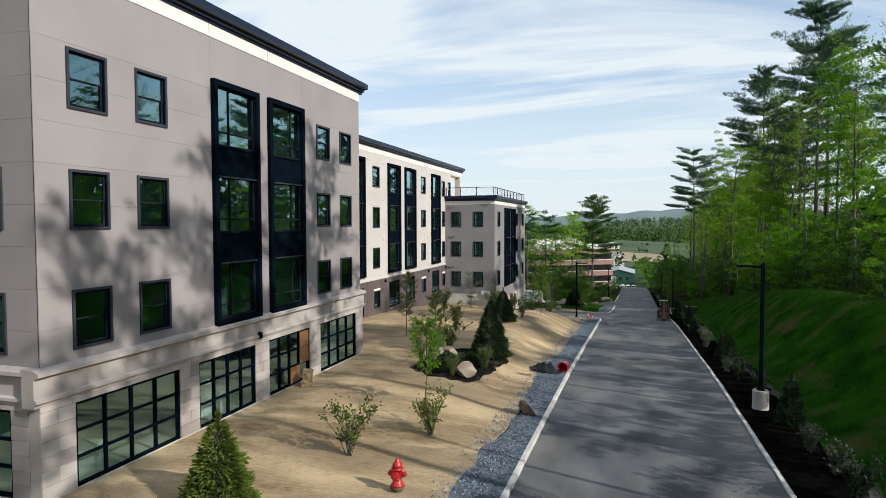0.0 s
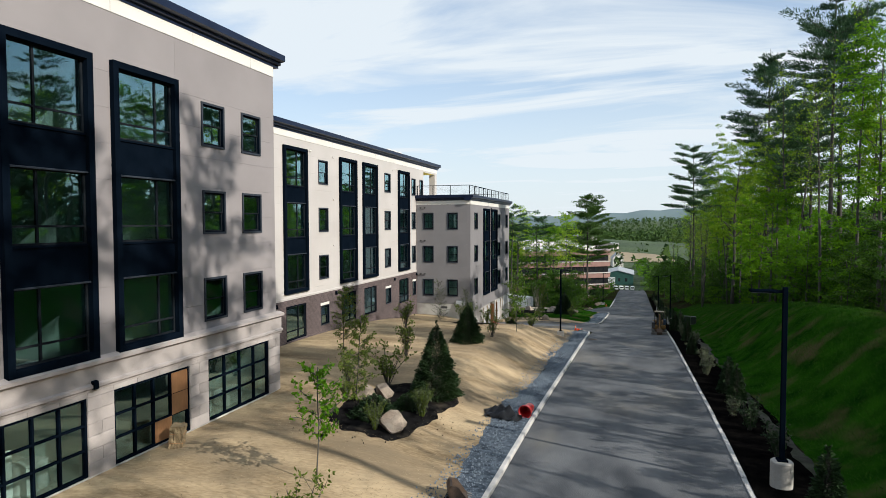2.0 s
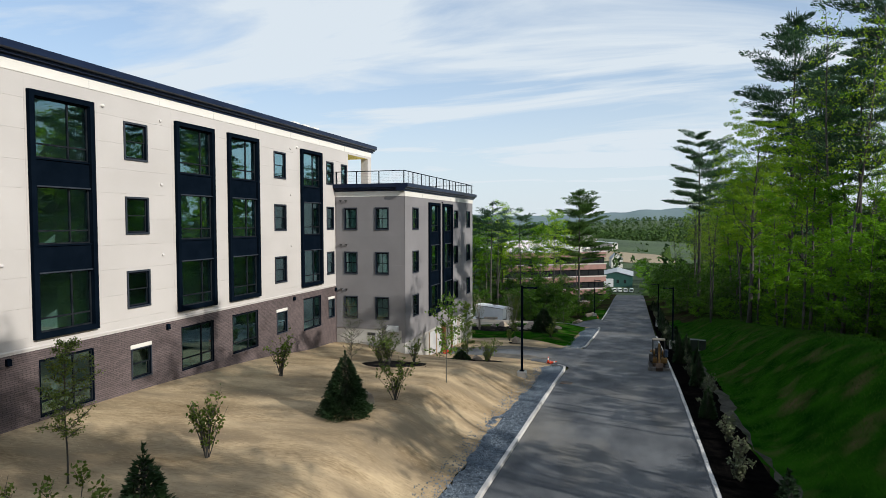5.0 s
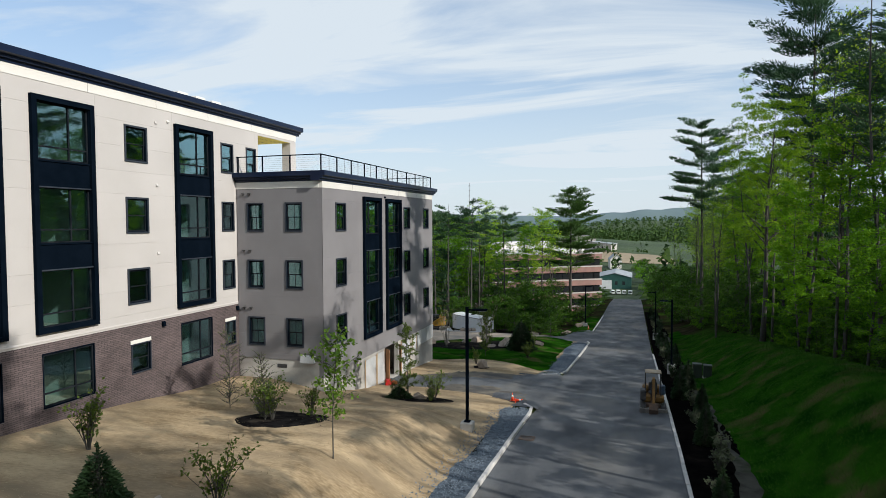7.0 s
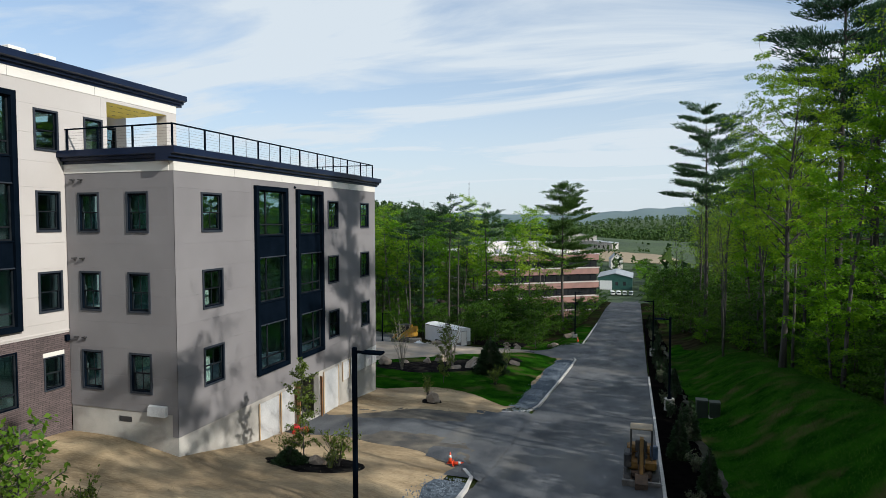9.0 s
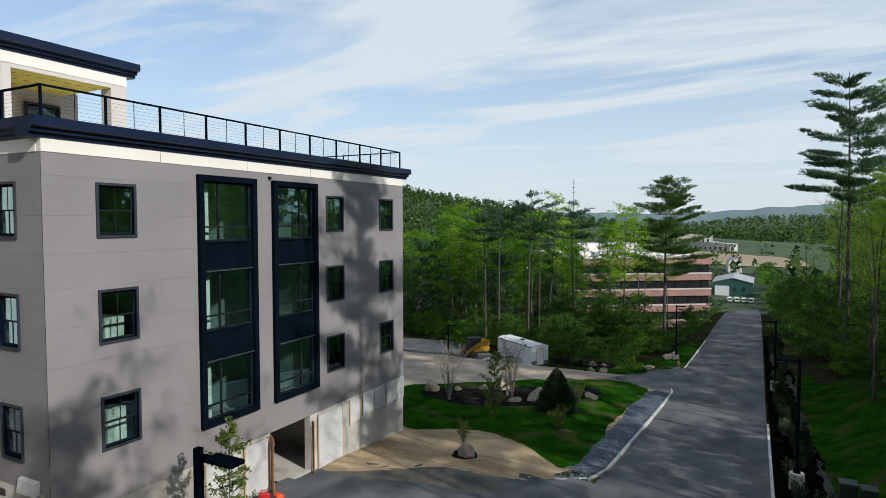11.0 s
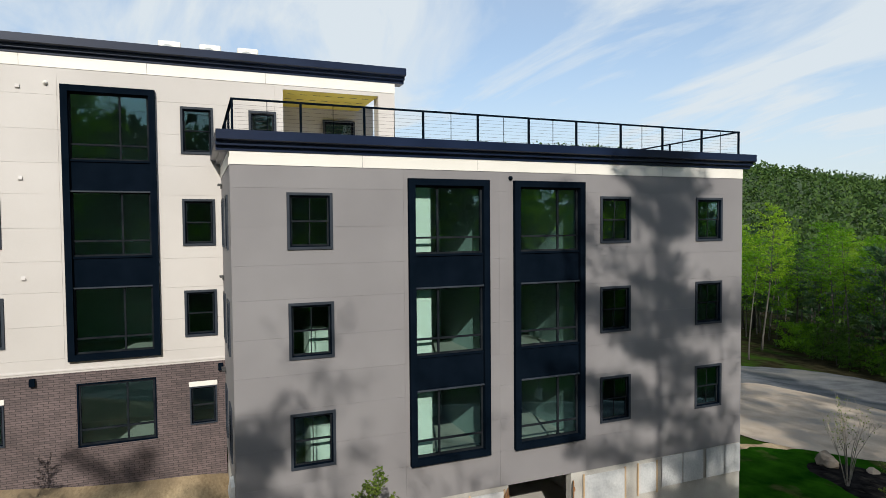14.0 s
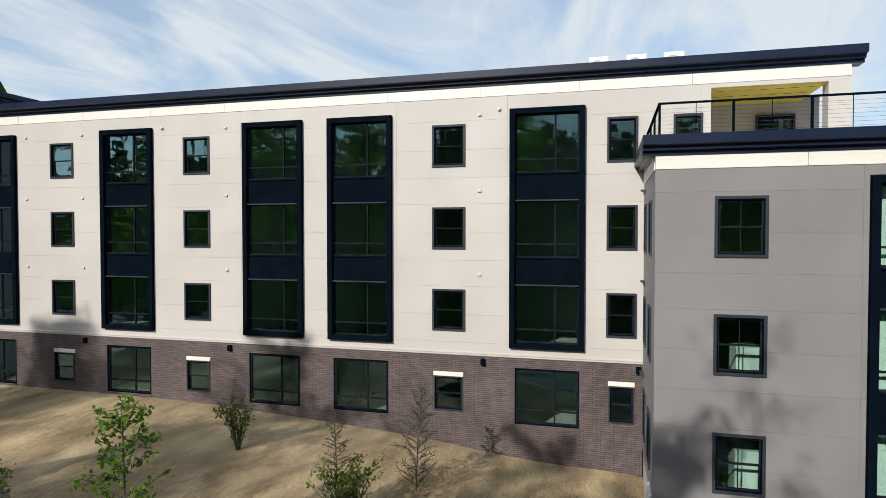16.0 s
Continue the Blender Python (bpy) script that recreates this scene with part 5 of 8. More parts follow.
def bush(seed, height, radius, stems, leaves, leaf=0.09, bare=0.25):
    """An open many-stemmed shrub."""
    rng = random.Random(seed)
    wood, crown = Build(), Build()
    tips = []
    for k in range(stems):
        a, r = rng.uniform(0, 6.283), radius * rng.uniform(0.3, 1)
        h = height * rng.uniform(0.7, 1.05)
        e = Vector((math.cos(a) * r, math.sin(a) * r, h))
        mid = Vector((e.x * 0.35, e.y * 0.35, h * 0.5)) + rv(rng, 0.06)
        wood.tube([(rng.uniform(-0.04, 0.04), rng.uniform(-0.04, 0.04), -0.1), mid, e], [0.018, 0.012, 0.004], 4, False)
        for s in range(5):
            t = rng.uniform(bare, 1)
            q = mid.lerp(e, max(0, t * 2 - 1)) if t > 0.5 else Vector((0, 0, 0)).lerp(mid, t * 2)
            w = q + rv(rng, 0.28 * radius) + Vector((0, 0, 0.12 * height))
            wood.tube([q, w], [0.007, 0.003], 3, False)
            tips.append((q, w))
    for _ in range(leaves):
        a, b_ = tips[rng.randrange(len(tips))]
        q = a.lerp(b_, rng.uniform(0.1, 1.15)) + rv(rng, 0.10 * radius)
        crown.leaf(q, (rv(rng) + Vector((0, 0, 0.3))).normalized(), rv(rng), leaf * rng.uniform(0.7, 1.3), leaf * 0.6)
    return wood, crown


def plant(name, builds, wood_mat, leaf_mat, label, category, crown_name="crown", stem_name="trunk", group=""):
    """Keeps the two meshes of a plant, to be set out several times."""
    return dict(name=name, wood=builds[0].mesh(stem_name, wood_mat, True), crown=builds[1].mesh(crown_name, leaf_mat), label=label, category=category, group=group, names=(stem_name, crown_name), mats=(wood_mat, leaf_mat))


def set_plant(pl, x, y, turn=0.0, size=1.0, label="", sink=0.0, z=None, tall=1.0):
    t = thing(pl["name"], label or pl["label"], pl["category"], pose(x, y, (gz(x, y) if z is None else z) - sink, 0, 0, turn) @ Matrix.Diagonal((size, size, size * tall, 1)), pl["group"])
    part(pl["names"][0], pl["wood"], None, t)
    part(pl["names"][1], pl["crown"], None, t)
    return t


BROAD = [plant("broadleaf_tree", broadleaf(11 + k, h, s, n, 0.21, c, r, 0.05, 34, 6, clump=0.62), M_BARK, m, "tall woodland tree in fresh spring leaf", "tree", group="trees of the wood")
         for k, (h, s, n, c, r, m) in enumerate([(22, 3.8, 10000, 0.34, 0.19, M_LEAF), (20, 3.6, 9800, 0.30, 0.16, M_LEAF), (24, 4.3, 9400, 0.42, 0.20, M_LEAF2), (17, 3.2, 9000, 0.2, 0.12, M_LEAF)])]
ROUNDTREE = plant("broadleaf_tree", broadleaf(17, 23.5, 6.3, 27000, 0.17, 0.36, 0.26, 0.04, 44, 7, (0.55, 1.25), 0.12, clump=0.62), M_PINEBARK, M_LEAF2, "large round-crowned tree in pale spring leaf", "tree", group="trees of the wood")
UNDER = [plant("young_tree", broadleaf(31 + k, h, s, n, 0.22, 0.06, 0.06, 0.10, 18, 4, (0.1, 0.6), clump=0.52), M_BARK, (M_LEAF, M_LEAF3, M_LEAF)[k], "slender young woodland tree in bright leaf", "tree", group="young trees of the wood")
         for k, (h, s, n) in enumerate([(9, 2.6, 2900), (7, 2.4, 2500), (11, 2.8, 3400)])]
THIN = [plant("bare_tree", broadleaf(41 + k, h, 2.6, 900, 0.16, 0.45, 0.13, 0.06, 24), M_BARK, M_LEAF2, "thin grey tree with few opening leaves", "tree", group="thin trees of the wood") for k, h in enumerate((19, 22))]
PINES = [plant("pine_tree", pine(51 + k, h, s, r, c, w, t), M_PINEBARK, M_NEEDLE, "tall dark white pine with flat layered limbs", "tree", group="pines of the wood")
         for k, (h, s, r, c, w, t) in enumerate([(30, 5.4, 0.33, 0.42, 13, 14), (27, 6.0, 0.27, 0.46, 11, 15), (33, 5.8, 0.36, 0.42, 15, 14)])]
CROWNPINE = plant("pine_tree", pine(59, 26, 4.6, 0.26, 0.75, 6, 15), M_PINEBARK, M_NEEDLE, "white pine with a short flat crown on a long bare stem", "tree", group="pines of the wood")
ROADPINE = plant("pine_tree", pine(65, 25, 6.2, 0.30, 0.42, 18, 28, 130, 0.11), M_PINEBARK, M_NEEDLE_SUNLIT, "full-crowned white pine beside the road", "tree", group="pines beyond the court")
TALLPINE = plant("pine_tree", pine(58, 29, 5.2, 0.30, 0.62, 9, 15), M_PINEBARK, M_NEEDLE, "tall white pine with a high crown over a bare stem", "tree", group="pines of the wood")
EDGEPINES = [plant("pine_tree", pine(seed, h, s, r, c, w, t, 170, 0.09), M_PINEBARK, M_NEEDLE, "tall open white pine at the edge of the wood", "tree", group="pines of the wood")
             for seed, h, s, r, c, w, t in ((62, 27, 4.9, 0.27, 0.57, 11, 18), (63, 30, 5.4, 0.34, 0.56, 15, 16), (64, 33, 5.6, 0.36, 0.60, 13, 16))]

FARPINES = [plant("pine_tree", pine(66 + k, h, s, 0.2, 0.22, w, 9, 26, 0.26), M_PINEBARK, M_NEEDLE, "dark young pine beyond the court", "tree", group="pines beyond the court")
            for k, (h, s, w) in enumerate([(15, 3.2, 10), (18, 3.4, 11)])]
COURTPINES = [plant("pine_tree", pine(166 + k, h, s, 0.2, 0.30, w, 10, 30, 0.24), M_PINEBARK, M_NEEDLE_SUNLIT, "yellow-green pine beyond the court", "tree", group="pines beyond the court")
              for k, (h, s, w) in enumerate([(15, 3.2, 11), (18, 3.5, 12)])]
COURT = [plant("broadleaf_tree", broadleaf(111 + k, h, s, n, 0.26, c, r, 0.05, 26, 5, clump=0.58), M_BARK, m, "tall thin-stemmed tree beside the court", "tree", group="trees by the court")
         for k, (h, s, n, c, r, m) in enumerate([(19, 3.0, 2100, 0.48, 0.14, M_LEAF2), (17, 2.9, 2800, 0.30, 0.11, M_LEAF), (18, 2.7, 1700, 0.52, 0.13, M_LEAF)])]
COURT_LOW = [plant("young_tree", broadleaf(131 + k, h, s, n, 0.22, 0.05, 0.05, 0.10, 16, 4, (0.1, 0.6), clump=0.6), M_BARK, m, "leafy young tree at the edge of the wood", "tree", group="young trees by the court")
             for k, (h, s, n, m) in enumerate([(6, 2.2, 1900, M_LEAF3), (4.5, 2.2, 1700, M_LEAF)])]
HIGH = [plant("broadleaf_tree", broadleaf(151 + k, h, s, n, 0.28, c, 0.17, 0.05, 26, 6, clump=0.8), M_BARK, m, "tall woodland tree with a high crown over a bare stem", "tree", group="trees of the wood")
        for k, (h, s, n, c, m) in enumerate([(22, 3.4, 4200, 0.52, M_LEAF), (20, 3.0, 3800, 0.56, M_LEAF2)])]
rng = random.Random(7)
taken = []


def far_enough(x, y, d):
    return all((x - a) ** 2 + (y - b_) ** 2 > d * d for a, b_ in taken)


# the wood east of the road: marked trees first, then the rest
for x, y, k, s, tall, turn in ((10.5, 118.5, 0, 0.99, 1, 160), (17.1, 95.0, 1, 0.98, 1.16, 20), (21.5, 81.6, 2, 1.0, 1, 75), (16.6, 66.5, 2, 0.70, 1.32, 200), (17.0, 74.0, 1, 0.74, 1, 290), (20.2, 97.4, 2, 0.86, 1, 130), (24, 66, 2, 0.7, 1, 10)):
    set_plant(EDGEPINES[k], x, y, turn, s, tall=tall); taken.append((x, y))
for x, y, k, s in ((22, 104, 1, 0.9), (24, 130, 0, 0.85), (21, -14, 1, 1.0)):
    set_plant(PINES[k], x, y, rng.uniform(0, 360), s); taken.append((x, y))
for x, y, k, s in ((15.6, 97, 2, 0.8), (18.2, 79.5, 0, 0.95), (14.0, 76, 1, 0.74), (13.7, 83.3, 3, 0.72), (14.0, 70.6, 3, 0.66), (13.6, 106, 0, 0.9), (15.4, 51.6, 1, 0.92), (14.6, 38, 3, 0.6)):
    set_plant(BROAD[k], x, y, rng.uniform(0, 360), s); taken.append((x, y))
set_plant(ROUNDTREE, 12.3, 88.9, 30, 0.82); taken.append((12.1, 88.9))
for x, y, k, s in ( (14.0, 82.5, 1, 0.95), (14.4, 76.0, 0, 1.0), (15.0, 71.5, 1, 1.05), (13.9, 66.6, 1, 0.9), (14.3, 60.0, 0, 0.95), (13.2, 99, 1, 0.95), (15.6, 56.5, 1, 1.0)):
    set_plant(THIN[k], x, y, rng.uniform(0, 360), s); taken.append((x, y))
# pines out of view, placed so their shadows fall on the building
for x, y, s in ((18, 3.5, 0.88), (18.5, -0.8, 0.74)):
    set_plant(CROWNPINE, x, y, rng.uniform(0, 360), s); taken.append((x, y))
# more unseen pines, set where their crowns shade walls and lawn
for x, y, s in ((17, 9.0, 0.9), (18, 15.5, 0.93), (19.5, -6, 0.8), (20, 24, 0.8), (17.2, 36, 0.76), (17.6, 46.5, 0.68)):
    set_plant(TALLPINE, x, y, rng.uniform(0, 360), s); taken.append((x, y))
for x, y, k in ((23.5, 76, 1), (25, 96, 0), (20, 100, 1)):
    set_plant(HIGH[k], x, y, rng.uniform(0, 360), 1.1); taken.append((x, y))
# high-crowned trees out of view that shade the lawn
for k in (0, 1, 3):
    x, y = 18.0 + (k * 4.7) % 7.5, 27 + 8.0 * k
    set_plant(HIGH[k % 2], x, y, rng.uniform(0, 360), rng.uniform(0.92, 1.08)); taken.append((x, y))
# thin trees out of view, added to streak the road with shadow
for k in range(11):
    x, y = 14.6 + (k * 5.3) % 9, 12 + 4.0 * k
    set_plant(THIN[k % 2], x, y, rng.uniform(0, 360), rng.uniform(0.8, 0.95)); taken.append((x, y))
for x, y, s in ((13.9, 62.2, 0.72), (14.4, 64.2, 0.66), (15.2, 66.2, 0.7), (14.0, 68.0, 0.62)):
    set_plant(UNDER[2], x, y, rng.uniform(0, 360), s); taken.append((x, y))
tries = 0
count = 0
while count < 52 and tries < 4000:
    tries += 1
    y = rng.uniform(-45, 190) if rng.random() < 0.6 else rng.uniform(95, 175)
    x = rng.uniform(13.8, 24) if y < 100 else rng.uniform(9.5, 27)
    if not far_enough(x, y, 3.4):
        continue
    r = rng.random()
    if 54 < y < 67 and x < 21:
        continue
    low = -20 < y < 63 or (y > 100 and x < 15)
    if low and (x > 24 or rng.random() < 0.7):
        continue
    pl = BROAD[rng.randrange(4)] if r < (0.0 if low or 60 < y < 100 else 0.5) else THIN[rng.randrange(2)] if r < 0.86 or low else PINES[rng.randrange(3)] if y > 150 or y < -20 else HIGH[rng.randrange(2)]
    if abs((y - 88.9) + 0.334 * (x - 12.3)) < 3.4 and 12 < x < 26:      # open to the sun before the round-crowned tree
        continue
    set_plant(pl, x, y, rng.uniform(0, 360), rng.uniform(0.62, 0.85) if low else rng.uniform(0.8, 1.02)); taken.append((x, y)); count += 1
count = tries = 0
while count < 54 and tries < 6000:
    tries += 1
    y = rng.uniform(15, 190)
    x = rng.uniform(13.4, 17) if y < 110 else rng.uniform(7.0, 16)
    if not far_enough(x, y, 1.7):
        continue
    if 14 < y < 56 and rng.random() < 0.55:
        continue
    shady = y > 66 and rng.random() < 0.5
    shady = shady or y > 98
    set_plant(COURT_LOW[0 if y > 98 else rng.randrange(2)] if shady else UNDER[rng.randrange(3)], x, y, rng.uniform(0, 360), rng.uniform(0.8, 1.4) if shady else rng.uniform(0.5, 0.85 if y < 58 else 1.2)); taken.append((x, y)); count += 1

# trees beyond the court and before the offices
set_plant(ROADPINE, -9.1, 148.5, 40, 1.0); taken.append((-9.1, 148.5))
count = tries = 0
while count < 84 and tries < 5000:
    tries += 1
    y = rng.uniform(116, 182)
    x = rng.uniform(-80, -9)
    if (x > -9.5 and y > 122) or (x > -48 and y < 117 + max(0, (-x - 18)) * 0.55) or not far_enough(x, y, 2.8):
        continue
    r = rng.random()
    left = x < -36
    if not left and (y < 170 or x > -28) and rng.random() < 0.72:      # thin before the offices
        continue
    pl = PINES[rng.randrange(3)] if r < (0.25 if left else 0.12) else COURT[rng.randrange(3)]
    set_plant(pl, x, y, rng.uniform(0, 360), rng.uniform(0.40, 0.52) if pl in PINES else rng.uniform(0.78, 1.05)); taken.append((x, y)); count += 1


count = tries = 0
while count < 38 and tries < 4000:            # a belt of pines among and behind them
    tries += 1
    x, y = rng.uniform(-95, -24), rng.uniform(122, 190)
    if y < 120 + max(0, (-x - 18)) * 0.55 or (x > -56 and y > 165) or not far_enough(x, y, 2.6):
        continue
    set_plant((COURTPINES + FARPINES)[min(3, rng.randrange(5))], x, y, rng.uniform(0, 360), rng.uniform(0.75, 1.1)); taken.append((x, y)); count += 1
count = tries = 0
while count < 60 and tries < 4000:            # leafy undergrowth round the edge of the court
    tries += 1
    x, y = rng.uniform(-62, -8), rng.uniform(116, 150)
    edge = 117 + max(0, (-x - 18)) * 0.52
    if (x > -8.5 and y > 124) or y < edge or y > edge + 14 or not far_enough(x, y, 1.6):
        continue
    set_plant(COURT_LOW[0 if x > -27 else rng.randrange(2)], x, y, rng.uniform(0, 360), rng.uniform(0.5, 1.0)); taken.append((x, y)); count += 1


for x, y, s in ((-7.5, 137, 0.6), (-6.0, 144, 0.5), (-8.5, 150, 0.8), (-6.4, 158, 0.6), (-5.2, 167, 0.7), (-7.5, 174, 0.8), (-4.6, 178, 0.6), (-11, 140, 0.9), (-12, 160, 0.9), (-10.5, 147, 0.8)):
    set_plant(COURT_LOW[rng.randrange(2)], x, y, rng.uniform(0, 360), s); taken.append((x, y))
for x, y, k in ((-26, 129, 1), (-29, 133, 2), (-31.5, 130, 1), (-34, 136, 2), (-28, 140, 1), (-36, 131, 1), (-39, 138, 2), (-33, 145, 1), (-25, 150, 2), (-13, 136, 0), (-15.5, 141, 1), (-12, 146, 2), (-17, 150, 2), (-19.5, 137, 1), (-18, 160, 0), (-22, 146, 2), (-23.5, 136, 0)):
    set_plant(COURT[k], x, y, rng.uniform(0, 360), rng.uniform(0.95, 1.15)); taken.append((x, y))


for k in range(9):                             # young trees added out of view so that their leaves dapple the near road
    set_plant(UNDER[(k * 2) % 3], 15.3 + (k * 1.9) % 2.8, 4 + 3.7 * k, 83 * k, 0.72 + 0.07 * (k % 4))
for k in range(34):                            # a belt of middling pines behind it, dark against the light
    set_plant(FARPINES[k % 2], 25.0 + (k * 3.1) % 7.5, 48 + 2.3 * k, 59 * k, 0.62 + 0.06 * (k % 4))
for k in range(24):                            # low growth deeper in the wood, shade put into its darker leaves
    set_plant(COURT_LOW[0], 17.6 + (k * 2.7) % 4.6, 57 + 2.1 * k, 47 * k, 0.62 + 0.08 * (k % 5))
for k in range(34):                            # and taller thickets behind that, in the same darkened leaves
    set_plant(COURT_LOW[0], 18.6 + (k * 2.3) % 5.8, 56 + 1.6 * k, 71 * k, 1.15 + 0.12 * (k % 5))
for k in range(14):                            # undergrowth just inside the near end of the wood
    set_plant((COURT_LOW[0], UNDER[1])[k % 2], 15.4 + (k * 2.3) % 3.4, 33 + 2.3 * k, 77 * k, 0.45 + 0.06 * (k % 5))
for x, y, sz in ((-24.5, 121, 0.72), (-21.5, 123, 0.76), (-20.6, 124.5, 0.66), (-17.2, 127.5, 0.74), (-27.5, 124, 0.7)):
    set_plant(CROWNPINE, x, y, 37 * x, sz, "tall dark pine stem behind the court")
for k in range(9):
    set_plant(COURT_LOW[0], -16.5 + 0.85 * k, 130 + (k * 2.3) % 9, 31 * k, 0.95 + 0.12 * (k % 4))
for k in range(10):                            # dense dark growth before the offices
    set_plant(COURT_LOW[0], -22.5 + 1.25 * k, 126 + (k * 2.7) % 7, 53 * k, 0.85 + 0.12 * (k % 4))
for k in range(18):                            # thin bare stems along the far verge
    set_plant(THIN[k % 2], 10.2 + (k * 2.9) % 5.2, 101 + 2.6 * k, 97 * k, 0.72 + 0.07 * (k % 4))
for k in range(18):                            # trees past the end of the road and beyond the warehouse
    set_plant(COURT_LOW[k % 2], (8.0 if k < 12 else 3.0) + (k * 3.7) % 7.5, 292 + 11.5 * k, 67 * k, 1.6 + 0.22 * (k % 4))
for k in range(16):                            # bushy trees hemming in the far end of the road
    side = k % 2
    set_plant((COURT_LOW[1], UNDER[1], COURT_LOW[0])[k % 3], (7.5 + (k * 1.7) % 3 if side else -6.5 - (k * 1.3) % 3), (152 if side else 164) + 6.5 * k, 61 * k, 0.7 + 0.1 * (k % 4))
for k in range(9, 34):                         # low growth along the top of the bank
    y = 22 + 2.8 * k + rng.uniform(-1, 1)
    x = 14.2 + rng.uniform(-0.3, 2.0) - 5.5 * float(ramp01(96, 118, y))
    set_plant(COURT_LOW[k % 2], x, y, rng.uniform(0, 360), rng.uniform(0.35, 0.72))


# far woods: many small ragged crowns in one mesh
def far_woods(name, spots, seed, cards=16, material=M_FARWOOD, card=0.44):
    rg = np.random.RandomState(seed)
    n = len(spots)
    c = np.array(spots)                       # x, y, z, height, radius
    t = rg.rand(n, cards)
    ang = rg.rand(n, cards) * 6.283
    rad = c[:, 4:5] * np.sqrt(1.02 - t) * (0.5 + 0.6 * rg.rand(n, cards))
    mid = np.stack([c[:, 0:1] + np.cos(ang) * rad, c[:, 1:2] + np.sin(ang) * rad, c[:, 2:3] + c[:, 3:4] * (0.15 + 0.85 * t)], -1)
    u = rg.normal(size=(n, cards, 3)); u /= np.linalg.norm(u, axis=-1, keepdims=True)
    w = np.cross(u, rg.normal(size=(n, cards, 3))); w /= np.linalg.norm(w, axis=-1, keepdims=True)
    size = card * c[:, 4][:, None, None] * (0.45 + 0.4 * rg.rand(n, cards, 1))
    tri = np.stack([mid - u * size - w * size * 0.6, mid - u * size * 0.3 + w * size * 0.9, mid + u * size * 1.1], 2).reshape(-1, 3)
    i = np.arange(n * cards)[:, None] * 3 + np.arange(3)[None, :]
    me = bpy.data.meshes.new(name)
    me.from_pydata(tri.tolist(), [], i.tolist())
    me.materials.append(material)
    return tagged(new(name, me), "dense green woods covering the distant hills", "woods", kind="stuff")


spots = []
rg = random.Random(3)
while len(spots) < 19000:
    y = 190 + 1450 * rg.random() ** 1.25
    x = rg.uniform(-1.9, 0.75) * (y + 60)
    if -40 < x < 7 and y < 420: continue
    if -60 < x < 60 and y < 330: continue
    if -160 < x < 130 and 300 < y < 860 and rg.random() < 0.80: continue
    if -80 < x < 110 and 640 < y < 860: continue
    spots.append((x, y, gz(x, y) - 1, rg.uniform(8, 16), rg.uniform(2.4, 4.4)))
while len(spots) < 19600:                      # woods along the road's far end
    x, y = rg.uniform(9, 75), rg.uniform(185, 430)
    spots.append((x, y, gz(x, y) - 1, rg.uniform(7, 13), rg.uniform(2.2, 3.8)))
while len(spots) < 24500:                      # the far slope beyond the valley
    y = rg.uniform(870, 2100)
    x = rg.uniform(-0.45, 0.42) * y
    spots.append((x, y, gz(x, y) - 2, rg.uniform(10, 17), rg.uniform(4, 6.5)))
while len(spots) < 31000:                      # the near side of the wooded hill
    y = rg.uniform(215, 900)
    x = rg.uniform(-1.35, -0.28) * y
    spots.append((x, y, gz(x, y) - 1, rg.uniform(9, 16), rg.uniform(2.6, 4.4)))
far_woods("distant_woods", spots, 5, 10, card=0.66)
spots = []
while len(spots) < 1100:                       # woods behind the camera and round the sides, for what the glass mirrors
    a = rg.uniform(0, 6.283)
    r = rg.uniform(60, 230)
    x, y = r * math.cos(a), 40 + r * math.sin(a)
    if (x < 40 and y > -35 and x > -45) or y > 180 or (x < 0 and y > 60) or (0 < x < 80 and -90 < y < 40): continue
    spots.append((x, y, gz(x, y), rg.uniform(14, 24), rg.uniform(2.5, 4.0)))
far_woods("surrounding_woods", spots, 6, 40, M_SPRUCE, 0.62)


rng_edge = random.Random(23)                   # leafy young trees that close the wood's edge above the bank
for k in range(18):
    y = 60 + 2.5 * k + rng_edge.uniform(-1, 1)
    x = 14.6 + rng_edge.uniform(-0.3, 1.4) - 4.0 * float(ramp01(96, 118, y))
    set_plant(UNDER[(1, 0, 1, 2)[k % 4]], x, y, rng_edge.uniform(0, 360), rng_edge.uniform(0.5, 0.75))


# ---------- lawn planting ----------
FIR = plant("fir_tree", conifer_shrub(71, 2.1, 0.95, 5200, 0.17), M_PINEBARK, M_SHRUB, "young light-green fir on the straw lawn", "tree", "needles")
SPRUCE = plant("spruce_tree", conifer_shrub(72, 2.6, 1.0, 12000, 0.13), M_PINEBARK, M_SPRUCE, "dense dark conical spruce", "tree", "needles", group="planted spruces")
SPRUCE_W = plant("spruce_tree", conifer_shrub(73, 2.2, 1.05, 12000, 0.13), M_PINEBARK, M_SPRUCE, "broad dark spruce on the bare slope", "tree", "needles", group="planted spruces")
SHRUBS = [plant("shrub", bush(81 + k, h, r, n, lv, 0.12), M_BARK, M_SHRUB, "open young shrub with small green leaves", "shrub", "leaves", "stem", "lawn shrubs") for k, (h, r, n, lv) in enumerate([(1.6, 0.85, 14, 560), (1.5, 0.9, 15, 640), (1.7, 0.75, 16, 460)])]
SPIKY = plant("grassy_shrub", bush(86, 1.0, 0.45, 34, 380, 0.09, 0.1), M_SHRUB, M_BLOOM, "pale twiggy shrub of upright stems", "shrub", "leaves", "stem", "lawn shrubs")
LOWJ = plant("juniper", conifer_shrub(87, 0.75, 0.95, 2600, 0.16), M_PINEBARK, M_SPRUCE, "low spreading dark juniper", "shrub", "needles", "stem")
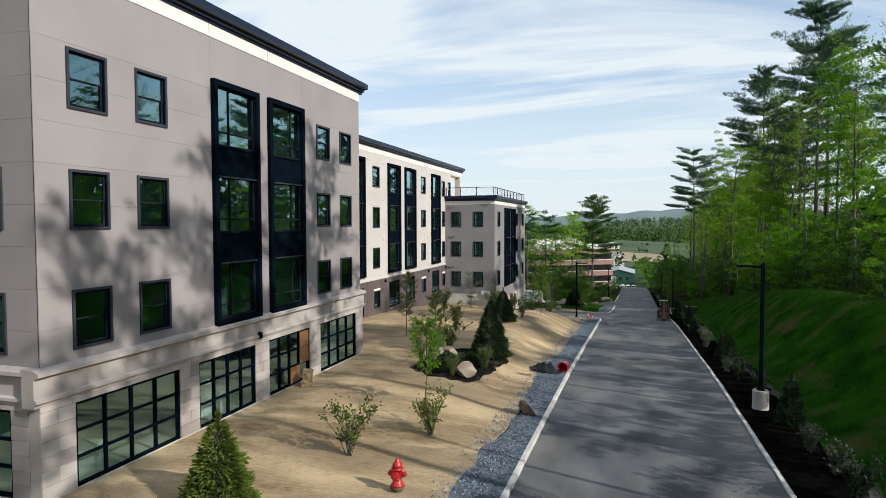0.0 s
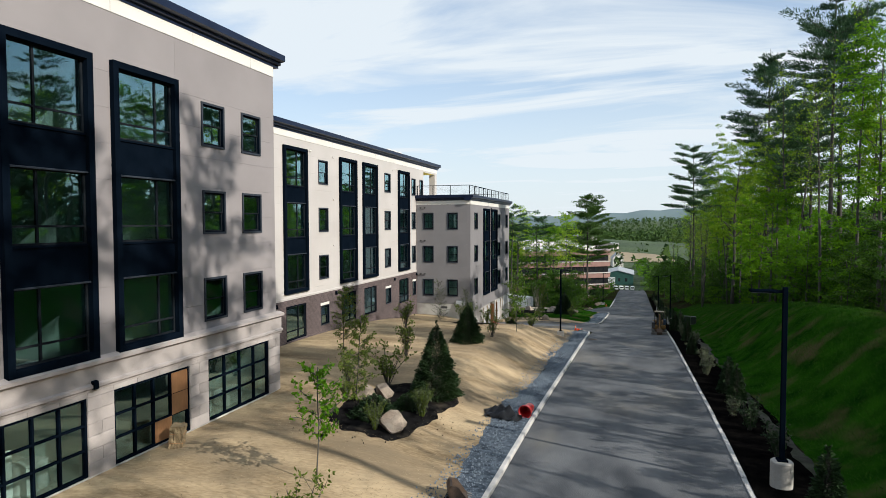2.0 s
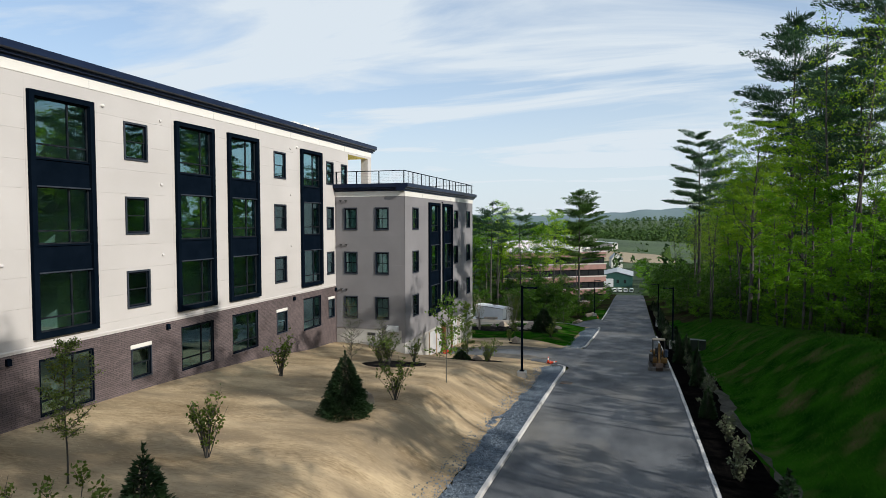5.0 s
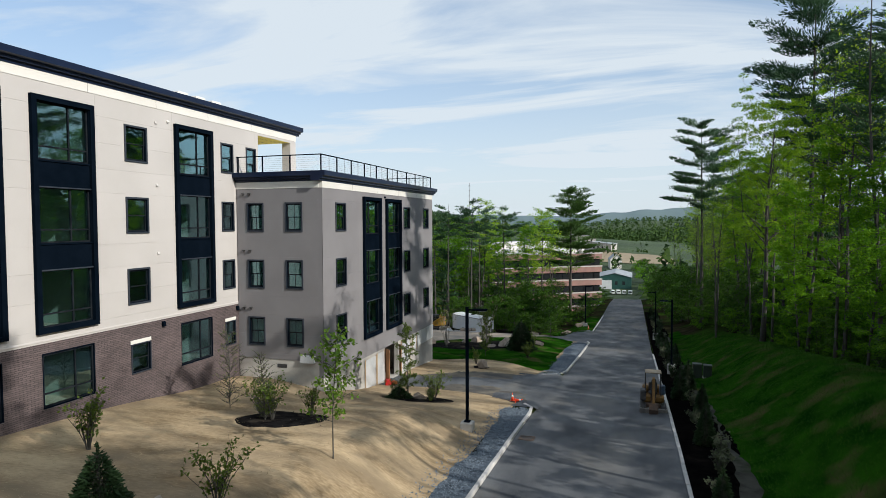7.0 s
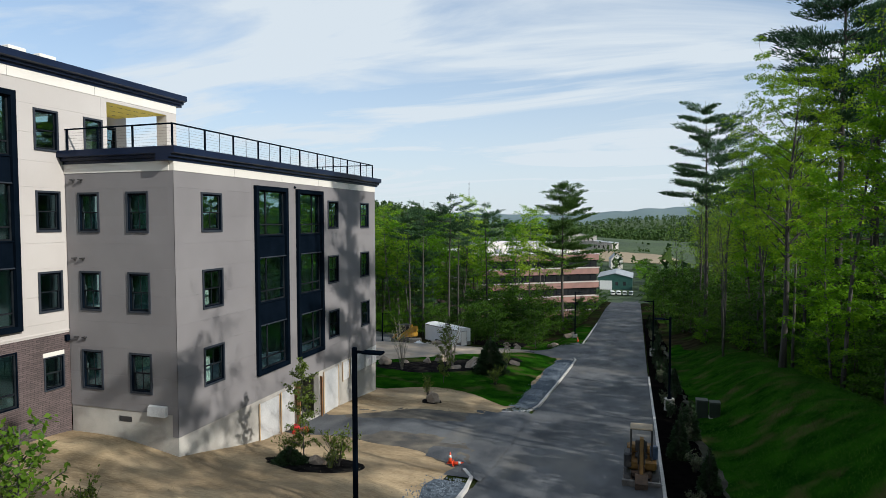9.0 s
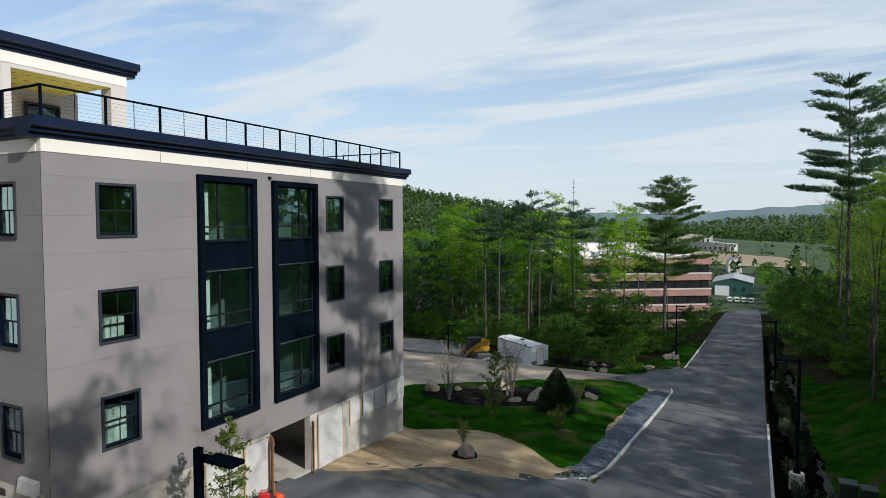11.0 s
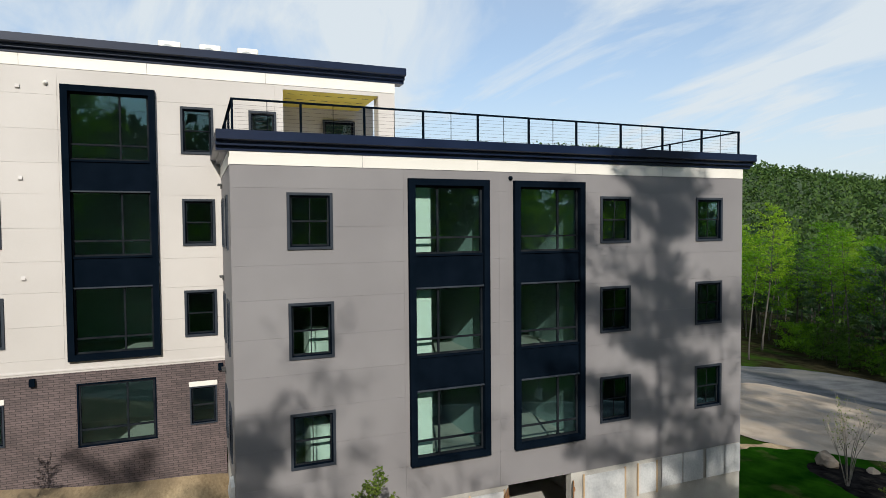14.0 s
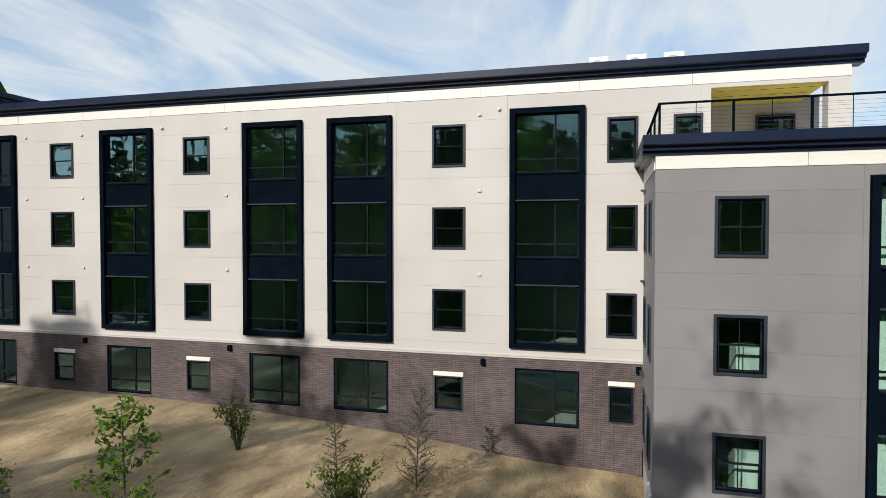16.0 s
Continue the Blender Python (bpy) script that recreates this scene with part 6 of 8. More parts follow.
SAPLING = plant("sapling", broadleaf(91, 3.2, 0.75, 700, 0.13, 0.40, 0.024, 0.04, 16), M_BARK, M_LEAF, "staked-looking thin sapling with bright leaves", "tree", "leaves", group="lawn saplings")
PALESAP = plant("sapling", broadleaf(96, 4.2, 0.95, 800, 0.14, 0.34, 0.026, 0.04, 22), M_BARK, M_YOUNG, "thin sapling with sparse bright leaves", "tree", "leaves", group="lawn saplings")
COLUMN = plant("sapling", broadleaf(92, 3.7, 0.62, 2600, 0.085, 0.16, 0.028, 0.03, 30), M_BARK, M_SHRUB, "narrow upright young tree", "tree", "leaves", group="lawn saplings")
ROUND = plant("sapling", broadleaf(93, 3.9, 0.72, 3600, 0.06, 0.36, 0.03, 0.03, 34), M_BARK, M_SHRUB, "young tree with a rounded loose crown", "tree", "leaves", group="lawn saplings")
TWIGGY = plant("bare_shrub", broadleaf(94, 3.2, 0.7, 700, 0.05, 0.12, 0.022, 0.05, 58), M_BARK, M_SHRUB, "twiggy young tree barely in bud", "tree", "leaves", group="lawn saplings")
M_BIRCH = surface("birch_bark", (0.16, 0.13, 0.11), (0.36, 0.31, 0.27), 5, 40, 0.8, 0.3)
MULTI = plant("multi_stem_birch", bush(95, 2.9, 0.9, 12, 260, 0.07, 0.5), M_BIRCH, M_SHRUB, "pale many-stemmed birch barely in leaf", "tree", "leaves", "stem")
set_plant(FIR, -9.7, 12.6, 20, 1.0)
for k, x, y, s in ((0, -8.03, 16.4, 1.0), (1, -6.3, 18.95, 0.92), (1, -9.6, 32.2, 1.08), (2, -10.9, 37.9, 1.1), (2, -11.3, 31.6, 0.95), (0, -7.95, 45.8, 0.95), (0, -11.5, 53.8, 1.0), (2, -10.4, 54.9, 0.8), (1, -8.35, 64.7, 0.95), (2, -14.9, 48.4, 1.1), (0, -12.1, 54.0, 0.9)):
    set_plant(SHRUBS[k], x, y, rng.uniform(0, 360), s)
set_plant(SAPLING, -7.55, 22.0, 70, 1.02)
set_plant(COLUMN, -9.2, 28.0, 10, 1.0)
set_plant(ROUND, -13.3, 35.2, 50, 1.02)
set_plant(PALESAP, -7.24, 50.7, 200, 1.0)
set_plant(COLUMN, -9.9, 64.8, 110, 1.12)
set_plant(TWIGGY, -14.4, 55.1, 0, 1.05)
set_plant(TWIGGY, -11.7, 53.6, 60, 0.85)
set_plant(SPIKY, -6.8, 28.7, 0, 1.1); set_plant(SPIKY, -7.75, 26.5, 90, 1.0); set_plant(SPIKY, -10.3, 29.4, 200, 0.9)
set_plant(SPIKY, -8.4, 64.2, 40, 0.7); set_plant(SPIKY, -10.5, 64.3, 140, 0.6)
set_plant(LOWJ, -10.2, 64.2, 30, 0.8); set_plant(SHRUBS[1], -10.6, 64.9, 100, 0.7); set_plant(LOWJ, -8.4, 27.9, 0, 1.0); set_plant(LOWJ, -7.6, 29.3, 120, 0.7)
set_plant(SPRUCE, -7.1, 31.4, 0, 1.12)
set_plant(SPRUCE_W, -8.85, 43.1, 40, 1.0)
set_plant(SPRUCE_W, -8.0, 90.0, 80, 1.42, "black-green conical spruce on the lawn island", tall=0.86)
set_plant(COLUMN, -10.2, 84.6, 20, 1.12); set_plant(MULTI, -14.9, 88.6, 0, 1.3); set_plant(MULTI, -11.6, 91.6, 80, 1.4); set_plant(MULTI, -12.2, 92.1, 200, 1.2)
for x, y, k, s in ((-6.7, 86.0, 1, 0.8), (-7.4, 93, 2, 0.9), (-9.9, 80.2, 2, 0.7)):
    set_plant(SHRUBS[k], x, y, rng.uniform(0, 360), s)
# beds and boulders
for outline, lab in (([(-9.5, 26.9), (-7.6, 26.0), (-6.7, 26.9), (-6.2, 29.5), (-6.4, 31.9), (-8.0, 32.6), (-9.6, 31.9), (-10.3, 29.6)], "dark mulch bed round the boulders"),
                     ([(-12.9, 53.6), (-11.3, 52.6), (-9.6, 53.9), (-9.9, 55.5), (-12.2, 55.5)], "dark mulch bed under shrubs"),
                     ([(-11.2, 64.6), (-9.6, 63.3), (-7.7, 63.7), (-7.3, 65.2), (-9.2, 66.0)], "dark mulch bed under a narrow tree"),
                     ([(-9.6, 78.1), (-8.9, 77.8), (-8.3, 78.4), (-8.8, 79.3), (-9.7, 79.3)], "dark mulch bed beside the driveway"),
                     ([(-10.8, 84.6), (-10.2, 84.1), (-9.6, 84.6), (-10.2, 85.2)], "small mulch ring round a sapling"),
                     ([(-7.2, 85.9), (-6.7, 85.5), (-6.2, 86.0), (-6.7, 86.5)], "small mulch ring round a shrub")):
    tagged(patch("mulch_bed", outline, M_MULCH2, 0.07, 6, 0.22, 0.032), lab, "mulch", kind="structure")


def boulder(x, y, sx, sy, sz, seed, label, turn=0):
    """A split granite boulder with flat worn facets, half sunk."""
    rg_ = random.Random(seed)
    bm = bmesh.new()
    bmesh.ops.create_icosphere(bm, subdivisions=4, radius=1.0)
    cuts = [(rv(rg_).normalized(), rg_.uniform(0.45, 0.80)) for _ in range(14)]
    for v in bm.verts:
        for n_, d in cuts:
            e = v.co.dot(n_) - d
            if e > 0:
                v.co -= n_ * e
        v.co += v.co.normalized() * (0.07 * noise.noise(v.co * 2.2 + Vector((seed, 0, 0))) + 0.04 * noise.noise(v.co * 6 + Vector((seed, 0, 0))))
        v.co = Vector((v.co.x * sx, v.co.y * sy, v.co.z * sz))
    me = bpy.data.meshes.new("boulder")
    bm.to_mesh(me); bm.free()
    me.materials.append(M_BOULDER)
    ob = new("boulder", me)
    ob.matrix_basis = pose(x, y, gz(x, y) + sz * 0.45, 0, 0, turn)
    return tagged(ob, label, "boulder", "landscape boulders")


boulder(-9.6, 29.7, 0.72, 0.55, 0.58, 1, "pale angular granite boulder in a mulch bed", 30)
boulder(-9.0, 30.5, 0.66, 0.48, 0.38, 2, "flat pale granite boulder in a mulch bed", -20)
boulder(-7.15, 26.9, 0.66, 0.55, 0.5, 3, "split grey-tan boulder beside low shrubs", 60)
boulder(-8.85, 44.8, 0.5, 0.45, 0.5, 4, "pale boulder beside a spruce", 10)
boulder(-9.1, 64.6, 0.5, 0.3, 0.3, 5, "small grey boulder under a narrow tree", 15)
boulder(-9.0, 78.5, 0.62, 0.55, 0.55, 6, "rounded grey boulder by the driveway", 40)
boulder(-17.2, 90.2, 0.7, 0.5, 0.6, 7, "upright grey boulder on a mulch bed", 0)
for k, (x, y, s) in enumerate(((-8.9, 91.3, 1.2), (-9.9, 92.0, 1.05), (-13.3, 93.9, 0.9), (-14.2, 92.6, 0.6), (-11.0, 90.6, 0.5), (-15.8, 91.7, 0.45), (-7.1, 95.4, 0.6), (-6.4, 117.7, 0.7), (-5.4, 122.5, 0.75), (-7.2, 118.6, 0.7), (-10.2, 113.2, 0.6), (-11.3, 112.9, 0.5), (-4.9, 124, 0.6), (-12.4, 118.2, 0.75), (-11.4, 118.9, 0.5), (-13.2, 118.5, 0.35))):
    boulder(x, y, s, s * 0.75, s * 0.62, 20 + k, "pale landscape boulder set among the planting", 50 * k)

# planting beside the road below the bank
ARBOR = plant("evergreen_shrub", conifer_shrub(75, 1.55, 0.42, 1900, 0.16), M_PINEBARK, M_SPRUCE, "narrow dark evergreen shrub in mulch", "shrub", "needles", "stem", "roadside shrubs")
PALE = plant("pale_shrub", bush(88, 0.85, 0.45, 16, 420, 0.10, 0.1), M_BARK, M_BLOOM, "low shrub with pale variegated leaves", "shrub", "leaves", "stem", "roadside shrubs")
DARK = plant("dark_shrub", bush(89, 1.2, 0.6, 20, 1000, 0.10, 0.1), M_BARK, M_SPRUCE, "dark rounded shrub in mulch", "shrub", "leaves", "stem", "roadside shrubs")
rs = random.Random(19)
for x, y, k in ((5.5, 24.6, ARBOR), (5.35, 21.4, PALE), (5.5, 19.4, PALE), (5.3, 29.3, DARK), (5.0, 32.5, DARK), (4.75, 34.6, PALE), (5.4, 38.2, ARBOR), (5.2, 39.6, ARBOR), (5.5, 41.2, ARBOR), (4.8, 44.5, PALE), (5.1, 46.6, PALE), (5.4, 17.3, DARK), (5.3, 15.3, PALE)):
    set_plant(k, x, y, rs.uniform(0, 360), rs.uniform(0.9, 1.15))
for i in range(44):
    y = 49 + i * 2.1 + rs.uniform(-0.6, 0.6)
    if abs(y - 83.5) < 1.2: continue
    set_plant(rs.choice((ARBOR, PALE, DARK, PALE, DARK, ARBOR)), 5.1 + rs.uniform(-0.45, 0.5), y, rs.uniform(0, 360), rs.uniform(0.8, 1.2))


# ---------- street lamps ----------
def street_lamp(x, y, height, base_h, head_turn, label="black square lamp post on a round concrete base", round_base=True):
    t = thing("street_lamp", label, "street lamp", pose(x, y, gz(x, y) - 0.05), "street lamps")
    if round_base:
        part("base", Build().lathe([(0.30, 0), (0.30, base_h - 0.03), (0.27, base_h)], 48), M_CONCRETE, t, "pale concrete base", smooth=False)
    else:
        part("base", Build().cbox(-0.28, 0.28, -0.28, 0.28, 0, base_h, 0.03), M_CONCRETE, t, "pale concrete base")
    part("base_plate", Build().cbox(-0.14, 0.14, -0.14, 0.14, base_h, base_h + 0.05, 0.01), M_BLACK, t)
    part("pole", Build().cbox(-0.065, 0.065, -0.065, 0.065, base_h + 0.05, height, 0.012), M_BLACK, t)
    r = pose(0, 0, 0, 0, 0, head_turn)
    part("arm", Build().box(0.065, 0.30, -0.03, 0.03, height - 0.17, height - 0.09), M_BLACK, t, m=r)
    head = part("lamp_head", Build().cbox(0.28, 0.92, -0.16, 0.16, height - 0.16, height - 0.08, 0.02), M_BLACK, t, "flat lamp head", m=r)
    part("lens", Build().box(0.36, 0.88, -0.12, 0.12, height - 0.172, height - 0.161), M_LED, head)


street_lamp(4.87, 26.6, 5.85, 0.85, 180)
street_lamp(4.9, 82.8, 5.85, 0.85, 180)
street_lamp(4.6, 109.5, 5.85, 0.85, 180)
street_lamp(4.9, -28, 5.85, 0.85, 180)
street_lamp(-5.1, 59.6, 5.7, 0.45, 0, "black square lamp post on a low concrete block", False)
street_lamp(-4.4, 121.5, 5.85, 0.5, 0, "black square lamp post on a low concrete block", False)
street_lamp(-25.6, 109.6, 3.5, 0.12, 0, "short black lamp post at the edge of the court", False)


# ---------- small things on the site ----------
hyd = thing("fire_hydrant", "red cast-iron fire hydrant with side outlets and chains", "fire hydrant", pose(-5.75, 14.55, gz(-5.75, 14.55) - 0.02) @ Matrix.Diagonal((1.1, 1.1, 1.1, 1)))
part("flange", Build().lathe([(0.12, 0), (0.12, 0.12), (0.17, 0.12), (0.17, 0.17), (0.11, 0.18)], 18), M_RUST, hyd, "dark lower flange")
part("barrel", Build().lathe([(0.11, 0.17), (0.15, 0.18), (0.15, 0.22), (0.115, 0.23), (0.11, 0.55), (0.14, 0.56), (0.14, 0.60), (0.12, 0.61)], 18), M_RED, hyd, smooth=True)
part("bonnet", Build().lathe([(0.12, 0.61), (0.115, 0.68), (0.08, 0.74), (0.04, 0.77), (0.04, 0.82), (0.015, 0.83)], 18), M_RED, hyd, smooth=True)
for a, r in ((0, 0.055), (180, 0.055), (-90, 0.075)):
    part("outlet", Build().lathe([(r, 0.08), (r, 0.16), (r + 0.015, 0.16), (r + 0.015, 0.20), (0.03, 0.21), (0.025, 0.24)], 12), M_RED, hyd, m=pose(0, 0, 0.46, 0, 90, a))
part("chain", Build().tube([(0.16, -0.02, 0.45), (0.13, -0.10, 0.34), (0.04, -0.16, 0.40)], 0.008, 5), M_STEEL, hyd)

tub = thing("red_barrel", "red plastic barrel lying with its open mouth outward", "barrel", pose(-3.32, 31.6, gz(-3.3, 31.6) + 0.29) @ Matrix.Diagonal((0.88, 0.88, 0.88, 1)))
part("shell", Build().lathe([(0.20, -0.5), (0.22, -0.46), (0.24, -0.1), (0.25, 0.0), (0.29, 0.25), (0.31, 0.27), (0.31, 0.31), (0.28, 0.31), (0.26, 0.2), (0.22, 0.0), (0.20, -0.40), (0.02, -0.42)], 24), M_RED, tub, m=pose(0, 0, 0, 90, 0, -8), smooth=True)
tarp_b = Build()
for j in range(9):
    for k in range(13):
        u, v = k / 12, j / 8
        x, y = -5.0 + 1.5 * u + 0.1 * math.sin(v * 5), 30.7 + 1.1 * v + 0.12 * math.sin(u * 6)
        h = 0.50 * math.sin(math.pi * u) * math.sin(math.pi * v) * (0.6 + 1.2 * noise.noise((u * 5, v * 5, 2))) + 0.16 * abs(noise.noise((u * 9, v * 9, 4)))
        tarp_b.v.append((x, y, gz(x, y) + 0.06 + max(0, h)))
for j in range(8):
    for k in range(12):
        i = j * 13 + k
        tarp_b.f.append((i, i + 1, i + 14, i + 13))
tagged(part("black_tarp", tarp_b, M_TARP, smooth=True), "crumpled black plastic sheet on the gravel", "plastic sheet")

bk = thing("excavator_bucket", "dark steel digger bucket with teeth on gravel", "digger bucket", pose(-3.75, 22.9, gz(-3.75, 22.9) + 0.04, 0, 0, 200))
prof = [(-0.28, 0.0), (0.05, -0.02), (0.24, 0.10), (0.30, 0.30), (0.22, 0.46), (0.16, 0.46), (0.24, 0.30), (0.19, 0.13), (0.04, 0.03), (-0.28, 0.04)]
part("shell", Build().prism(prof, -0.3, 0.3, "y"), M_RUST, bk)
for s in (-0.3, 0.28):
    part("cheek", Build().prism([(-0.28, 0.0), (0.05, -0.02), (0.24, 0.10), (0.30, 0.30), (0.22, 0.46), (0.0, 0.40)], s, s + 0.02, "y"), M_RUST, bk)
for k in range(4):
    part("tooth", Build().prism([(-0.40, 0.0), (-0.26, 0.0), (-0.26, 0.05)], -0.28 + k * 0.165, -0.21 + k * 0.165, "y"), M_STEEL, bk)

bale = thing("straw_bale", "upright brown straw bale by the boarded doorway", "straw bale", pose(-13.5, 23.5, gz(-13.5, 23.5) - 0.02, 0, 6, 25) @ Matrix.Diagonal((0.9, 0.9, 0.85, 1)))
bb = bmesh.new()
bmesh.ops.create_cube(bb, size=1.0)
bmesh.ops.subdivide_edges(bb, edges=bb.edges[:], cuts=7, use_grid_fill=True)
for v in bb.verts:
    n_ = noise.noise(v.co * 6)
    v.co = Vector((v.co.x * 0.46 * (1 + 0.28 * n_), v.co.y * 0.5 * (1 + 0.28 * n_), v.co.z * 0.92 + 0.46 + 0.03 * n_))
me = bpy.data.meshes.new("straw"); bb.to_mesh(me); bb.free(); me.materials.append(M_STRAW)
part("straw", me, M_STRAW, bale)
for z in (0.28, 0.62):
    part("twine", Build().box(-0.245, 0.245, -0.262, 0.262, z, z + 0.012), M_PLYWOOD, bale)

cones = [(-4.55, 67.6, 0), (-4.35, 67.35, 78)]


def traffic_cone(x, y, tip, turn=0):
    c = thing("traffic_cone", "orange traffic cone" + (" knocked over on its side" if tip else " standing upright with a white collar"), "traffic cone", pose(x, y, gz(x, y) + (0.13 if tip else 0.06), 0, tip, turn) @ Matrix.Diagonal((0.66, 0.66, 0.66, 1)), "traffic cones")
    part("foot", Build().cbox(-0.19, 0.19, -0.19, 0.19, 0, 0.04, 0.012), M_ORANGE, c)
    part("body", Build().lathe([(0.14, 0.04), (0.10, 0.30), (0.03, 0.70), (0.02, 0.71)], 16), M_ORANGE, c, smooth=True)
    part("collar", Build().lathe([(0.098, 0.36), (0.066, 0.52), (0.06, 0.52)], 16), M_WHITE, c, "white reflective collar", smooth=True)


for x, y, tip in cones:
    traffic_cone(x, y, tip)
traffic_cone(-3.7, 117.6, 0)

grate = thing("drain_grate", "black iron storm-drain grate set in the road", "drain", pose(-2.45, 60.0, float(road_z(60.0)) + 0.008, -3.5, 0, 0))
part("frame", Build().box(-0.34, 0.34, -0.34, -0.28, 0, 0.02).box(-0.34, 0.34, 0.28, 0.34, 0, 0.02).box(-0.34, -0.28, -0.28, 0.28, 0, 0.02).box(0.28, 0.34, -0.28, 0.28, 0, 0.02), M_RUST, grate)
for k in range(6):
    part("bar", Build().box(-0.26 + k * 0.095, -0.22 + k * 0.095, -0.28, 0.28, 0.0, 0.018), M_RUST, grate)


def utility_box(x, y, w, h, label):
    t = thing("utility_box", label, "utility box", pose(x, y, gz(x, y) - 0.02), "utility boxes")
    part("cabinet", Build().cbox(-w / 2, w / 2, -0.3, 0.3, 0.05, h, 0.03), M_SPRUCE_BOX, t)
    part("lid", Build().cbox(-w / 2 - 0.02, w / 2 + 0.02, -0.32, 0.32, h, h + 0.05, 0.015), M_SPRUCE_BOX, t)
    part("plinth", Build().box(-w / 2 - 0.03, w / 2 + 0.03, -0.33, 0.33, -0.1, 0.05), M_CONCRETE, t)


M_SPRUCE_BOX = surface("dark_green_box", (0.012, 0.02, 0.015), (0.02, 0.03, 0.022), 2, 40, 0.5, 0.05)
utility_box(6.6, 81.3, 0.62, 1.1, "dark utility box in the grass bank")
utility_box(7.25, 80.9, 0.55, 0.9, "smaller dark utility box in the grass bank")


# ---------- machines ----------
M_BLUETANK = surface("dull_blue_plastic", (0.03, 0.055, 0.10), (0.05, 0.08, 0.14), 3, 30, 0.5, 0.05)
M_CANOPY = surface("bleached_canopy_paint", (0.20, 0.155, 0.10), (0.31, 0.25, 0.17), 3, 30, 0.6, 0.1)
def tracks(parent, length, height, width, gauge, x0=0.0):
    for s in (-1, 1):
        y0 = s * gauge / 2 - width / 2
        n_ = 22
        prof_ = []
        for k in range(n_):
            a = 2 * math.pi * k / n_
            c, d = math.cos(a), math.sin(a)
            prof_.append((x0 + (length / 2 - height / 2) * (1 if c > 0 else -1) + c * height / 2 * 1.0, height / 2 + d * height / 2))
        tr = part("track", Build().prism(prof_, y0, y0 + width, "y"), M_RUBBER, parent, "black rubber track")
        for k in range(4):
            part("roller", Build().lathe([(height * 0.2, -0.03), (height * 0.2, 0.03), (0.03, 0.03)], 12), M_STEEL, tr, m=pose(x0 + (k - 1.5) * length * 0.24, s * (gauge / 2 + width / 2), height * 0.45, 90, 0, 0))


ex = thing("mini_excavator", "yellow mini excavator with a canopy, parked at the kerb", "excavator", pose(3.15, 68.6, float(road_z(68.6)) + 0.0, 0, 0, -90) @ Matrix.Diagonal((0.93, 0.93, 0.93, 1)))
tracks(ex, 1.8, 0.45, 0.28, 1.15)
part("frame", Build().cbox(-0.5, 0.5, -0.42, 0.42, 0.28, 0.5, 0.03), M_RUST, ex)
part("house", Build().cbox(-0.95, 0.35, -0.62, 0.62, 0.52, 0.95, 0.08), M_YELLOW_SHADED, ex, "yellow upper body")
part("engine_hood", Build().cbox(-0.95, -0.35, -0.60, 0.60, 0.95, 1.35, 0.10), M_YELLOW_SHADED, ex)
part("side_tank", Build().cbox(-0.3, 0.45, -0.72, -0.40, 0.60, 1.25, 0.07), M_SEAT, ex)
part("seat", Build().cbox(-0.3, 0.15, -0.25, 0.25, 0.97, 1.1, 0.04).cbox(-0.38, -0.25, -0.25, 0.25, 1.1, 1.6, 0.04), M_SEAT, ex, "black operator seat")
for x, y in ((-0.48, -0.43), (-0.48, 0.43), (0.24, -0.43), (0.24, 0.43)):
    part("canopy_post", Build().tube([(x, y, 0.95), (x * 0.95, y, 2.25)], 0.035, 6), M_SEAT, ex)
part("canopy", Build().cbox(-0.5, 0.3, -0.46, 0.46, 2.25, 2.32, 0.03), M_CANOPY, ex, "sun-bleached tan canopy roof")
part("swing_post", Build().cbox(0.35, 0.65, -0.14, 0.14, 0.5, 0.95, 0.04), M_RUST, ex)
part("boom", Build().prism([(0.5, 0.75), (0.65, 0.72), (1.15, 1.75), (1.05, 2.1), (0.9, 2.15), (0.95, 1.8)], -0.08, 0.08, "y"), M_YELLOW_SHADED, ex, "yellow boom")
part("dipper", Build().prism([(0.95, 2.2), (1.12, 2.15), (1.42, 0.75), (1.32, 0.7)], -0.07, 0.07, "y"), M_YELLOW_SHADED, ex, "yellow dipper arm")
for s in (-0.12, 0.12):
    part("ram", Build().tube([(0.72, s, 0.95), (1.12, s, 1.6)], 0.04, 8), M_SEAT, ex)
part("hose", Build().tube([(0.45, 0.1, 1.0), (0.8, 0.13, 1.75), (1.05, 0.1, 2.1), (1.25, 0.1, 1.4)], 0.022, 6), M_RUBBER, ex)
part("hose", Build().tube([(0.45, -0.1, 1.0), (0.84, -0.13, 1.7), (1.1, -0.1, 2.05), (1.28, -0.1, 1.3)], 0.022, 6), M_RUBBER, ex)
part("blue_tank", Build().lathe([(0.14, 0), (0.17, 0.04), (0.17, 0.5), (0.13, 0.56)], 16), M_BLUETANK, ex, "blue drum beside the seat", m=pose(-0.05, 0.52, 0.96))
part("bucket", Build().prism([(1.25, 0.75), (1.45, 0.78), (1.62, 0.45), (1.50, 0.12), (1.20, 0.06), (1.10, 0.10), (1.40, 0.2), (1.48, 0.45), (1.36, 0.66)], -0.25, 0.25, "y"), M_RUST, ex, "dark steel bucket")
blade = part("dozer_blade", Build().cbox(1.02, 1.12, -0.78, 0.78, 0.05, 0.38, 0.02), M_STEEL, ex, "steel dozer blade")
for s in (-0.4, 0.4):
    part("blade_arm", Build().box(0.3, 1.02, s - 0.05, s + 0.05, 0.18, 0.28), M_RUST, ex)

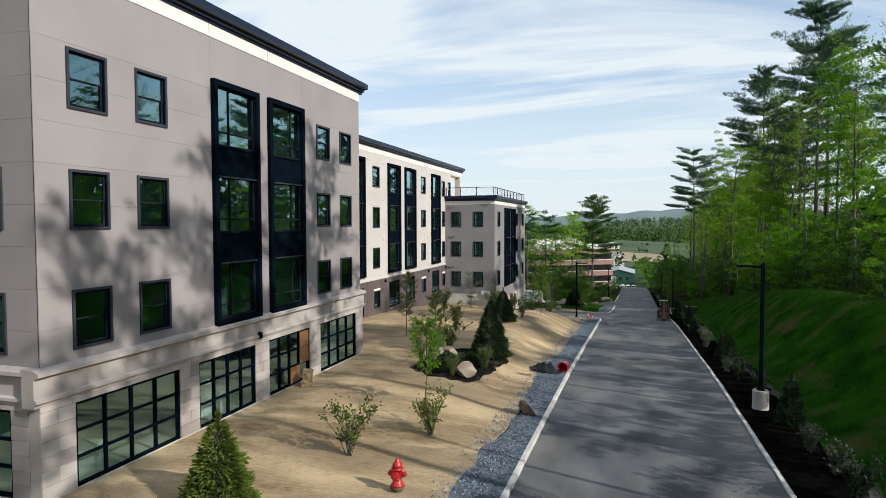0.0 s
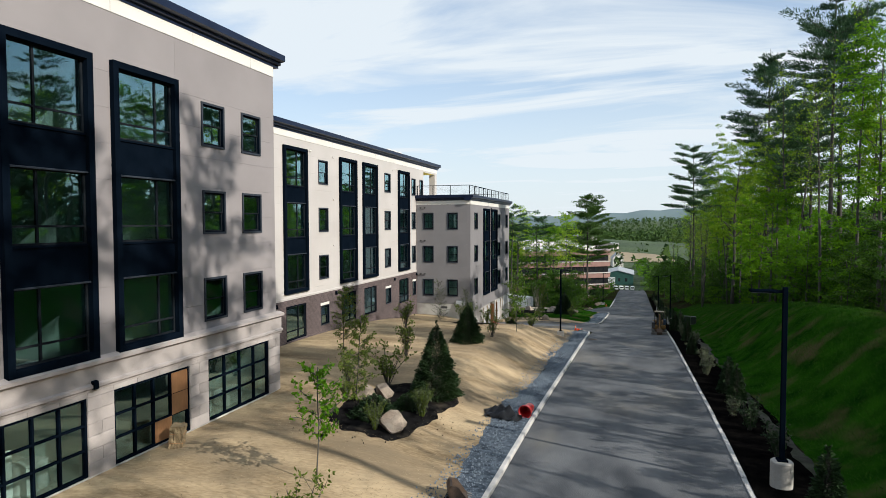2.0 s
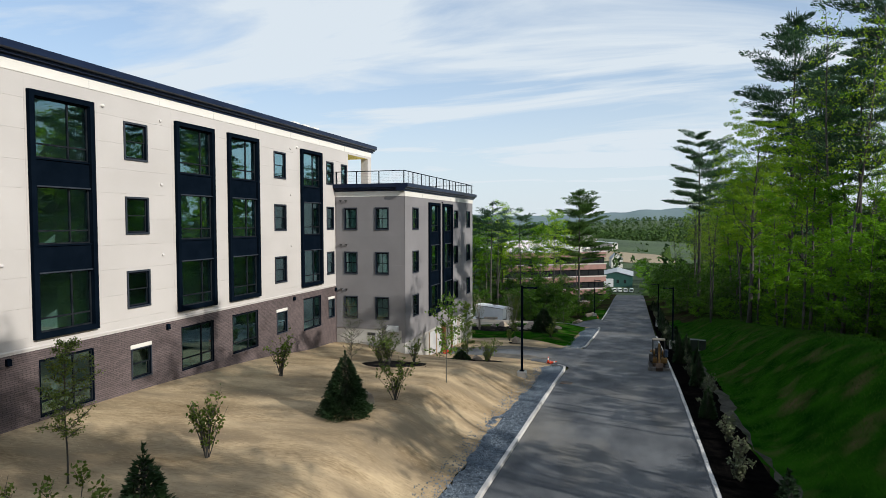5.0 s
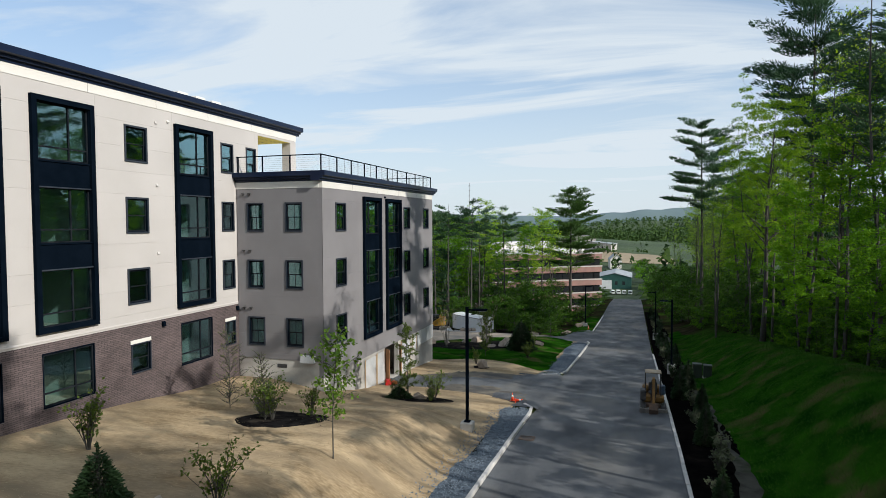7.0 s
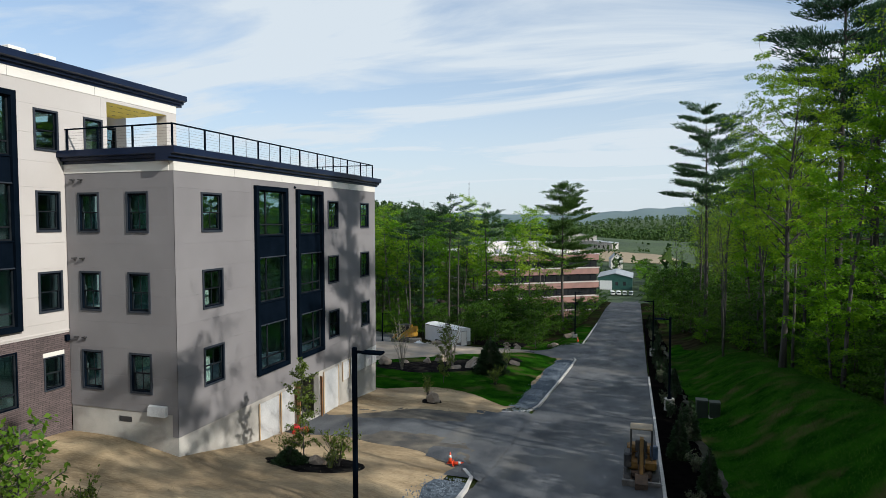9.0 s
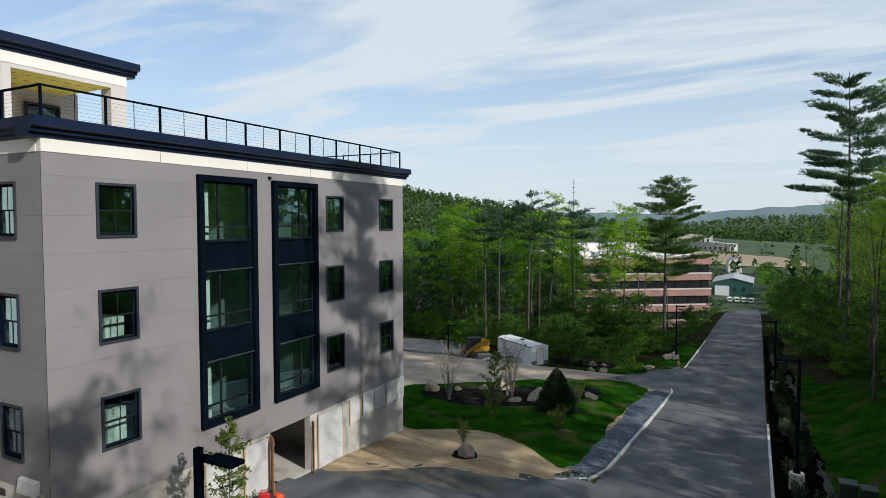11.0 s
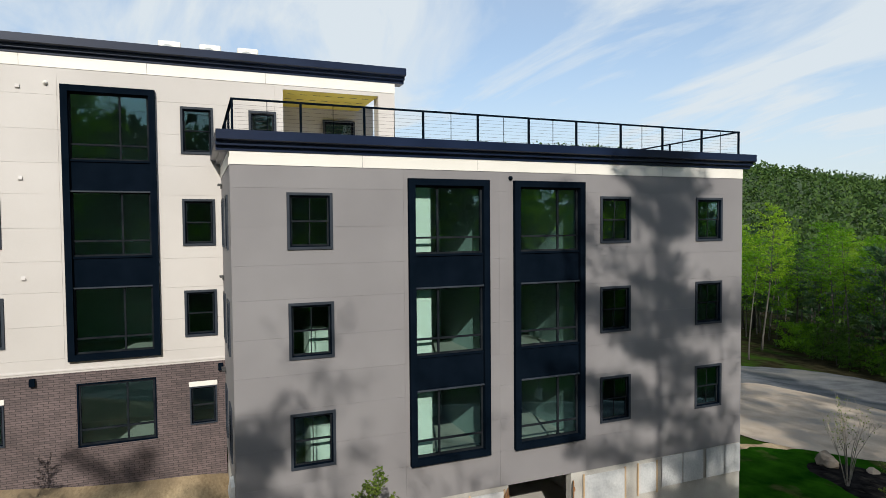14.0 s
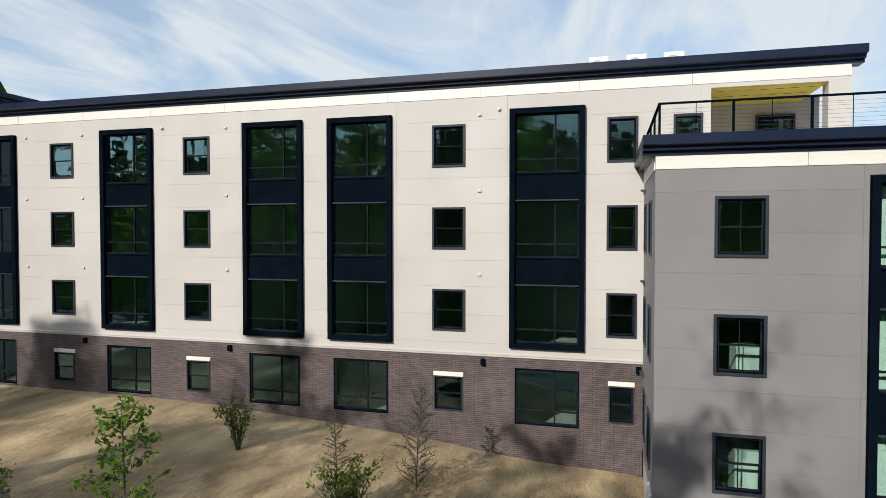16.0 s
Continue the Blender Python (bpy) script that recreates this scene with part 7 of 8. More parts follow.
SKX, SKY = -24.2, 113.3
sk = thing("track_loader", "yellow compact track loader with a black cab and bucket", "loader", pose(SKX, SKY, gz(SKX, SKY) + 0.05, 0, 0, -134) @ Matrix.Diagonal((1.05, 1.05, 1.05, 1)))
tracks(sk, 2.2, 0.62, 0.40, 1.45)
part("chassis", Build().cbox(-1.25, 0.75, -0.5, 0.5, 0.45, 1.15, 0.06), M_SEAT, sk, "black lower body")
part("cab", Build().prism([(-0.5, 1.15), (0.85, 1.15), (0.75, 1.6), (0.45, 2.08), (-0.5, 2.1)], -0.46, 0.46, "y"), M_RUBBER, sk, "black cab")
for s in (-0.475, 0.462):
    part("side_window", Build().prism([(-0.35, 1.35), (0.62, 1.35), (0.38, 1.95), (-0.35, 1.97)], s, s + 0.013, "y"), M_DARKGLASS, sk)
part("cab_roof", Build().cbox(-0.6, 0.8, -0.52, 0.52, 2.1, 2.2, 0.03), M_SEAT, sk)
part("side_panel", Build().box(-1.2, 0.3, 0.5, 0.53, 0.78, 1.3), M_YELLOW, sk)
part("side_panel", Build().box(-1.2, 0.3, -0.53, -0.5, 0.78, 1.3), M_YELLOW, sk)
part("engine_cover", Build().prism([(-1.45, 0.75), (-0.5, 0.75), (-0.5, 1.5), (-1.2, 1.45), (-1.45, 1.2)], -0.52, 0.52, "y"), M_YELLOW, sk, "yellow rear engine cover")
for s in (-1, 1):
    part("lift_arm", Build().prism([(-1.4, 1.5), (-1.3, 2.0), (-0.9, 2.02), (0.35, 1.45), (1.25, 0.75), (1.35, 0.4), (1.12, 0.4), (0.98, 0.66), (0.15, 1.2), (-1.0, 1.6), (-1.2, 1.4)], s * 0.64 - 0.07, s * 0.64 + 0.07, "y"), M_YELLOW, sk, "yellow lift arm")
part("bucket", Build().prism([(1.2, 0.55), (1.35, 0.6), (1.35, 0.12), (1.95, 0.06), (1.95, 0.02), (1.3, 0.04), (1.2, 0.1)], -0.9, 0.9, "y"), M_STEEL, sk, "wide steel bucket")

tl = thing("cargo_trailer", "white enclosed cargo trailer with a rear door", "trailer", pose(-18.7, 113.3, gz(-18.7, 113.3) + 0.05, 0, 0, -34.5))
part("body", Build().prism([(-1.05, 0.45), (1.05, 0.45), (1.05, 2.35), (0.55, 2.52), (-0.55, 2.52), (-1.05, 2.35)], -3.1, 3.0, "x"), M_TRAILER, tl, "white metal body")
part("roof_trim", Build().box(-3.12, 3.02, -1.08, -1.05, 2.28, 2.36).box(-3.12, 3.02, 1.05, 1.08, 2.28, 2.36), M_STEEL, tl)
dr_ = part("door", Build().cbox(3.0, 3.03, -0.35, 0.45, 0.55, 2.1, 0.01), M_WHITE, tl, "white end door")
part("handle", Build().box(3.03, 3.06, 0.32, 0.36, 1.2, 1.4), M_SEAT, dr_)
part("door_frame", Build().box(3.0, 3.015, -0.41, -0.36, 0.5, 2.16).box(3.0, 3.015, 0.46, 0.51, 0.5, 2.16).box(3.0, 3.015, -0.36, 0.46, 2.11, 2.16), M_STEEL, tl)
for a, c in ((-1.05, -0.42), (0.52, 1.05)):
    part("stone_guard", Build().box(3.0, 3.02, a, c, 0.45, 0.9), M_STEEL, tl, "bright metal stone guard")
for s in (-1, 1):
    part("fender", Build().prism([(-0.95, 0.55), (-0.8, 0.80), (0.8, 0.80), (0.95, 0.55), (0.85, 0.55), (0.75, 0.74), (-0.75, 0.74), (-0.85, 0.55)], s * 1.06 - 0.02, s * 1.24, "y") if s > 0 else Build().prism([(-0.95, 0.55), (-0.8, 0.80), (0.8, 0.80), (0.95, 0.55), (0.85, 0.55), (0.75, 0.74), (-0.75, 0.74), (-0.85, 0.55)], -1.24, -1.04, "y"), M_SEAT, tl)
    for x in (-0.42, 0.42):
        w_ = part("wheel", Build().lathe([(0.22, -0.1), (0.33, -0.09), (0.35, 0), (0.33, 0.09), (0.22, 0.1)], 18), M_RUBBER, tl, "black tyre", m=pose(x, s * 1.12, 0.35, 90, 0, 0))
        part("rim", Build().lathe([(0.2, -0.08), (0.2, 0.08), (0.06, 0.09)], 14), M_STEEL, w_)
part("roof_vent", Build().cbox(-0.2, 0.25, -0.2, 0.2, 2.52, 2.62, 0.02), M_SEAT, tl, "dark roof vent")
part("drawbar", Build().box(-4.2, -3.1, -0.05, 0.05, 0.42, 0.52), M_SEAT, tl)
part("jack", Build().tube([(-3.9, 0, 0.0), (-3.9, 0, 0.8)], 0.04, 8), M_STEEL, tl)
for k, (x, y, s, lab) in enumerate(((-21.2, 110.6, 0.5, "pile of pale rubble beside the trailer"), (-19.6, 110.3, 0.6, "heap of broken slabs beside the trailer"))):
    rp = thing("rubble_heap", lab, "rubble", pose(x, y, gz(x, y)))
    rr = random.Random(60 + k)
    for j in range(9):
        part("slab", Build().cbox(-0.35 * s, 0.35 * s, -0.22 * s, 0.22 * s, 0, 0.16 * s, 0.02), M_CONCRETE, rp, m=pose(rr.uniform(-0.9, 0.9), rr.uniform(-0.5, 0.5), rr.uniform(0.02, 0.25) * s, rr.uniform(-25, 25), rr.uniform(-25, 25), rr.uniform(0, 180)))

roll = thing("rolled_mat", "long rolled tan erosion mat before the trailer", "mat", pose(-18.4, 109.5, gz(-18.4, 109.5) + 0.3, 0, 90, 17))
part("roll", Build().lathe([(0.02, -1.0), (0.23, -1.0), (0.25, -0.6), (0.24, 0.1), (0.26, 0.7), (0.22, 1.0), (0.16, 1.0), (0.12, 0.94), (0.02, 0.94)], 18), M_DIRT, roll, smooth=True)
part("strap", Build().lathe([(0.245, -0.42), (0.262, -0.42), (0.262, -0.36), (0.245, -0.36)], 18), M_SEAT, roll)
part("strap", Build().lathe([(0.245, 0.42), (0.268, 0.42), (0.268, 0.48), (0.245, 0.48)], 18), M_SEAT, roll)


def crumpled(name, x, y, w, d, h, seed, material, label, category):
    """A loose sheet or sack lying in folds on the ground."""
    b = Build()
    for j in range(11):
        for k in range(15):
            u, v = k / 14, j / 10
            px, py = x + (u - 0.5) * w * (1 + 0.15 * math.sin(v * 7 + seed)), y + (v - 0.5) * d * (1 + 0.2 * math.sin(u * 8 + seed))
            swell = math.sin(math.pi * u) * math.sin(math.pi * v)
            b.v.append((px, py, gz(px, py) + 0.075 + h * swell * (0.5 + 0.6 * abs(noise.noise((u * 4, v * 4, seed)))) + 0.05 * abs(noise.noise((u * 9, v * 9, seed)))))
    for j in range(10):
        for k in range(14):
            i = j * 15 + k
            b.f.append((i, i + 1, i + 16, i + 15))
    return tagged(part(name, b, material, smooth=True), label, category)


crumpled("plastic_sheet", -17.0, 109.0, 2.4, 0.9, 0.12, 3.0, M_FOIL, "crumpled pale plastic sheet beside the rolled mat", "plastic sheet")
crumpled("sack", -20.6, 108.4, 0.95, 0.7, 0.5, 8.0, M_TRAILER, "slumped white sack on the dirt court", "sack")
bale = thing("straw_bale", "brown straw bale behind the loader", "bale", pose(-22.0, 111.0, gz(-22.0, 111.0) + 0.06, 0, 0, 25))
part("straw", Build().cbox(-0.75, 0.75, -0.35, 0.35, 0, 0.62, 0.09), M_DIRT, bale)
for u in (-0.3, 0.3):
    part("twine", Build().box(u - 0.01, u + 0.01, -0.356, 0.356, -0.0, 0.626), M_PINEWOOD, bale)

# at the garage opening
for y, a, w_ in ((70.40, -36, 0.5), (72.9, -30, 0.22)):
    gd = thing("plywood_door", "plywood site door standing open at the garage", "door", pose(CX + 0.05, y, gz(CX + 0.6, y) + 0.06, 0, 0, a), "garage site doors")
    part("leaf", Build().box(0, w_, -0.015, 0.015, 0, 2.2), M_PLYWOOD, gd)
    for z in (0.3, 1.1, 1.9):
        part("batten", Build().box(0.04, w_ - 0.04, 0.015, 0.05, z, z + 0.09), M_PLYWOOD, gd)
for k, (u0, u1, z0, z1) in enumerate(((67.2, 68.9, -0.2, 1.7), (69.0, 70.3, -0.3, 1.75), (73.3, 75.1, -0.7, 1.75), (75.6, 76.5, 0.6, 1.78))):
    wr = thing("wrapped_panel", "pale plastic-wrapped sheathing panel on the concrete base", "panel", FACE(CX + 0.03), "wrapped panels")
    part("sheet", Build().box(u0 + 0.06, u1 - 0.06, -0.012, 0.0, z0 + 0.06, z1 - 0.06), M_FOIL, wr)
    part("batten", Build().box(u0, u0 + 0.06, -0.03, 0, z0, z1), M_PINEWOOD, wr); part("batten", Build().box(u1 - 0.06, u1, -0.03, 0, z0, z1), M_PINEWOOD, wr)
for u in (76.7, 77.7, 78.8, 79.7):
    part("insulation_board", Build().box(u, u + 0.95 if u < 79 else u + 0.8, -0.02, 0.0, 0.75, 1.84), M_FOIL, building, "grey insulation board on the concrete", FACE(CX + 0.03))
can = thing("fuel_can", "red plastic fuel can by the garage door", "fuel can", pose(-13.0, 69.35, gz(-13.0, 69.35) + 0.02, 0, 0, 30))
part("body", Build().cbox(-0.2, 0.2, -0.13, 0.13, 0, 0.38, 0.05), M_RED, can)
part("grip", Build().tube([(-0.12, 0, 0.37), (-0.1, 0, 0.47), (0.08, 0, 0.47), (0.1, 0, 0.37)], 0.02, 6), M_RED, can)
part("spout", Build().tube([(0.15, 0, 0.36), (0.24, 0, 0.48)], [0.03, 0.02], 8), M_SEAT, can)
rb = thing("red_tool_bag", "red cloth tool bag at the garage door", "bag", pose(-12.8, 69.9, gz(-12.8, 69.9) + 0.02, 0, 0, -20))
part("body", Build().cbox(-0.22, 0.22, -0.14, 0.14, 0, 0.24, 0.07), M_ORANGE, rb)
part("foundation_vent", Build().box(-16.5, -15.9, -0.01, 0.03, 2.25, 2.45), M_SEAT, building, "dark vent in the concrete", SIDE(C0 + 0.02))

# small brackets at the inner corner, and a wrapped sleeve low on the side wall
for z in (5.46, 8.62, 11.72):
    for x in (-18.55, -18.15):
        part("wall_bracket", Build().box(x, x + 0.14, -0.14, -0.002, z, z + 0.05).box(x + 0.05, x + 0.09, -0.05, -0.002, z - 0.10, z), M_SEAT, building, "small dark wall bracket", SIDE(C0))
part("wrapped_sleeve", Build().prism([(-0.16, 2.62), (-0.001, 2.62), (-0.001, 3.02), (-0.10, 2.98)], -15.0, -14.15, "x"), M_FOIL, building, "plastic-wrapped sleeve low on the wall", SIDE(C0))

# things stored inside the ground-floor rooms
for y, z_, w_, h_, mt, lab, nm in ((18.2, 2.95, 0.5, 1.5, M_RED, "tall red display board leaning indoors", "display_board"), (18.8, 2.95, 0.6, 1.3, M_WHITE, "white boards stacked indoors", "board_stack"), (19.6, 2.95, 0.8, 0.8, M_WHITE, "white carton on the floor indoors", "carton"), (26.6, 2.95, 1.0, 0.75, M_WHITE, "white cartons on the floor indoors", "carton"), (28.3, 2.95, 1.1, 0.6, M_WHITE, "low white carton on the floor indoors", "carton"), (13.6, 2.95, 1.2, 0.7, M_CONCRETE, "grey crate on the floor indoors", "crate")):
    cr = thing(nm, lab, "carton", pose(AX - 0.85, y, z_, 0, 0, 15 * (y % 3 - 1)))
    part("body", Build().cbox(-0.3 if h_ < 1 else -0.05, 0.3 if h_ < 1 else 0.05, -w_ / 2, w_ / 2, 0, h_, 0.015), mt, cr)
pail = thing("bucket", "yellow plastic bucket on the floor indoors", "bucket", pose(AX - 0.8, 17.9, 2.95))
part("body", Build().lathe([(0.13, 0), (0.16, 0.34), (0.17, 0.36), (0.15, 0.36), (0.12, 0.03)], 16), M_YELLOW, pail)
part("bail", Build().tube([(-0.16, 0, 0.34), (-0.12, 0, 0.5), (0.12, 0, 0.5), (0.16, 0, 0.34)], 0.008, 5), M_STEEL, pail)

# ---------- buildings in the distance ----------
def office_block():
    """A turned office block: pink bands and dark ribbon glazing on two faces. Its own x runs along the front, y away from it."""
    off = thing("office_building", "four-storey office block with pink bands and ribbon windows", "office building", pose(-31.3, 181, 0, 0, 0, 33.7))
    w, d, top, storey, band = 30.6, 39.0, 2.3, 3.4, 1.65
    part("core", Build().box(0.4, w - 0.4, 0.4, d - 0.4, -15, top - 0.3), M_DARKGLASS, off, "dark ribbon glazing")
    for k in range(5):
        z = top - storey * k
        part("band", Build().box(0, w, 0, 0.39, z - band, z).box(0, 0.39, 0.39, d, z - band, z).box(w - 0.39, w, 0.39, d, z - band, z), M_PINKBAND, off, "pink brick band")
        part("coping", Build().box(-0.1, w + 0.1, -0.1, -0.01, z - 0.28, z).box(-0.1, -0.01, -0.01, d, z - 0.28, z), M_CREAM, off)
        for j in range(10):
            part("mullion", Build().box(1.4 + j * 3.0, 1.56 + j * 3.0, 0.3, 0.395, z - storey + 0.01, z - band - 0.01), M_SASH, off)
        for j in range(12):
            part("mullion", Build().box(0.3, 0.395, 1.6 + j * 3.0, 1.76 + j * 3.0, z - storey + 0.01, z - band - 0.01), M_SASH, off)
    part("roof", Build().box(0.4, w - 0.4, 0.4, d - 0.4, top - 0.29, top - 0.1), M_ROOFGRAVEL, off, "pale flat roof")
    part("plant_room", Build().box(4, 25, 9, 20, top - 0.1, top + 2.5), M_WHITE, off, "white rooftop plant room")
    for k in range(7):
        part("plant_room_rib", Build().box(5.5 + 2.9 * k, 5.9 + 2.9 * k, 8.86, 8.99, top, top + 2.3), M_CREAM, off)
    rg_ = random.Random(44)
    for k in range(9):
        x, y, h = 2.5 + k * 3.0, rg_.uniform(3.0, 7.0), rg_.uniform(0.7, 1.7)
        part("roof_unit", Build().cbox(x, x + rg_.uniform(0.9, 2.0), y, y + 1.4, top - 0.1, top + h, 0.06), rg_.choice((M_WHITE, M_TRAILER, M_GREYROOF)), off, "white rooftop unit")


office_block()


def shed(name, label, x, y, w, d, h, rise, wall, roof, turn=0, z=None):
    t = thing(name, label, "building", pose(x, y, gz(x, y) - 0.5 if z is None else z, 0, 0, turn))
    part("wall", Build().prism([(-w / 2, 0), (w / 2, 0), (w / 2, h), (0, h + rise), (-w / 2, h)], -d / 2, d / 2, "y"), wall, t)
    part("roof", Build().prism([(-w / 2 - 0.4, h - 0.1), (-w / 2 - 0.4, h + 0.1), (0, h + rise + 0.25), (w / 2 + 0.4, h + 0.1), (w / 2 + 0.4, h - 0.1), (0, h + rise + 0.02)], -d / 2 - 0.4, d / 2 + 0.4, "y"), roof, t)
    for k in range(int(w // 4)):
        part("window", Build().box(-w / 2 + 1.2 + k * 4, -w / 2 + 2.6 + k * 4, -d / 2 - 0.05, -d / 2, h * 0.35, h * 0.65), M_DARKGLASS, t)
    return t


shed("green_warehouse", "green metal warehouse with a pale grey roof", -8, 405, 18, 34, 6.5, 2.2, M_GREENMETAL, M_GREYROOF, 0, -27)
part("loading_wall", Build().box(-16.0, -9.5, 386.6, 387.4, -27, -22.2), M_TRAILER, None)
bpy.data.objects["loading_wall"].matrix_basis = Matrix.Identity(4)
tagged(bpy.data.objects["loading_wall"], "white loading bay front of the warehouse", "building")
for k in range(4):
    cv = thing("parked_van", "white and blue van parked by the warehouse", "van", pose(-8.5 + k * 3.0, 366, gz(-8.5 + k * 3.0, 366), 0, 0, 10 - 4 * k), "parked vans")
    part("body", Build().cbox(-1.0, 1.0, -2.4, 2.4, 0.45, 2.2, 0.2), M_TRAILER, cv)
    part("windscreen", Build().box(-0.85, 0.85, -2.42, -2.40, 1.3, 2.0), M_DARKGLASS, cv)
    for x in (-0.95, 0.95):
        for y in (-1.5, 1.5):
            part("wheel", Build().lathe([(0.36, -0.12), (0.36, 0.12), (0.1, 0.13)], 12), M_RUBBER, cv, m=pose(x, y, 0.36, 0, 90, 0))
for x, y, w, d, h, lab in ((-70, 420, 46, 20, 9, "long white commercial building with a flat roof"), (-33, 614, 38, 16, 6.5, "white industrial building beside the field"), (-52, 655, 34, 14, 8.5, "pale two-storey building beyond the trees"), (-115, 390, 40, 20, 8, "white low building among trees"), (-150, 330, 36, 16, 8, "pale building glimpsed through the wood")):
    shed("distant_building", lab, x, y, w, d, h, 1.5, M_CONCRETE, M_GREYROOF, rs.uniform(-20, 20))
shed("gabled_house", "small white gabled house beside the warehouse", -11.2, 500, 8, 11, 7.0, 4.0, M_WHITE, M_GREYROOF, 10)
tagged(patch("dry_field", [(-46, 540), (-10, 528), (28, 530), (34, 556), (22, 588), (-12, 600), (-44, 596), (-56, 566)], M_FIELD, 0.5, 6), "tan dry field in the valley", "field", kind="structure")
mast = thing("radio_mast", "slender lattice radio mast on the ridge", "mast", pose(-190, 760, gz(-190, 760)))
part("lattice", Build().tube([(0, 0, 0), (0, 0, 52)], [0.4, 0.2], 3), M_STEEL, mast)
for k in range(3):
    part("antenna", Build().box(-1.2, 1.2, -0.2, 0.2, 36 + k * 6, 36.6 + k * 6), M_STEEL, mast)

# ---------- loose stone, kerbs ----------
def kerb_run(points, name="kerb", step=2.4):
    """Granite kerb stones, 150 mm wide and standing 130 mm, end to end along a line."""
    host = thing(name, "pale granite kerb edging the road", "kerb", kind="structure")
    total = 0
    pts_ = [Vector(p) for p in points]
    for a, b_ in zip(pts_, pts_[1:]):
        n_ = max(1, round((b_ - a).length / step))
        for k in range(n_):
            p, q = a.lerp(b_, k / n_), a.lerp(b_, (k + 1) / n_)
            d = q - p
            zp, zq = float(road_z(p.y)) if name == "kerb" else gz(*p), float(road_z(q.y)) if name == "kerb" else gz(*q)
            ang = math.degrees(math.atan2(d.y, d.x))
            tilt = math.degrees(math.atan2(zq - zp, d.length))
            ln = round(d.length, 2)
            me_ = cached(("kerb", ln), lambda: Build().cbox(0.006, ln - 0.006, -0.075, 0.075, -0.25, 0.14, 0.014).mesh("kerb_stone", M_GRANITE))
            part("kerb_stone", me_, M_GRANITE, host, m=pose(p.x, p.y, zp + rs.uniform(-0.008, 0.008), 0, -tilt, ang + rs.uniform(-0.3, 0.3)))
    return host


kerb_run([(ROAD_R + 0.075, y) for y in (-40, 96.5)])
kerb_run([(ROAD_R + 0.35, y) for y in (97, 150)])
kerb_run([(-3.075, -40), (-3.075, 64.6), (-3.2, 66.0), (-3.75, 66.9)], step=2.2)
kerb_run([(-6.2, 78.0), (-4.2, 78.2), (-3.2, 79.2), (-2.85, 81), (-2.7, 104.0), (-2.95, 105.2)], step=1.6)
kerb_run([(-3.0, 116.0), (-2.8, 140)], step=2.4)


def scatter_stones(name, n, spot, size, material, label, seed):
    """Many small angular stones in one mesh."""
    rg_ = random.Random(seed)
    b = Build()
    for _ in range(n):
        x, y = spot(rg_)
        s = size * rg_.uniform(0.5, 1.4)
        c = Vector((x, y, gz(x, y) + 0.05 + s * 0.15))
        q = Euler((rg_.uniform(0, 6), rg_.uniform(0, 6), rg_.uniform(0, 6))).to_matrix()
        i = len(b.v)
        for v in ((1, 0, 0), (-1, 0, 0), (0, 0.8, 0), (0, -0.8, 0), (0, 0, 0.6), (0, 0, -0.6)):
            b.v.append(tuple(c + q @ (Vector(v) * s * rg_.uniform(0.7, 1.2))))
        b.f += [(i + a, i + c_, i + d) for a, c_, d in ((0, 2, 4), (2, 1, 4), (1, 3, 4), (3, 0, 4), (2, 0, 5), (1, 2, 5), (3, 1, 5), (0, 3, 5))]
    return tagged(part(name, b, material), label, "mulch" if "mulch" in name else "gravel", kind="stuff")


M_CHIP = foliage("stone_chips", (0.036, 0.050, 0.072), (0.215, 0.255, 0.305), 0.0, 0.9)
scatter_stones("gravel_stones", 9000, lambda r: (r.triangular(-5.05, -3.16, -3.7), r.uniform(8, 65.5)), 0.035, M_CHIP, "loose blue-grey gravel along the kerb", 1)
scatter_stones("mulch_chips", 1300, lambda r: (r.gauss(-8.3, 0.85), r.gauss(29.2, 1.35)), 0.028, M_MULCH2, "dark mulch chips strewn round the bed", 3)
scatter_stones("mulch_chips", 400, lambda r: (r.gauss(-11.2, 0.6), r.gauss(54.1, 0.5)), 0.028, M_MULCH2, "dark mulch chips strewn round the bed", 4)
scatter_stones("mulch_chips", 1000, lambda r: (r.gauss(-12.0, 2.0), r.gauss(92.0, 1.8)), 0.035, M_MULCH2, "dark mulch chips strewn round the bed", 5)
scatter_stones("gravel_stones", 2600, lambda r: (r.triangular(-4.7, -2.85, -3.4), r.uniform(78.5, 103)), 0.045, M_CHIP, "loose blue-grey gravel along the island kerb", 2)


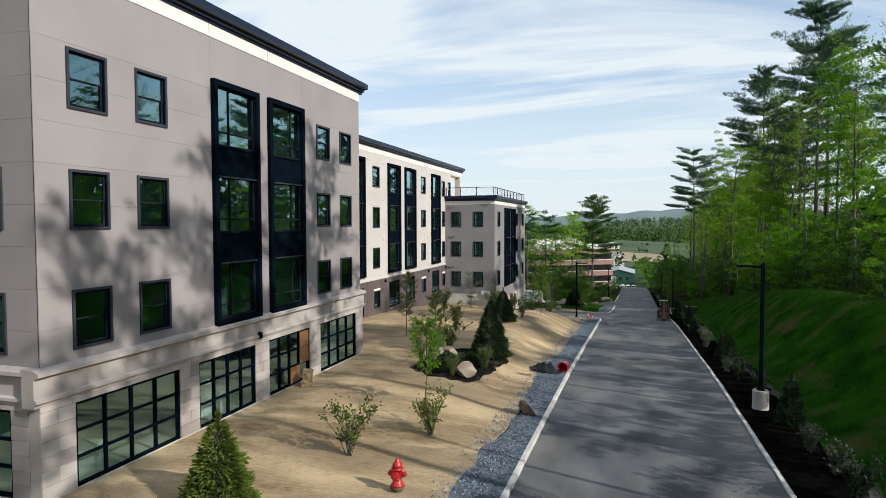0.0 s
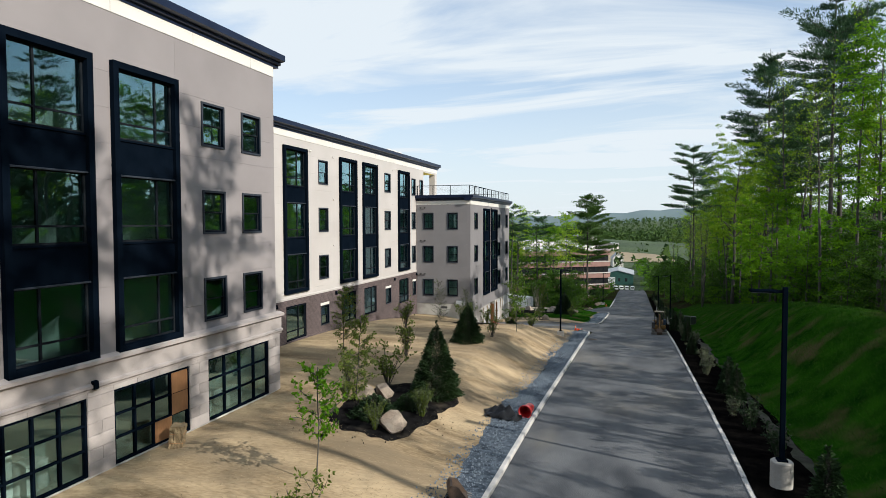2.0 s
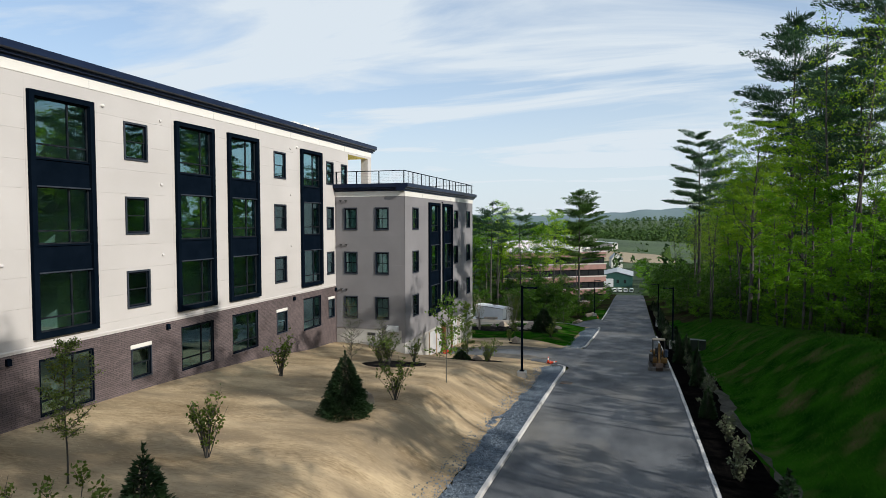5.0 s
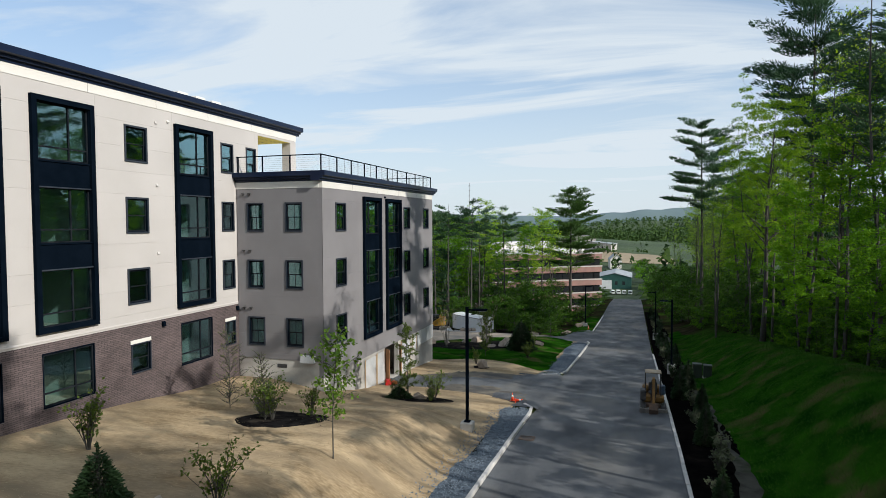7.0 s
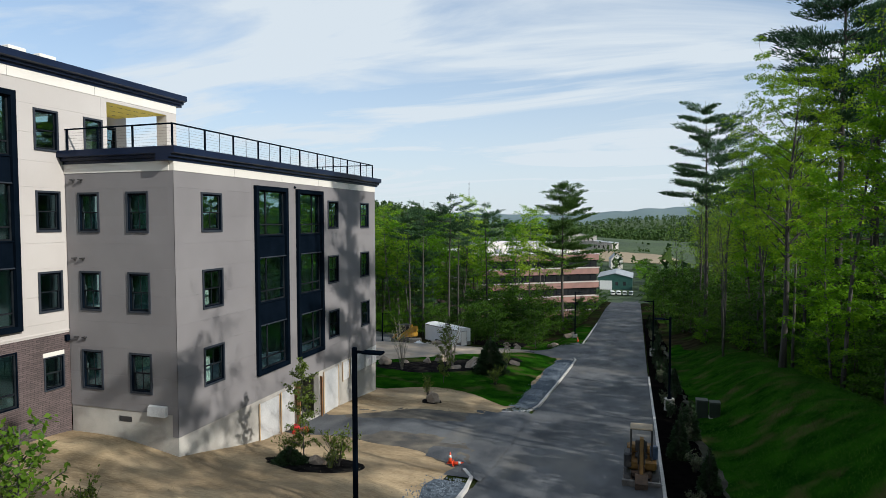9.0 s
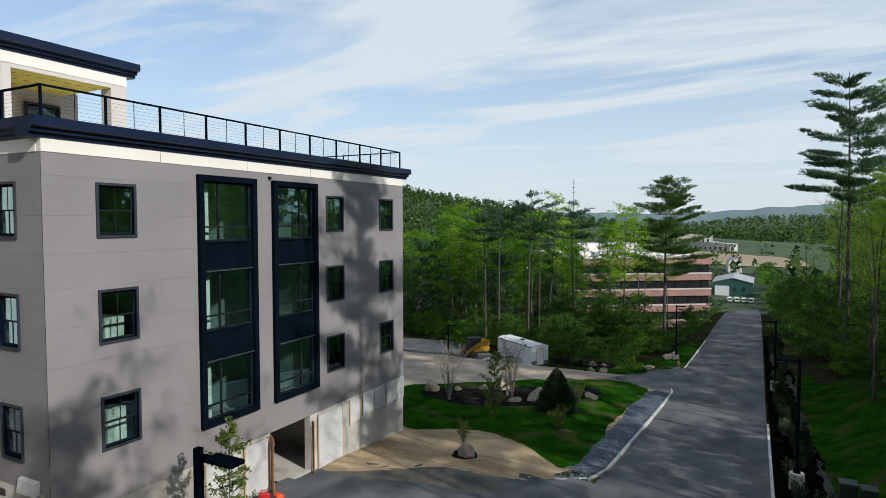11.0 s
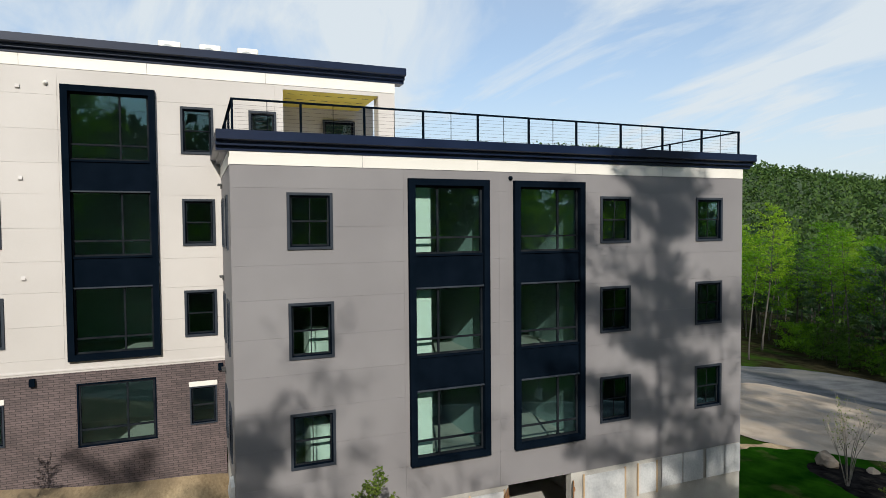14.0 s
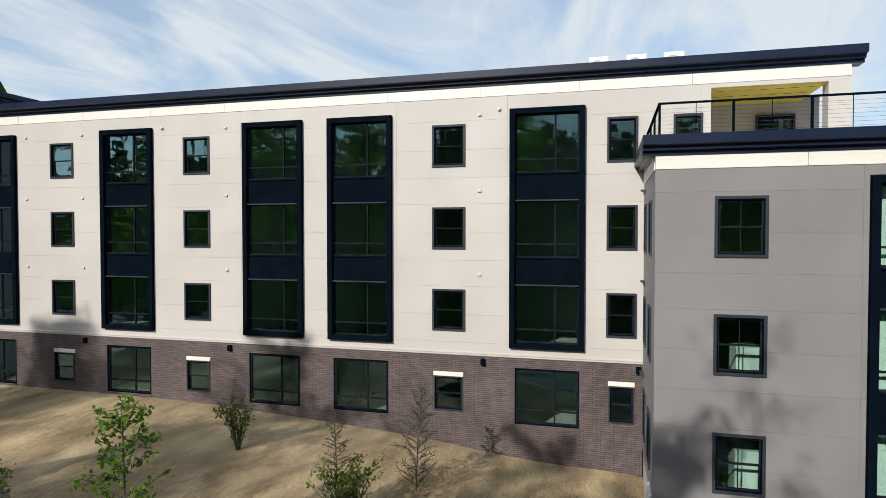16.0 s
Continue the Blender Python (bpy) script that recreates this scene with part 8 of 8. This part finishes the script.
def blades(name, n, spot, length, lean, material, label, category, seed, off=0.03):
    """Many thin blades or stalks standing or lying on the ground, in one mesh."""
    rg_ = np.random.RandomState(seed)
    xy = spot(rg_, n)
    z = ground_z(xy[:, 0], xy[:, 1]) + off
    base = np.column_stack([xy, z])
    a = rg_.rand(n) * 6.283
    up = 1 - lean * (0.6 + 0.4 * rg_.rand(n))
    d = np.column_stack([np.cos(a) * np.sqrt(np.maximum(0.02, 1 - up ** 2)), np.sin(a) * np.sqrt(np.maximum(0.02, 1 - up ** 2)), up]) * (length * (0.5 + rg_.rand(n)))[:, None]
    w = np.column_stack([-np.sin(a), np.cos(a), np.zeros(n)]) * (length * 0.10)
    v = np.stack([base - w, base + w, base + d], 1).reshape(-1, 3)
    me_ = bpy.data.meshes.new(name)
    me_.from_pydata(v.tolist(), [], (np.arange(n)[:, None] * 3 + np.arange(3)[None, :]).tolist())
    me_.materials.append(material)
    return tagged(new(name, me_), label, category, kind="stuff")


M_BLADE = foliage("grass_blades", (0.005, 0.032, 0.001), (0.048, 0.130, 0.005), 0.3, 0.8)
M_STALK = foliage("straw_stalks", (0.20, 0.15, 0.09), (0.48, 0.385, 0.25), 0.0, 0.9)


def on_bank(r, n):
    y = 18 + 92 * r.rand(n) ** 1.2
    return np.column_stack([6.3 + (7.2 - 5.0 * np.clip((y - 96) / 22, 0, 1)) * r.rand(n), y])


def on_island(r, n):
    y = 82 + 21 * r.rand(n)
    return np.column_stack([-4.8 - r.rand(n) * np.where(y < 96, 8.0, 4.5), y])


def on_lawn(r, n):
    y = 9 + 56 * r.rand(n)
    lo = np.where(y < 30.7, -14.0, np.where(y < 62, -18.8, -13.5))
    return np.column_stack([lo + (-4.4 - lo) * r.rand(n), y])


blades("grass", 100000, on_bank, 0.12, 0.45, M_BLADE, "short rough grass covering the bank", "grass", 11)
blades("grass", 16000, on_island, 0.09, 0.45, M_BLADE, "short mown grass on the lawn island", "grass", 12, 0.05)
blades("straw", 36000, on_lawn, 0.08, 0.98, M_STALK, "loose straw strewn over the soil", "straw", 13, 0.04)
